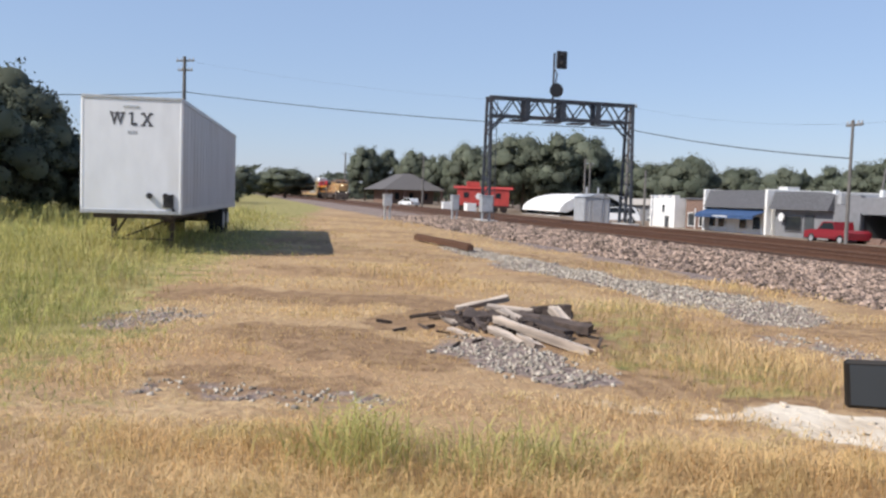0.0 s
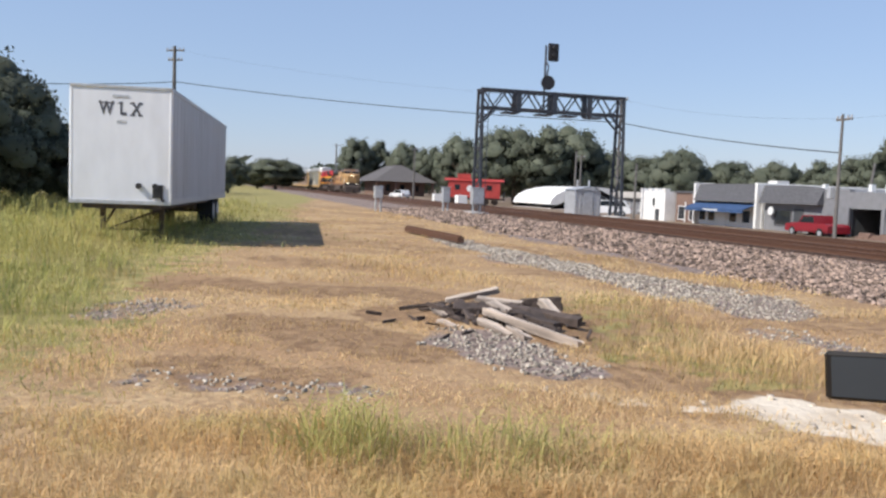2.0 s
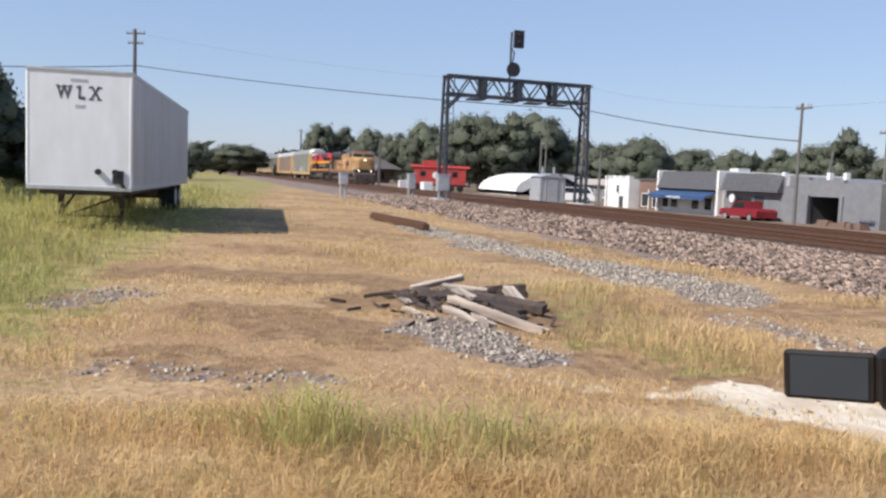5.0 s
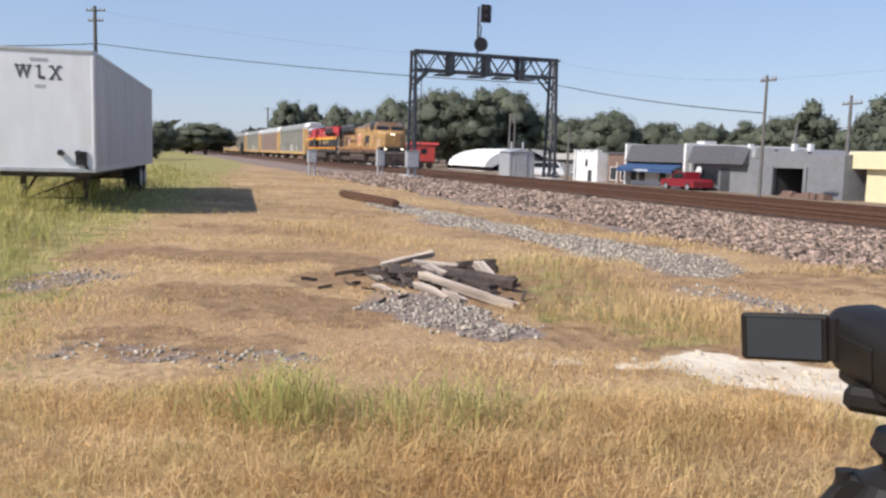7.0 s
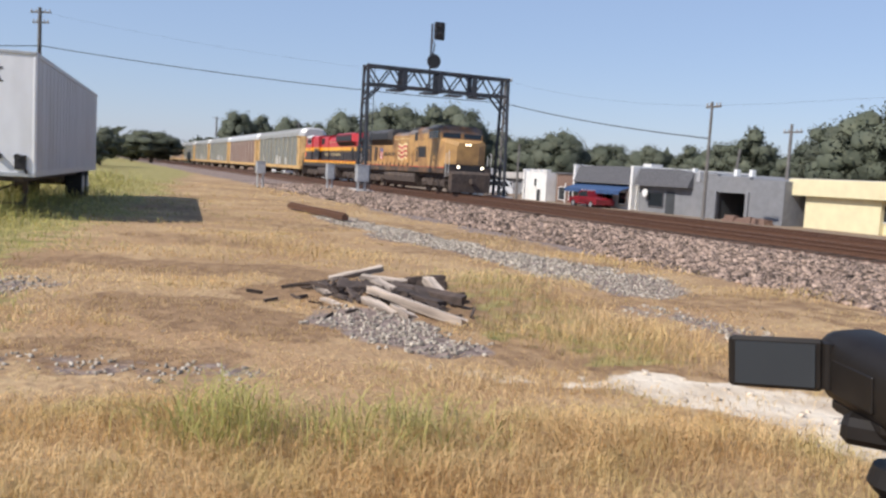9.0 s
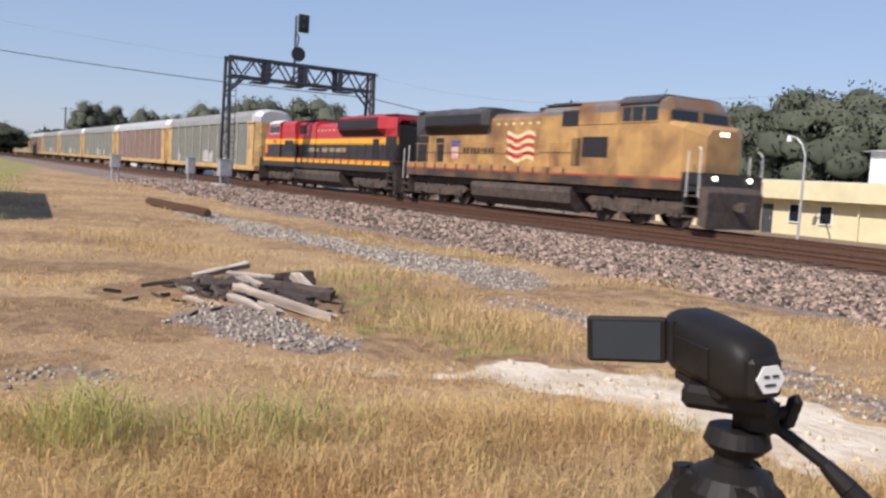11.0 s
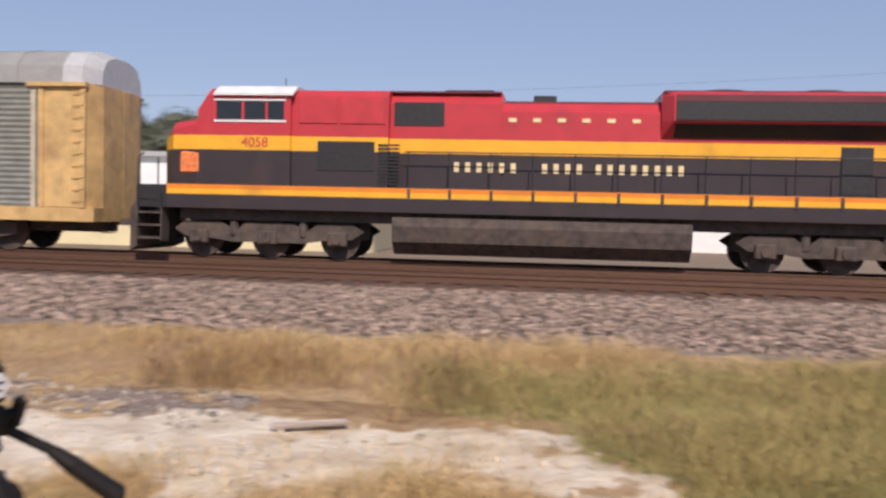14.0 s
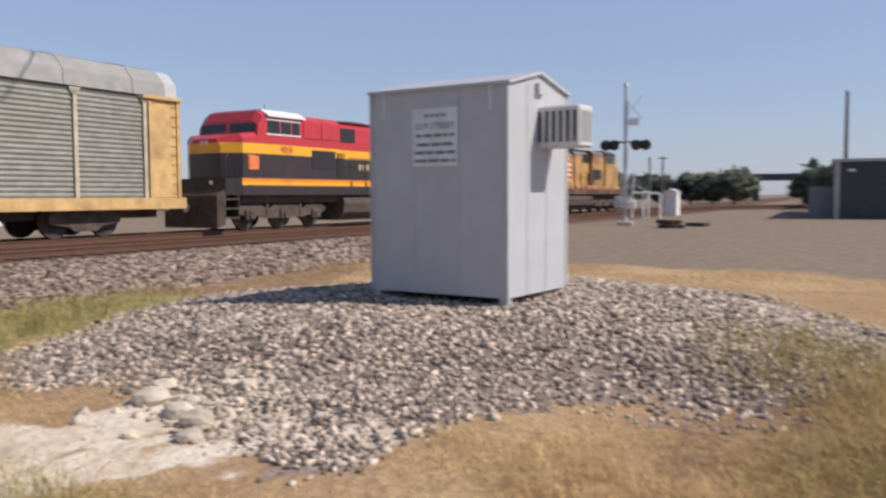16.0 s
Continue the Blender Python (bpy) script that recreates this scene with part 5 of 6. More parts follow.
    made("grip_strap", M_TYRE, c, lambda bm: tube(bm, [(-0.04, -0.028, 0.02), (-0.02, -0.036, 0.028), (0.02, -0.035, 0.028), (0.045, -0.028, 0.028)], 0.005))
    sc = made("flip_screen", M_PLASTIC, c, lambda bm: box(bm, -0.004, 0.004, 0.0, 0.078, -0.023, 0.023, 0.003), "flipped-out screen")
    sc.matrix_basis = pose(0.040, 0.030, 0.036, 0, 0, -28)
    made("screen_glass", M_SCREEN, sc, lambda bm: box(bm, -0.0055, -0.0042, 0.007, 0.072, -0.019, 0.019))
    made("hinge", M_PLASTIC, sc, lambda bm: rod(bm, (0, -0.004, -0.02), (0, -0.004, 0.02), 0.006, n=12))


tripod()


# ---- loose timber, old rail, rocks ----
def timber_pile():
    rr = random.Random(3)
    old, dark = M_OLDWOOD, M_DARKWOOD
    # one end, other end, breadth, thickness
    rows = [((-9.16, 2.89, 0.24), (-8.03, 3.59, 0.05), 0.10, 0.09, old), ((-9.03, 2.80, 0.15), (-8.54, 3.01, 0.06), 0.10, 0.07, old), ((-8.69, 3.04, 0.11), (-8.38, 3.14, 0.05), 0.14, 0.07, old),
            ((-10.34, 2.75, 0.20), (-10.35, 3.43, 0.34), 0.09, 0.07, old), ((-10.38, 2.16, 0.09), (-10.25, 2.70, 0.18), 0.05, 0.04, dark), ((-9.68, 3.79, 0.29), (-9.13, 3.83, 0.14), 0.13, 0.08, old),
            ((-9.71, 3.13, 0.26), (-9.23, 3.30, 0.17), 0.17, 0.05, old), ((-10.15, 3.08, 0.25), (-9.77, 3.56, 0.24), 0.12, 0.05, old), ((-10.00, 2.48, 0.17), (-9.57, 2.56, 0.09), 0.10, 0.05, old),
            ((-9.40, 2.42, 0.09), (-9.04, 2.59, 0.04), 0.09, 0.05, old), ((-9.34, 3.29, 0.19), (-8.77, 3.64, 0.11), 0.16, 0.10, dark), ((-9.87, 3.59, 0.24), (-9.79, 4.07, 0.29), 0.10, 0.09, dark),
            ((-9.74, 2.68, 0.17), (-9.59, 3.17, 0.19), 0.22, 0.12, dark), ((-9.10, 2.74, 0.09), (-9.09, 3.38, 0.13), 0.14, 0.10, dark), ((-9.35, 3.55, 0.21), (-8.61, 3.52, 0.06), 0.12, 0.10, dark),
            ((-10.01, 2.82, 0.22), (-9.19, 2.77, 0.08), 0.12, 0.10, dark), ((-10.08, 2.59, 0.16), (-9.11, 2.71, 0.05), 0.09, 0.08, dark), ((-9.60, 3.30, 0.22), (-9.00, 4.00, 0.13), 0.15, 0.10, dark),
            ((-10.20, 3.20, 0.20), (-9.70, 4.05, 0.21), 0.18, 0.10, dark), ((-10.50, 2.45, 0.08), (-9.90, 3.00, 0.17), 0.10, 0.06, dark)]
    for a, b, w, th, mat in rows:
        l = (Vector(b) - Vector(a)).length
        bm = bmesh.new()
        box(bm, -l / 2, l / 2, -w / 2, w / 2, -th / 2, th / 2, 0.01)
        bmesh.ops.subdivide_edges(bm, edges=[e for e in bm.edges if e.calc_length() > l * 0.7], cuts=3)
        for v in bm.verts:
            v.co += Vector((rr.uniform(-0.03, 0.03), rr.uniform(-0.01, 0.01), rr.uniform(-0.01, 0.01)))
        ob = part("timber", bm, mat)
        ob.matrix_basis = Matrix.Translation((Vector(a) + Vector(b)) / 2) @ (Vector(b) - Vector(a)).to_track_quat("X", "Z").to_matrix().to_4x4() @ pose(0, 0, 0, rr.uniform(-18, 18))
        tagged(ob, "broken weathered grey timber on a scrap heap" if mat is old else "blackened split timber on a scrap heap", "timber", group="scrap timber heap")

    def litter(bm):
        for i in range(150):
            x, y = rr.gauss(-9.6, 0.42), rr.gauss(3.2, 0.45)
            z = float(height(x, y)) + rr.uniform(0.0, 0.05)
            a, l = rr.uniform(0, 6.28), rr.uniform(0.06, 0.30)
            beam(bm, (x, y, z), (x + l * math.cos(a), y + l * math.sin(a), z + rr.uniform(-0.03, 0.07)), rr.uniform(0.012, 0.05), rr.uniform(0.01, 0.03))
    single("wood_splinters", M_DARKWOOD, "dark splinters and charred scraps under the timber", "wood scraps", litter, kind="stuff")


timber_pile()
single("old_rail", M_RAIL, "rusty length of rail lying in dry grass", "rail", lambda bm: (beam(bm, (-30.2, 6.45, 0.12), (-24.3, 6.85, 0.12), 0.16, 0.2), beam(bm, (-30.2, 6.45, 0.22), (-24.3, 6.85, 0.22), 0.07, 0.06)))


def rock(x, y, s, seed):
    rr = random.Random(seed)
    bm = bmesh.new()
    bmesh.ops.create_icosphere(bm, subdivisions=2, radius=s)
    for v in bm.verts:
        v.co *= 1 + 0.28 * noise.noise(v.co * (2.2 / s) + Vector((seed, 0, 0)))
        v.co.z *= 0.6
    ob = part("rock", bm, M_LIME)
    ob.matrix_basis = pose(x, y, float(height(x, y)) + s * 0.25, 0, 0, rr.uniform(0, 360))
    tagged(ob, "pale crumbly limestone rock on sand", "rock", group="limestone rocks")


for k, (x, y, s) in enumerate([(4.55, 4.35, 0.14), (4.85, 4.5, 0.10), (4.4, 3.95, 0.11), (4.3, 3.7, 0.12), (5.1, 3.9, 0.08), (5.25, 4.2, 0.07), (4.0, 3.5, 0.09), (4.65, 4.05, 0.07), (3.9, 3.9, 0.06), (5.0, 3.2, 0.07)]):
    rock(x, y, s, k)
single("sand_plank", M_OLDWOOD, "short grey board lying on sand", "board", lambda bm: box(bm, -0.28, 0.28, -0.05, 0.05, 0, 0.03, 0.005), m=pose(-1.75, 5.85, 0.02, 0, 0, 25))

# ---- the street behind the tracks ----
M_WALLGREY = material("grey_painted_block", (0.205, 0.21, 0.222), 0.9, spread=0.1, scale=3, dirt=(0.26, 0.255, 0.255), dirt_amount=0.4, dirt_scale=0.4)
M_SHINGLE = material("dark_shingle_roof", (0.10, 0.10, 0.108), 0.9, spread=0.25, scale=8)
M_CREAMWALL = material("cream_painted_wall", (0.74, 0.66, 0.42), 0.8, spread=0.06, scale=2, dirt=(0.6, 0.5, 0.3), dirt_amount=0.25)
M_WHITEWALL = material("white_painted_wall", (0.80, 0.79, 0.76), 0.8, spread=0.06, scale=2, dirt=(0.6, 0.58, 0.53), dirt_amount=0.3)
M_BRICK = material("brown_brick_wall", (0.21, 0.135, 0.105), 0.9, spread=0.25, scale=9, dirt=(0.16, 0.1, 0.08), dirt_amount=0.4)
M_AWNING = material("blue_awning", (0.04, 0.085, 0.19), 0.7, spread=0.15, scale=3)
M_DARKWALL = material("dark_metal_wall", (0.055, 0.06, 0.065), 0.6, spread=0.15, scale=3)
M_POLE = material("weathered_pole", (0.155, 0.145, 0.135), 0.9, spread=0.3, scale=6, stretch=(3, 3, 0.3))
M_WIRE = material("black_cable", (0.02, 0.02, 0.022), 0.6)
M_DEPOTROOF = material("grey_slate_roof", (0.115, 0.105, 0.10), 0.85, spread=0.2, scale=4)
M_CARRED = material("dark_red_car_paint", (0.24, 0.02, 0.03), 0.25, spread=0.05)
M_CARWHITE = material("white_car_paint", (0.75, 0.76, 0.77), 0.25, spread=0.04)
M_CABOOSE = material("caboose_red_paint", (0.46, 0.055, 0.045), 0.6, spread=0.15, scale=2, dirt=(0.3, 0.05, 0.04), dirt_amount=0.3)
GZ = -0.25
YF = 35.5  # street fronts


def window_in(b, x0, x1, z0, z1, y, frame_mat, label=""):
    w = made("window", M_GLASS, b, lambda bm: box(bm, x0, x1, y - 0.03, y + 0.02, z0, z1), label or "dark window")
    made("window_frame", frame_mat, w, lambda bm: (box(bm, x0 - 0.06, x0, y - 0.06, y, z0 - 0.06, z1 + 0.06), box(bm, x1, x1 + 0.06, y - 0.06, y, z0 - 0.06, z1 + 0.06), box(bm, x0, x1, y - 0.06, y, z1, z1 + 0.06), box(bm, x0, x1, y - 0.08, y, z0 - 0.06, z0)))


def yellow_office():
    b = thing("office_building", "low cream-painted flat-roofed building with deep fascia", "building")
    x0, x1 = -36.0, -8.0
    made("wall", M_CREAMWALL, b, lambda bm: box(bm, x0 + 0.3, x1, YF + 1.2, YF + 11, GZ, 1.9))
    made("fascia", M_CREAMWALL, b, lambda bm: box(bm, x0 - 0.7, x1 + 0.5, YF + 0.55, YF + 12, 1.50, 2.42, 0.02), "deep cream fascia")
    made("roof", M_CONCRETE, b, lambda bm: box(bm, x0 - 0.6, x1 + 0.4, YF + 0.65, YF + 11.9, 2.42, 2.46))
    made("recess_wall", M_CREAMWALL, b, lambda bm: box(bm, x0 + 0.3, x0 + 5.2, YF + 0.9, YF + 1.2, GZ, 1.5))
    for x in (-30.9, -29.6, -26.6, -24.9, -20.5, -18.0, -14.0):
        window_in(b, x - 0.3, x + 0.3, 0.42, 1.25, YF + 1.2, M_WHITE)
    d = made("door", M_DARKWALL, b, lambda bm: box(bm, -28.5, -27.9, YF + 1.14, YF + 1.21, GZ, 1.2), "dark door")
    made("door_handle", M_GALV, d, lambda bm: rod(bm, (-28.0, YF + 1.12, 0.45), (-28.0, YF + 1.12, 0.6), 0.02))
    pieces("downpipe", M_CREAMWALL, b, lambda bm: [rod(bm, (x, YF + 1.1, GZ), (x, YF + 1.1, 1.5), 0.05) for x in (-31.8, -23.2)])


yellow_office()


def grey_shop():
    b = thing("workshop_building", "grey block workshop with dark shingled roof front and open bay", "building")
    x0, x1 = -50.0, -36.4
    bx0, bx1 = -42.0, -39.2
    pieces("wall", M_WALLGREY, b, lambda bm: (box(bm, x0, bx0, YF, YF + 0.3, GZ, 2.55), box(bm, bx1, x1, YF, YF + 0.3, GZ, 2.25), box(bm, bx0, bx1, YF, YF + 0.3, 1.42, 2.4),
                                            box(bm, x0, x1, YF + 12, YF + 12.3, GZ, 2.3), box(bm, x1 - 0.3, x1, YF + 0.3, YF + 12, GZ, 2.2), box(bm, x0, x0 + 0.3, YF + 0.3, YF + 12, GZ, 2.6)))
    made("roof", M_WALLGREY, b, lambda bm: loft(bm, [[(x0, YF + 0.3, 2.5), (x0, YF + 12, 2.7), (x0, YF + 12, 2.8), (x0, YF + 0.3, 2.6)], [(x1, YF + 0.3, 2.15), (x1, YF + 12, 2.3), (x1, YF + 12, 2.4), (x1, YF + 0.3, 2.25)]]))
    made("mansard", M_SHINGLE, b, lambda bm: loft(bm, [[(x0, YF - 0.5, 1.55), (x0, YF, 1.55), (x0, YF, 2.75), (x0, YF - 0.1, 2.75)], [(-44.2, YF - 0.5, 1.55), (-44.2, YF, 1.55), (-44.2, YF, 2.6), (-45.8, YF - 0.1, 2.75)]]), "dark shingled roof front")
    made("bay_inside", M_DARKWALL, b, lambda bm: (box(bm, bx0 - 0.5, bx1 + 0.5, YF + 6, YF + 6.1, GZ, 2.0), box(bm, bx0 - 0.1, bx0, YF + 0.3, YF + 6, GZ, 2.0), box(bm, bx1, bx1 + 0.1, YF + 0.3, YF + 6, GZ, 2.0)), "dark open bay")
    for x in (bx0, bx1):
        made("bay_post", M_WALLGREY, b, lambda bm: box(bm, x - 0.12, x + 0.12, YF - 0.12, YF, GZ, 1.5))
    window_in(b, -48.8, -47.2, 0.2, 1.1, YF, M_SHINGLE)
    made("door", M_DARKWALL, b, lambda bm: box(bm, -46.9, -46.0, YF - 0.05, YF, GZ, 1.25), "dark shop door")
    pieces("roof_vent", M_WHITE, b, lambda bm: [box(bm, x, x + 0.28, YF + 3, YF + 3.3, 2.5, 2.95) for x in (-48.2, -44.0, -42.6)])
    dish = made("satellite_dish", M_WHITE, b, lambda bm: (rod(bm, (-48.9, YF - 0.35, 1.05), (-48.9, YF - 0.28, 1.05), 0.28, n=16), rod(bm, (-48.9, YF, 0.9), (-48.9, YF - 0.3, 1.0), 0.03)))


grey_shop()


def blue_shop():
    b = thing("shop_building", "small shop with blue awning and dark shingled roof front", "shop")
    x0, x1 = -58.4, -50.3
    made("wall", M_WHITEWALL, b, lambda bm: (box(bm, x0, x1, YF, YF + 10, GZ, 1.6)))
    made("mansard", M_SHINGLE, b, lambda bm: loft(bm, [[(x, YF - 0.55, 1.55), (x, YF + 10, 1.55), (x, YF + 10, 2.85), (x, YF - 0.05, 2.85)] for x in (x0 + 0.25, x1 - 0.25)]), "dark shingled roof front")
    for x in (x0, x1 - 0.3):
        made("parapet", M_WHITEWALL, b, lambda bm: box(bm, x, x + 0.26, YF - 0.45, YF + 10.1, GZ, 2.9, 0.03), "white parapet wall")
    made("awning", M_AWNING, b, lambda bm: loft(bm, [[(x, YF - 0.05, 1.5), (x, YF - 1.3, 1.05), (x, YF - 1.3, 0.78), (x, YF - 1.26, 0.78), (x, YF - 1.26, 1.0), (x, YF, 1.42)] for x in (x0 + 0.3, x1 - 0.35)]), "blue canvas awning")
    made("awning_lettering", M_WHITE, b, lambda bm: [box(bm, -55.6 + 0.28 * i, -55.4 + 0.28 * i, YF - 1.315, YF - 1.30, 0.86, 0.98) for i in range(7)], "white lettering bars")
    for x in (-57.6, -56.4, -53.6, -52.0):
        window_in(b, x - 0.45, x + 0.45, 0.1, 0.95, YF, M_WHITE)
    made("door", M_WHITE, b, lambda bm: box(bm, -55.3, -54.5, YF - 0.05, YF, GZ, 0.95), "white shop door")
    made("chimney", M_WHITEWALL, b, lambda bm: box(bm, -52.6, -51.6, YF + 2, YF + 3, 2.85, 3.15))


blue_shop()


def brick_shop():
    b = thing("brick_building", "low brown brick storefront", "building")
    made("wall", M_BRICK, b, lambda bm: box(bm, -62.2, -58.5, YF + 0.3, YF + 9, GZ, 2.1))
    made("coping", M_SHINGLE, b, lambda bm: box(bm, -62.3, -58.45, YF + 0.2, YF + 9.1, 2.1, 2.25))
    for x in (-61.2, -59.5):
        window_in(b, x - 0.5, x + 0.5, 0.0, 1.0, YF + 0.3, M_WHITE)
    pieces("post", M_WHITE, b, lambda bm: [rod(bm, (x, YF + 0.1, GZ), (x, YF + 0.1, 1.4), 0.05) for x in (-60.4, -58.8)])


brick_shop()


def white_block():
    b = thing("white_building", "narrow white two-storey block with stepped parapet", "building")
    made("wall", M_WHITEWALL, b, lambda bm: box(bm, -66.6, -62.4, YF - 0.6, YF + 5, GZ - 0.1, 2.2))
    pieces("parapet", M_WHITEWALL, b, lambda bm: [box(bm, x, x + 0.5, YF - 0.65, YF - 0.2, 2.2, 2.42) for x in (-66.6, -65.2, -64.1, -62.9)])
    window_in(b, -64.4, -64.0, 1.0, 1.6, YF - 0.6, M_WHITE)
    made("door", M_DARKWALL, b, lambda bm: box(bm, -63.9, -63.3, YF - 0.65, YF - 0.59, GZ - 0.1, 0.7))


white_block()


def low_store():
    b = thing("store_building", "long low grey building with pale roof", "building")
    made("wall", M_WALLGREY, b, lambda bm: box(bm, -90, -68, 44, 52, GZ, 1.5))
    made("roof", M_CONCRETE, b, lambda bm: box(bm, -90.5, -67.5, 43.5, 52.5, 1.5, 2.2), "pale flat roof")
    for i in range(5):
        window_in(b, -88 + 4 * i, -86.5 + 4 * i, 0.1, 1.0, 44, M_WHITE)
    q = thing("arched_shed", "white arched metal shed", "shed")
    pts = [(6.0 * math.cos(math.pi * i / 12), 0.3 + 2.4 * math.sin(math.pi * i / 12)) for i in range(13)]
    made("shell", M_WHITEWALL, q, lambda bm: along_x(bm, -112, -98, [(45 + a, b) for a, b in pts] + [(39, GZ), (51, GZ)][::-1]))
    made("door", M_DARKWALL, q, lambda bm: box(bm, -98.02, -97.95, 43.5, 46.5, GZ, 1.6))


low_store()


def depot():
    b = thing("depot_building", "old railway depot with broad hipped grey roof", "depot")
    m = [(-228, 33.5), (-196, 33.5), (-196, 49), (-228, 49)]
    made("wall", M_BRICK, b, lambda bm: box(bm, -225, -199, 36, 46.5, -0.3, 3.2))

    def roof(bm):
        lo = [(x, y, 3.1) for x, y in m]
        hi = [(-219, 40.5, 7.2), (-205, 40.5, 7.2), (-205, 42, 7.2), (-219, 42, 7.2)]
        loft(bm, [lo, hi])
    made("roof", M_DEPOTROOF, b, roof, "broad hipped roof")
    for y in (34.5, 39, 43.5, 48):
        made("porch_post", M_BRICK, b, lambda bm: box(bm, -197.2, -196.7, y - 0.25, y + 0.25, -0.3, 3.1))
    for y in (37.5, 41, 44.5):
        made("window", M_GLASS, b, lambda bm: box(bm, -199.02, -198.9, y - 0.5, y + 0.5, 0.8, 2.4))


depot()


def caboose():
    c = thing("caboose", "red wooden display caboose with cupola", "caboose", pose(-107.3, 31.8, -0.2, 0, 0, 76))
    made("body", M_CABOOSE, c, lambda bm: box(bm, -3.4, 3.4, -1.4, 1.4, 0.9, 3.1, 0.03))
    made("roof", M_CABOOSE, c, lambda bm: along_x(bm, -3.9, 3.9, [(-1.55, 3.1), (1.55, 3.1), (0.8, 3.4), (-0.8, 3.4)]))
    cup = made("cupola", M_CABOOSE, c, lambda bm: box(bm, -2.2, -0.5, -1.1, 1.1, 3.3, 4.0, 0.03))
    for x in (-1.8, -1.1):
        made("window", M_GLASS, cup, lambda bm: box(bm, x, x + 0.4, 1.1, 1.12, 3.5, 3.85))
    for x in (-2.6, 1.6):
        made("window", M_GLASS, c, lambda bm: box(bm, x, x + 0.7, -1.43, 1.43, 1.9, 2.6))
    made("emblem", M_WHITE, c, lambda bm: (rod(bm, (-0.6, -1.42, 2.1), (-0.6, 1.42, 2.1), 0.42, n=20)), "round white emblem")
    made("frame_sill", M_UNDER, c, lambda bm: box(bm, -4.1, 4.1, -1.3, 1.3, 0.65, 0.9))
    pieces("wheel", M_UNDER, c, lambda bm: [rod(bm, (x, s * 0.7, 0.42), (x, s * 0.85, 0.42), 0.42, n=16) for x in (-2.8, -1.6, 1.6, 2.8) for s in (-1, 1)])
    pieces("end_rail", M_BLACK, c, lambda bm: [rod(bm, (e * 4.0, y, 0.9), (e * 4.0, y, 1.9), 0.025, n=6) for e in (-1, 1) for y in (-1.2, -0.6, 0, 0.6, 1.2)])


caboose()
for x, y in ((-101.5, 28.5), (-103, 28.8), (-118, 29.5)):
    single("utility_box", M_WHITE, "small white utility box by the street", "utility box", lambda bm: box(bm, -0.6, 0.6, -0.6, 0.6, -0.3, 1.1, 0.03), group="utility boxes", m=pose(x, y, -0.1))


def car_at(m, paint, label, pickup=False, group="street vehicles"):
    c = thing("car", label, "car", m, group=group)
    low = [(-2.2, 0.35), (-2.15, 0.85), (-1.2, 0.95), (1.9, 0.98), (2.25, 0.8), (2.25, 0.35)]
    made("body", paint, c, lambda bm: loft(bm, [[(x, y, z) for x, z in low] for y in (-0.9, 0.9)]))
    cabin = [(-1.0, 0.93), (-0.45, 1.5), (0.6 if pickup else 1.7, 1.52), (0.75 if pickup else 2.1, 0.95)]
    made("cabin", paint, c, lambda bm: loft(bm, [[(x, y, z) for x, z in cabin] for y in (-0.78, 0.78)]))
    for s in (-1, 1):
        made("side_window", M_GLASS, c, lambda bm: loft(bm, [[(x * 0.9 + 0.03, y, 0.98 + (z - 0.93) * 0.8) for x, z in cabin] for y in (s * 0.775, s * 0.79)]))
        for x in (-1.4, 1.45):
            w = made("wheel", M_TYRE, c, lambda bm: rod(bm, (x, s * 0.7, 0.33), (x, s * 0.92, 0.33), 0.33, n=20))
            made("rim", M_GALV, w, lambda bm: rod(bm, (x, s * 0.91, 0.33), (x, s * 0.93, 0.33), 0.19, n=14))
        made("headlight", M_WHITE, c, lambda bm: box(bm, -2.24, -2.16, s * 0.5, s * 0.8, 0.62, 0.76))
        made("tail_light", M_CARRED, c, lambda bm: box(bm, 2.22, 2.27, s * 0.6, s * 0.85, 0.65, 0.85))
    made("windscreen", M_GLASS, c, lambda bm: loft(bm, [[(-0.98, -0.7, 0.97), (-0.98, 0.7, 0.97), (-0.5, 0.68, 1.45), (-0.5, -0.68, 1.45)], [(-1.0, -0.7, 0.99), (-1.0, 0.7, 0.99), (-0.52, 0.68, 1.47), (-0.52, -0.68, 1.47)]]))
    return c


red_car = car_at(pose(-38, 31, GZ), M_CARRED, "dark red pickup truck driving on the street", True)
red_car.scale = (0.86, 0.86, 0.86)
car_at(pose(-70.5, 33.5, GZ, 0, 0, 60), M_CARWHITE, "white parked car beside the buildings")
car_at(pose(-68, 38, GZ, 0, 0, 100), M_DARKWALL, "dark parked car beside the buildings")
car_at(pose(-150, 30.5, GZ, 0, 0, 20), M_CARWHITE, "white parked car near the depot")


# ---- poles and cables ----
def pole(x, y, z0, z1, r=0.14, arms=((0.35, 1.1),), label="weathered wooden utility pole", lean=(0, 0), turn=90, group="utility poles"):
    p = thing("utility_pole", label, "utility pole", pose(x, y, z0, 0, 0, turn), group=group)
    made("shaft", M_POLE, p, lambda bm: rod(bm, (0, 0, -0.3), (lean[0], lean[1], z1 - z0), r, r * 0.65, 12))
    for d, w in arms:
        h = z1 - z0 - d
        made("crossarm", M_POLE, p, lambda bm: beam(bm, (-w, 0.1, h), (w, 0.1, h), 0.1))
        for s in (-0.9, -0.45, 0.45, 0.9):
            made("insulator", M_GALV, p, lambda bm: rod(bm, (w * s, 0.1, h + 0.04), (w * s, 0.1, h + 0.2), 0.05, n=8))
    return p


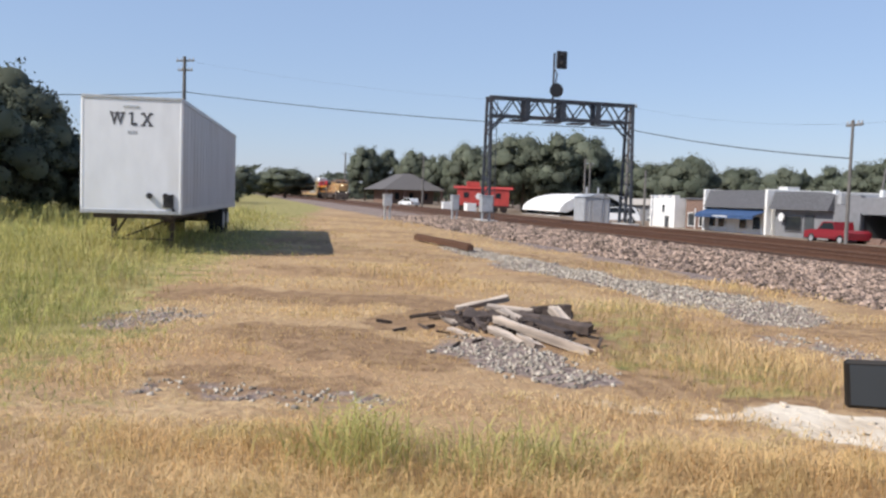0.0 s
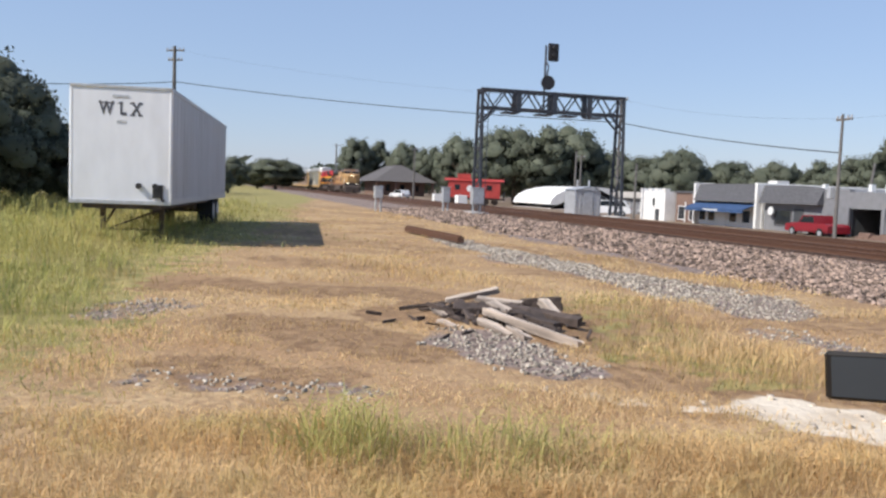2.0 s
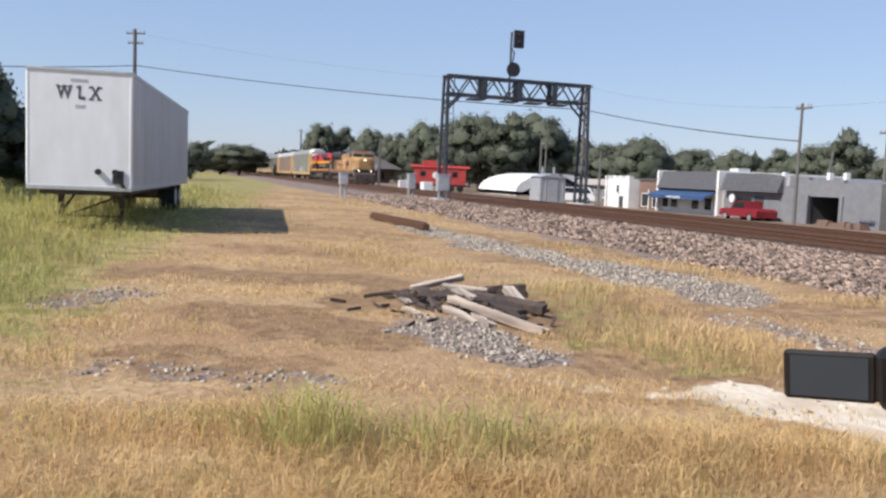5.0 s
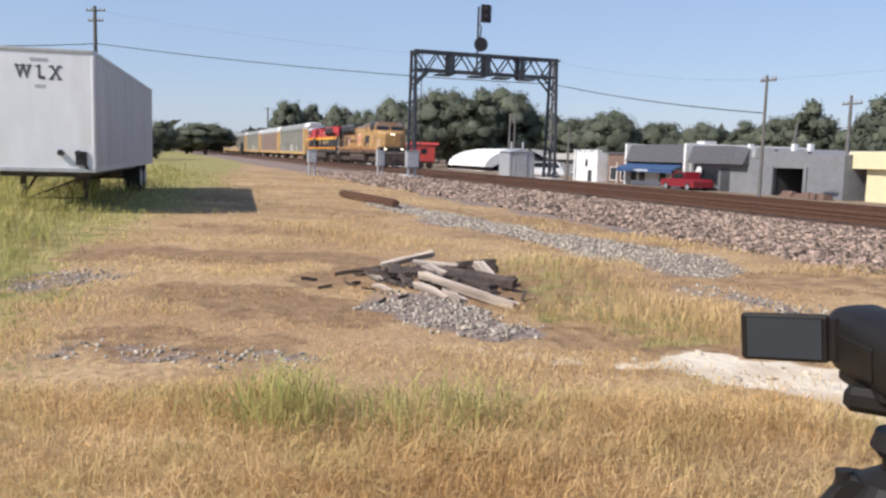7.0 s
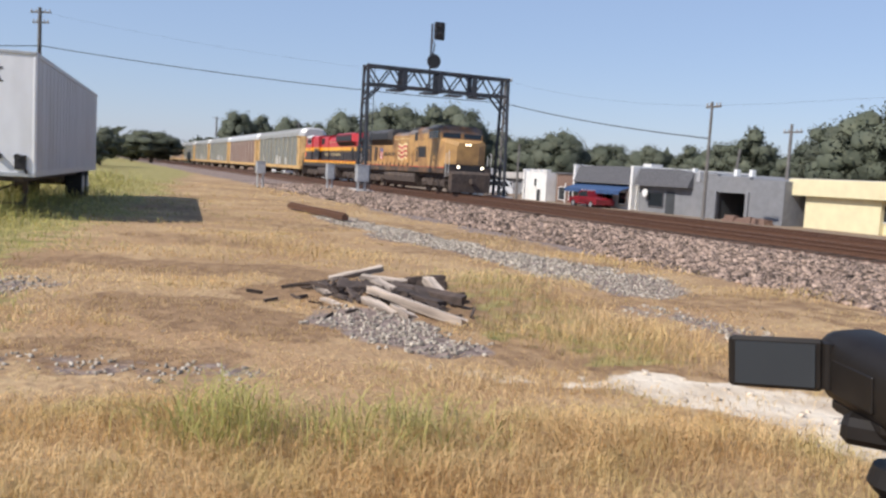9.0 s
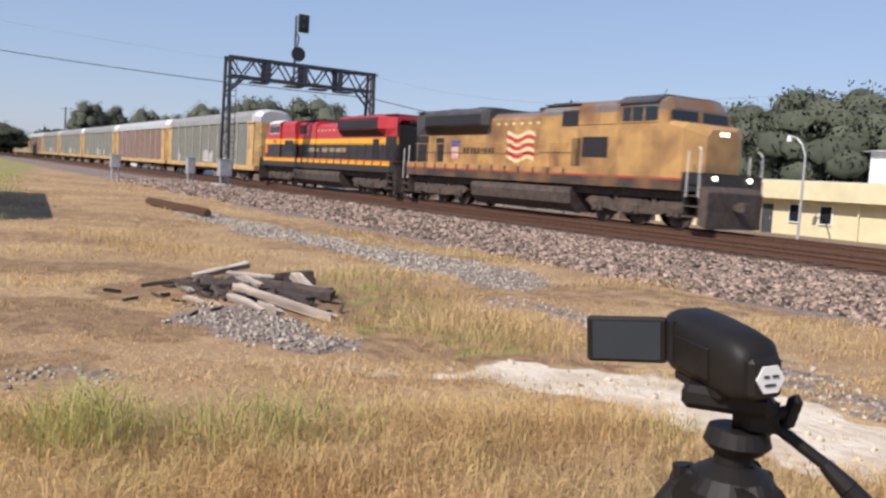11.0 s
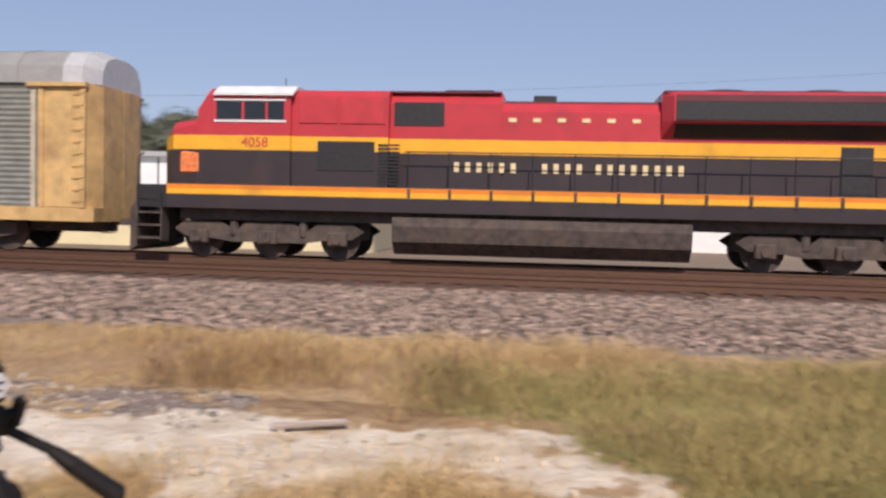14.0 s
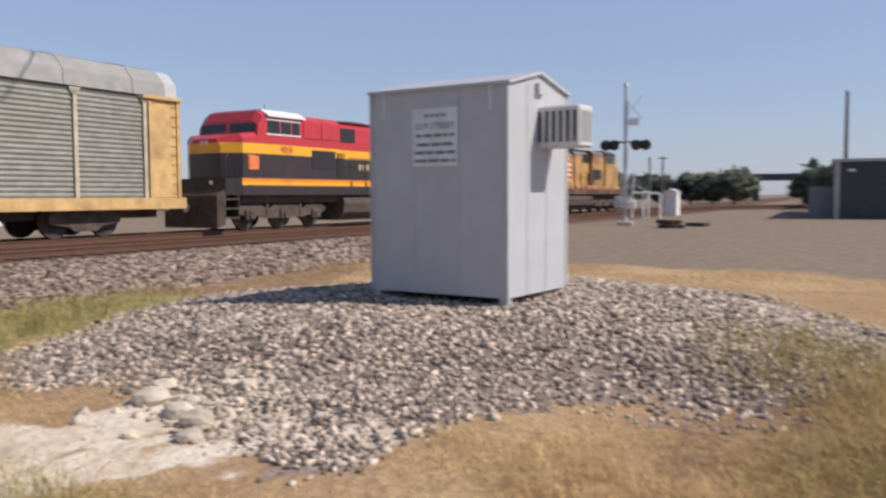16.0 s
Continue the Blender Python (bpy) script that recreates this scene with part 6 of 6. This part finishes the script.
pole(-65.9, -3.9, 0.2, 11.4, 0.18, ((0.3, 0.75), (1.0, 0.6)), turn=60)
pole(-35.8, 29.5, GZ, 6.1, 0.10, ((0.25, 0.55),), "grey wooden street pole with transformer", turn=0)
single("transformer_box", M_GALV, "grey box transformer on a street pole", "transformer", lambda bm: (box(bm, -36.1, -35.85, 29.1, 29.4, 1.9, 2.5, 0.03)))
pole(-54.0, 26.4, -0.1, 8.5, 0.13, ((0.2, 0.5),), turn=20)
pole(-40.9, 40.0, GZ, 5.9, 0.14, ((0.5, 0.75),), turn=0)
pole(-48.3, 42.0, GZ, 4.5, 0.13, (), "leaning bare wooden pole", (0.75, 0), turn=0)
pole(-150, 33, -0.2, 9.0, 0.2, ((0.3, 0.8),))
pole(-128, 38, -0.2, 6.0, 0.14, ())
pole(-240, 30.0, -0.2, 13.5, 0.3, ((0.5, 1.2),))
pole(-72, 31.0, GZ, 5.6, 0.12, ())
pole(-66, 34, GZ, 4.5, 0.12, ())
pole(-96, 42.0, GZ, 6.5, 0.14, ((0.3, 0.5),))
pole(21.4, 36.0, GZ, 9.6, 0.17, ((1.2, 0.5),), turn=20)
single("pole_stub", M_POLE, "broken pole standing against a utility pole", "utility pole", lambda bm: rod(bm, (21.0, 36.2, GZ), (20.9, 36.1, 8.6), 0.16, 0.14, 12))
pole(59.9, -1.1, 0, 8.1, 0.16, (), "tall bare wooden pole")
pole(66.0, -4.6, 0, 6.4, 0.16, (), "tall bare wooden pole")
pole(95.0, 24.0, 0, 6.5, 0.16, ())
pole(100.0, 19.0, 0, 6.0, 0.16, ())
pole(104.0, 18.2, 0, 6.2, 0.16, ((0.3, 0.6),))


def cable(points, sag, r=0.022):
    cu = bpy.data.curves.new("overhead_cable", "CURVE")
    cu.dimensions, cu.bevel_depth, cu.bevel_resolution = "3D", r, 1
    sp = cu.splines.new("POLY")
    out = []
    for (a, b), s in zip(zip(points, points[1:]), sag):
        a, b = Vector(a), Vector(b)
        for i in range(16):
            t = i / 16
            out.append(a.lerp(b, t) - Vector((0, 0, 4 * s * t * (1 - t))))
    out.append(Vector(points[-1]))
    sp.points.add(len(out) - 1)
    for p, q in zip(sp.points, out):
        p.co = (*q, 1)
    cu.materials.append(M_WIRE)
    tagged(new("overhead_cable", cu), "thin black overhead cable between poles", "cable", group="overhead cables")


cable([(-56, -24, 7.2), (-65.9, -3.8, 8.8), (-54.0, 26.4, 6.75), (-35.8, 29.5, 4.2)], (0.5, 0.35, 0.22), 0.03)
cable([(-65.9, -3.7, 11.1), (-54.0, 26.6, 8.3), (-35.8, 29.6, 5.9), (21.4, 36, 8.3)], (0.6, 0.4, 0.8), 0.004)
cable([(21.6, 35.8, 9.5), (19.4, 21.0, 8.9), (18.0, 12, 12.5)], (0.25, 0.2), 0.035)
cable([(21.4, 36.0, 9.5), (20.6, 52, 6.0)], (0.3,), 0.035)


def street_lamp():
    p = thing("street_lamp", "slim grey street lamp with curved arm", "street lamp", pose(-23.7, 33.0, GZ))
    made("shaft", M_GALV, p, lambda bm: rod(bm, (0, 0, -0.1), (0, 0, 3.7), 0.07, 0.05))
    made("arm", M_GALV, p, lambda bm: tube(bm, [(0, 0, 3.7), (-0.2, 0, 4.2), (-0.5, 0, 4.5), (-0.85, 0, 4.6)], 0.035))
    made("lamp_head", M_WHITE, p, lambda bm: rod(bm, (-0.9, 0, 4.35), (-0.9, 0, 4.62), 0.13, 0.08))


street_lamp()
single("brick_rubble", M_BRICK, "heap of red brick rubble by the open bay", "rubble", lambda bm: [box(bm, -38.8 + random.Random(i).uniform(-1.5, 2), -38.5 + random.Random(i).uniform(-1.5, 2) + 0.25, 34.2 + 0.02 * i, 34.5 + 0.02 * i, GZ, GZ + 0.08 + random.Random(i * 3).uniform(0, 0.3)) for i in range(34)])


# ---- beyond the crossing ----
def crossing_signal():
    c = thing("crossing_signal", "silver level crossing mast with flashing light pair", "crossing signal", pose(41.0, 8.9, 0.0, 0, 0, 10))
    made("mast", M_GALV, c, lambda bm: rod(bm, (0, 0, 0), (0, 0, 6.9), 0.09, n=14))
    made("base", M_CONCRETE, c, lambda bm: box(bm, -0.35, 0.35, -0.35, 0.35, -0.1, 0.25, 0.03))
    made("finial", M_GALV, c, lambda bm: rod(bm, (0, 0, 6.8), (0, 0, 6.95), 0.14, 0.1, 12))
    made("crossarm", M_BLACK, c, lambda bm: beam(bm, (0, -0.85, 4.1), (0, 0.85, 4.1), 0.09))
    for y in (-0.95, -0.5, 0.55, 0.95):
        made("light_head", M_BLACK, c, lambda bm: (rod(bm, (-0.12, y, 3.95), (-0.05, y, 3.95), 0.26, n=20), rod(bm, (-0.4, y, 3.98), (-0.12, y, 3.95), 0.15, n=16), box(bm, -0.05, 0.1, y - 0.12, y + 0.12, 3.8, 4.1)), "black crossing light with hood")
    made("crossbuck", M_WHITE, c, lambda bm: (beam(bm, (-0.02, -0.75, 5.2), (-0.02, 0.1, 6.3), 0.03, 0.2), beam(bm, (-0.05, 0.1, 5.2), (-0.05, -0.75, 6.3), 0.03, 0.2)), "white crossbuck boards")
    made("sign", M_WHITE, c, lambda bm: box(bm, -0.04, 0.0, -0.62, -0.12, 4.9, 5.25), "white sign plate")
    made("control_box", M_GALV, c, lambda bm: box(bm, -0.2, 0.2, 0.15, 0.5, 0.9, 1.5, 0.02))
    made("gate_motor", M_WHITE, c, lambda bm: (box(bm, -0.25, 0.25, -0.5, -0.12, 0.9, 1.25, 0.03), beam(bm, (0, -0.3, 1.1), (0.0, -0.45, 2.6), 0.09)))


crossing_signal()
for x, y in ((51, 9.5), (53, 10.6)):
    single("pipe_barrier", M_WHITE, "white bent pipe barrier", "barrier", lambda bm: tube(bm, [(0, -0.5, 0), (0, -0.5, 1.6), (0, 0.5, 1.7), (0, 0.5, 0)], 0.07, 8), group="pipe barriers", m=pose(x, y, 0.0))
single("white_kiosk", M_WHITEWALL, "small white trackside hut", "hut", lambda bm: (box(bm, -0.6, 0.6, -0.45, 0.45, 0, 1.75, 0.03), along_x(bm, -0.7, 0.7, [(-0.52, 1.75), (0.52, 1.75), (0, 1.95)])), m=pose(60, 9.8, 0))
single("railroad_tie_heap", M_DARKWOOD, "small heap of dark old ties", "tie heap", lambda bm: [box(bm, -0.7 + 0.1 * i, 0.6 + 0.1 * i, -0.35 + 0.24 * (i % 3), -0.12 + 0.24 * (i % 3), 0.2 * (i // 3), 0.2 * (i // 3) + 0.18, 0.02) for i in range(6)], m=pose(39.4, 6.4, 0.0, 0, 0, 30))
single("railroad_tie_heap", M_DARKWOOD, "small heap of dark old ties", "tie heap", lambda bm: [box(bm, -0.5, 0.5, -0.3 + 0.22 * i, -0.1 + 0.22 * i, 0, 0.18, 0.02) for i in range(3)], m=pose(42, 5.6, 0.0, 0, 0, 70))


def dark_warehouse():
    b = thing("warehouse_building", "dark flat-roofed metal warehouse with pale corner trim", "warehouse")
    made("wall", M_DARKWALL, b, lambda bm: box(bm, 57, 82, -16, -0.5, 0, 3.5))
    made("roof_trim", M_CONCRETE, b, lambda bm: box(bm, 56.8, 82.2, -16.2, -0.3, 3.5, 3.68))
    made("corner_trim", M_CONCRETE, b, lambda bm: box(bm, 56.9, 57.15, -0.75, -0.45, 0, 3.5))
    made("wall_lamp", M_WHITE, b, lambda bm: box(bm, 56.8, 57.0, -1.6, -1.2, 2.9, 3.05))
    made("annexe", M_WALLGREY, b, lambda bm: box(bm, 58, 61, -0.5, 1.0, 0, 2.0))


dark_warehouse()
single("bridge_deck", M_DARKWALL, "distant dark road overpass", "overpass", lambda bm: (box(bm, 196, 204, -14, 26, 4.6, 6.0), [box(bm, 198, 202, y, y + 1.2, 0, 4.6) for y in (-12, -4, 14, 24)]))


def far_warehouse():
    b = thing("white_warehouse", "long white warehouse behind the train", "warehouse")
    made("wall", M_WHITEWALL, b, lambda bm: box(bm, -30, 46, 48, 62, GZ, 4.6))
    made("roof", M_CONCRETE, b, lambda bm: along_x(bm, -30.5, 46.5, [(47.6, 4.6), (62.4, 4.6), (55, 5.4)]))
    for x in range(-26, 44, 9):
        made("dock_door", M_CONCRETE, b, lambda bm: box(bm, x, x + 3, 47.96, 48.0, GZ, 2.9))


far_warehouse()


# ---- trees ----
def tree_kind(seed, h, w, n_clump, per):
    """A broadleaf tree of height h and crown width w: trunk, limbs and a crown of many leaf clumps."""
    r = np.random.RandomState(seed)
    t = thing("tree", "broad dark green leafy tree", "tree", group="trees")
    tips = []

    def trunk(bm):
        rod(bm, (0, 0, -0.2), (0.1, 0, h * 0.42), 0.028 * h, 0.018 * h, 9)
        for i in range(9):
            a, e = r.uniform(0, 6.28), r.uniform(0.35, 0.85)
            z0 = h * r.uniform(0.22, 0.45)
            tip = Vector((math.cos(a) * w * 0.36 * r.uniform(0.5, 1), math.sin(a) * w * 0.36 * r.uniform(0.5, 1), z0 + h * 0.38 * e))
            rod(bm, (0.05, 0, z0), tip, 0.010 * h, 0.003 * h, 6)
            tips.append(tip)
    made("trunk", M_BARK, t, trunk)
    V, cen, heart, out = [], [], [], []
    core = np.array((0, 0, h * 0.42))
    for i in range(n_clump):
        u, v = r.uniform(0, 6.283), r.uniform(-1, 1)
        q = math.sqrt(max(0, 1 - v * v)) * r.uniform(0.55, 1.0)
        cen.append((math.cos(u) * q * w * 0.43, math.sin(u) * q * w * 0.43, h * (0.53 + 0.41 * v * r.uniform(0.75, 1.0))))
    for c in cen:
        rad = w * r.uniform(0.09, 0.17)
        heart.append((c, rad * 0.72))
        p = r.normal(0, 1, (per, 3))
        p = p / np.linalg.norm(p, axis=1)[:, None] * (rad * r.uniform(0.7, 1.25, per))[:, None]
        p[:, 2] *= 0.8
        s = r.uniform(0.075, 0.16, per) * (h / 9)
        a, b = r.normal(0, 1, (per, 3)), r.normal(0, 1, (per, 3))
        a /= np.linalg.norm(a, axis=1)[:, None]
        b -= (a * b).sum(1)[:, None] * a
        b /= np.linalg.norm(b, axis=1)[:, None]
        o = p + np.array(c)
        face = 0.55 * p / rad + 0.9 * (o - core) / (0.45 * h) + 0.25 * r.normal(0, 1, (per, 3))
        out.append(np.repeat(face, 4, axis=0))
        a, b = a * s[:, None], b * (s * 0.7)[:, None]
        V.append(np.stack([o - a, o - b * 0.8, o + a, o + b], 1).reshape(-1, 3))
    V = np.concatenate(V)
    n = len(V) // 4
    # dense hearts of the clumps, behind the loose leaves
    ico = bmesh.new()
    bmesh.ops.create_icosphere(ico, subdivisions=2, radius=1.0)
    IV = np.array([v.co[:] for v in ico.verts])
    IF = np.array([[v.index for v in f.verts] for f in ico.faces])
    ico.free()
    L, tot = [np.arange(4 * n)], [np.full(n, 4)]
    for c, rad in heart:
        k = len(V)
        L.append((IF + k).ravel())
        tot.append(np.full(len(IF), 3))
        V = np.concatenate([V, np.array(c) + IV * rad * r.uniform(0.85, 1.08, (len(IV), 1)) * np.array([1, 1, 0.8])])
        out.append(0.55 * IV + 0.9 * (np.array(c) + IV * rad - core) / (0.45 * h))
    me = mesh_arrays("crown", V, np.concatenate(L), np.concatenate(tot), M_LEAF)
    # leaves are lit as the rounded mass that they make up
    out = np.concatenate(out)
    me.shade_smooth()
    me.normals_split_custom_set_from_vertices(out / np.linalg.norm(out, axis=1)[:, None])
    cr = new("crown", me)
    cr.parent = t
    return t


KINDS = [tree_kind(11, 9, 8.5, 85, 110), tree_kind(12, 9, 7.0, 75, 110), tree_kind(13, 9, 10.0, 95, 110)]
SPOTS = [(-42.8, -11, 8.6, 1.0), (-50, -10.2, 7.0, 1.0), (-39, -10.5, 5.6, 1.1), (-41, -14.5, 8.0, 1.1), (-47, -15, 9.5, 1.1), (-55, -12, 6.5, 1.0), (-60, -18, 8, 1.2), (-36, -14, 7, 1.0), (-75, -10, 5.5, 1.1),
         (-120, 0.2, 5.2, 1.3), (-126, -4, 4.6, 1.4), (-105, -1.5, 3.6, 1.4), (-219, 12, 8.0, 2.0), (-232, 8, 7.0, 2.0), (-300, 12, 7, 2.4),
         (-258, 38.5, 17.0, 0.72), (-262, 46, 16.0, 0.75), (-255, 53, 15.5, 0.8), (-250, 60, 15, 0.8), (-240, 66, 15.5, 0.85), (-196, 54, 14.5, 0.85), (-188, 60, 14, 0.9), (-175, 55, 14.0, 0.9),
         (-140, 50, 12.0, 1.0), (-122, 42.5, 12.0, 1.0), (-117, 46, 11.5, 1.0), (-119, 50.5, 11.8, 1.0), (-126, 38.5, 8.5, 1.0), (-130, 56, 9.5, 1.2), (-118, 57, 8.5, 1.1), (-110, 58, 8.0, 1.3), (-106, 62, 7.6, 1.2),
         (-97, 56, 8.0, 1.0), (-103, 67, 7.5, 1.2), (-112, 72, 7.4, 1.4), (-94, 68, 6.9, 1.0), (-90, 72, 6.4, 1.2), (-86, 68.5, 6.9, 1.0), (-79, 66, 6.2, 1.2), (-69, 60, 6.8, 1.1), (-66.5, 60.5, 8.0, 0.9), (-60, 62, 6.2, 1.1),
         (-56, 58, 6.6, 1.1), (-52, 55, 7.4, 1.1), (-48, 55, 8.2, 1.1), (-44, 55, 9.2, 1.05), (-40.5, 55, 9.7, 1.1), (-37, 56, 9.6, 1.1), (-32, 57, 9.2, 1.1), (-27, 58, 8.6, 1.1), (-21, 60, 8.5, 1.1), (-14, 62, 8.0, 1.2), (-6, 66, 7.5, 1.2),
         (66, 31, 6.6, 1.1), (72, 26, 6.4, 1.1), (80, 30, 6.0, 1.2), (92, 36, 6.5, 1.2), (129, 12.4, 5.0, 1.5), (134, 16, 4.8, 1.5), (139, 20, 5.0, 1.4), (146, 35, 6.3, 1.3), (150, 26, 5.2, 1.5), (91, -1.5, 4.7, 1.2), (99, 1.0, 4.5, 1.3), (110, -5, 5, 1.4),
         (60, 66, 8, 1.2), (75, 60, 7, 1.2), (-40, -8.6, 5.0, 0.9), (-44, -7.6, 4.6, 1.0), (-37.5, -12.0, 8.2, 1.0), (-52, -8.0, 5.6, 1.0), (-33, -13.5, 8.4, 1.0), (-76, -19, 9, 1.2), (-95, -14, 7, 1.4)]
rt = random.Random(8)
for i, (x, y, h, k) in enumerate(SPOTS):
    src = KINDS[i % 3]
    ob = src if i < 3 else copy_thing(src, pose(0, 0, 0))
    ob.matrix_basis = pose(x, y, float(height(x, y)) - 0.05, 0, 0, rt.uniform(0, 360))
    h *= 0.84 if y < -5 else 1.03
    ob.scale = (h / 9 * k, h / 9 * k, h / 9)


def far_woods():
    """A low ragged belt of woods closing the horizon."""
    r = np.random.RandomState(2)
    n = 26000
    a = r.uniform(0, 6.283, n)
    d = r.uniform(330, 420, n)
    top = 9 + 4 * np.sin(a * 31) + 3 * np.sin(a * 73 + 1)
    x, y, z = d * np.cos(a), d * np.sin(a), r.uniform(0, 1, n) ** 0.8 * top
    k = (np.abs(y - 20) > 12)
    x, y, z = x[k], y[k], z[k]
    n = len(x)
    p, q = r.normal(0, 1.3, (n, 3)), r.normal(0, 1.3, (n, 3))
    o = np.stack([x, y, z], -1)
    V = np.stack([o - p, o - q, o + p, o + q], 1).reshape(-1, 3)
    tagged(new("far_woods", mesh_arrays("far_woods", V, np.arange(4 * n), np.full(n, 4), M_LEAF)), "distant belt of dark woods", "woods", kind="stuff")


far_woods()


# ---- what moves ----
def motions():
    along = [(0.0, -225.46), (1.5, -203.56), (3.0, -181.68), (4.5, -159.7), (6.0, -137.49), (7.5, -114.93), (9.0, -91.89), (10.0, -76.21), (11.0, -60.22), (12.0, -44.1), (13.0, -27.5), (14.0, -10.07), (15.0, 7.3), (15.5, 16.12), (16.0, 24.85)]
    for ob, ahead, turn in TRAIN:
        walk(ob, [(t, pose(x + ahead, TRACK_TRAIN + bend(x + ahead)[0], RAIL_Z, 0, 0, turn + math.degrees(bend(x + ahead)[1]))) for t, x in along])
    drive = [(0.0, -38.0), (1.5, -38.5), (3.5, -39.6), (5.0, -41.2), (7.0, -43.9), (9.0, -48.7), (11.0, -55.0), (13.0, -63.0), (16.0, -76.0)]
    walk(red_car, [(t, pose(x * 1.113, 34.2, GZ - 0.1)) for t, x in drive])


motions()
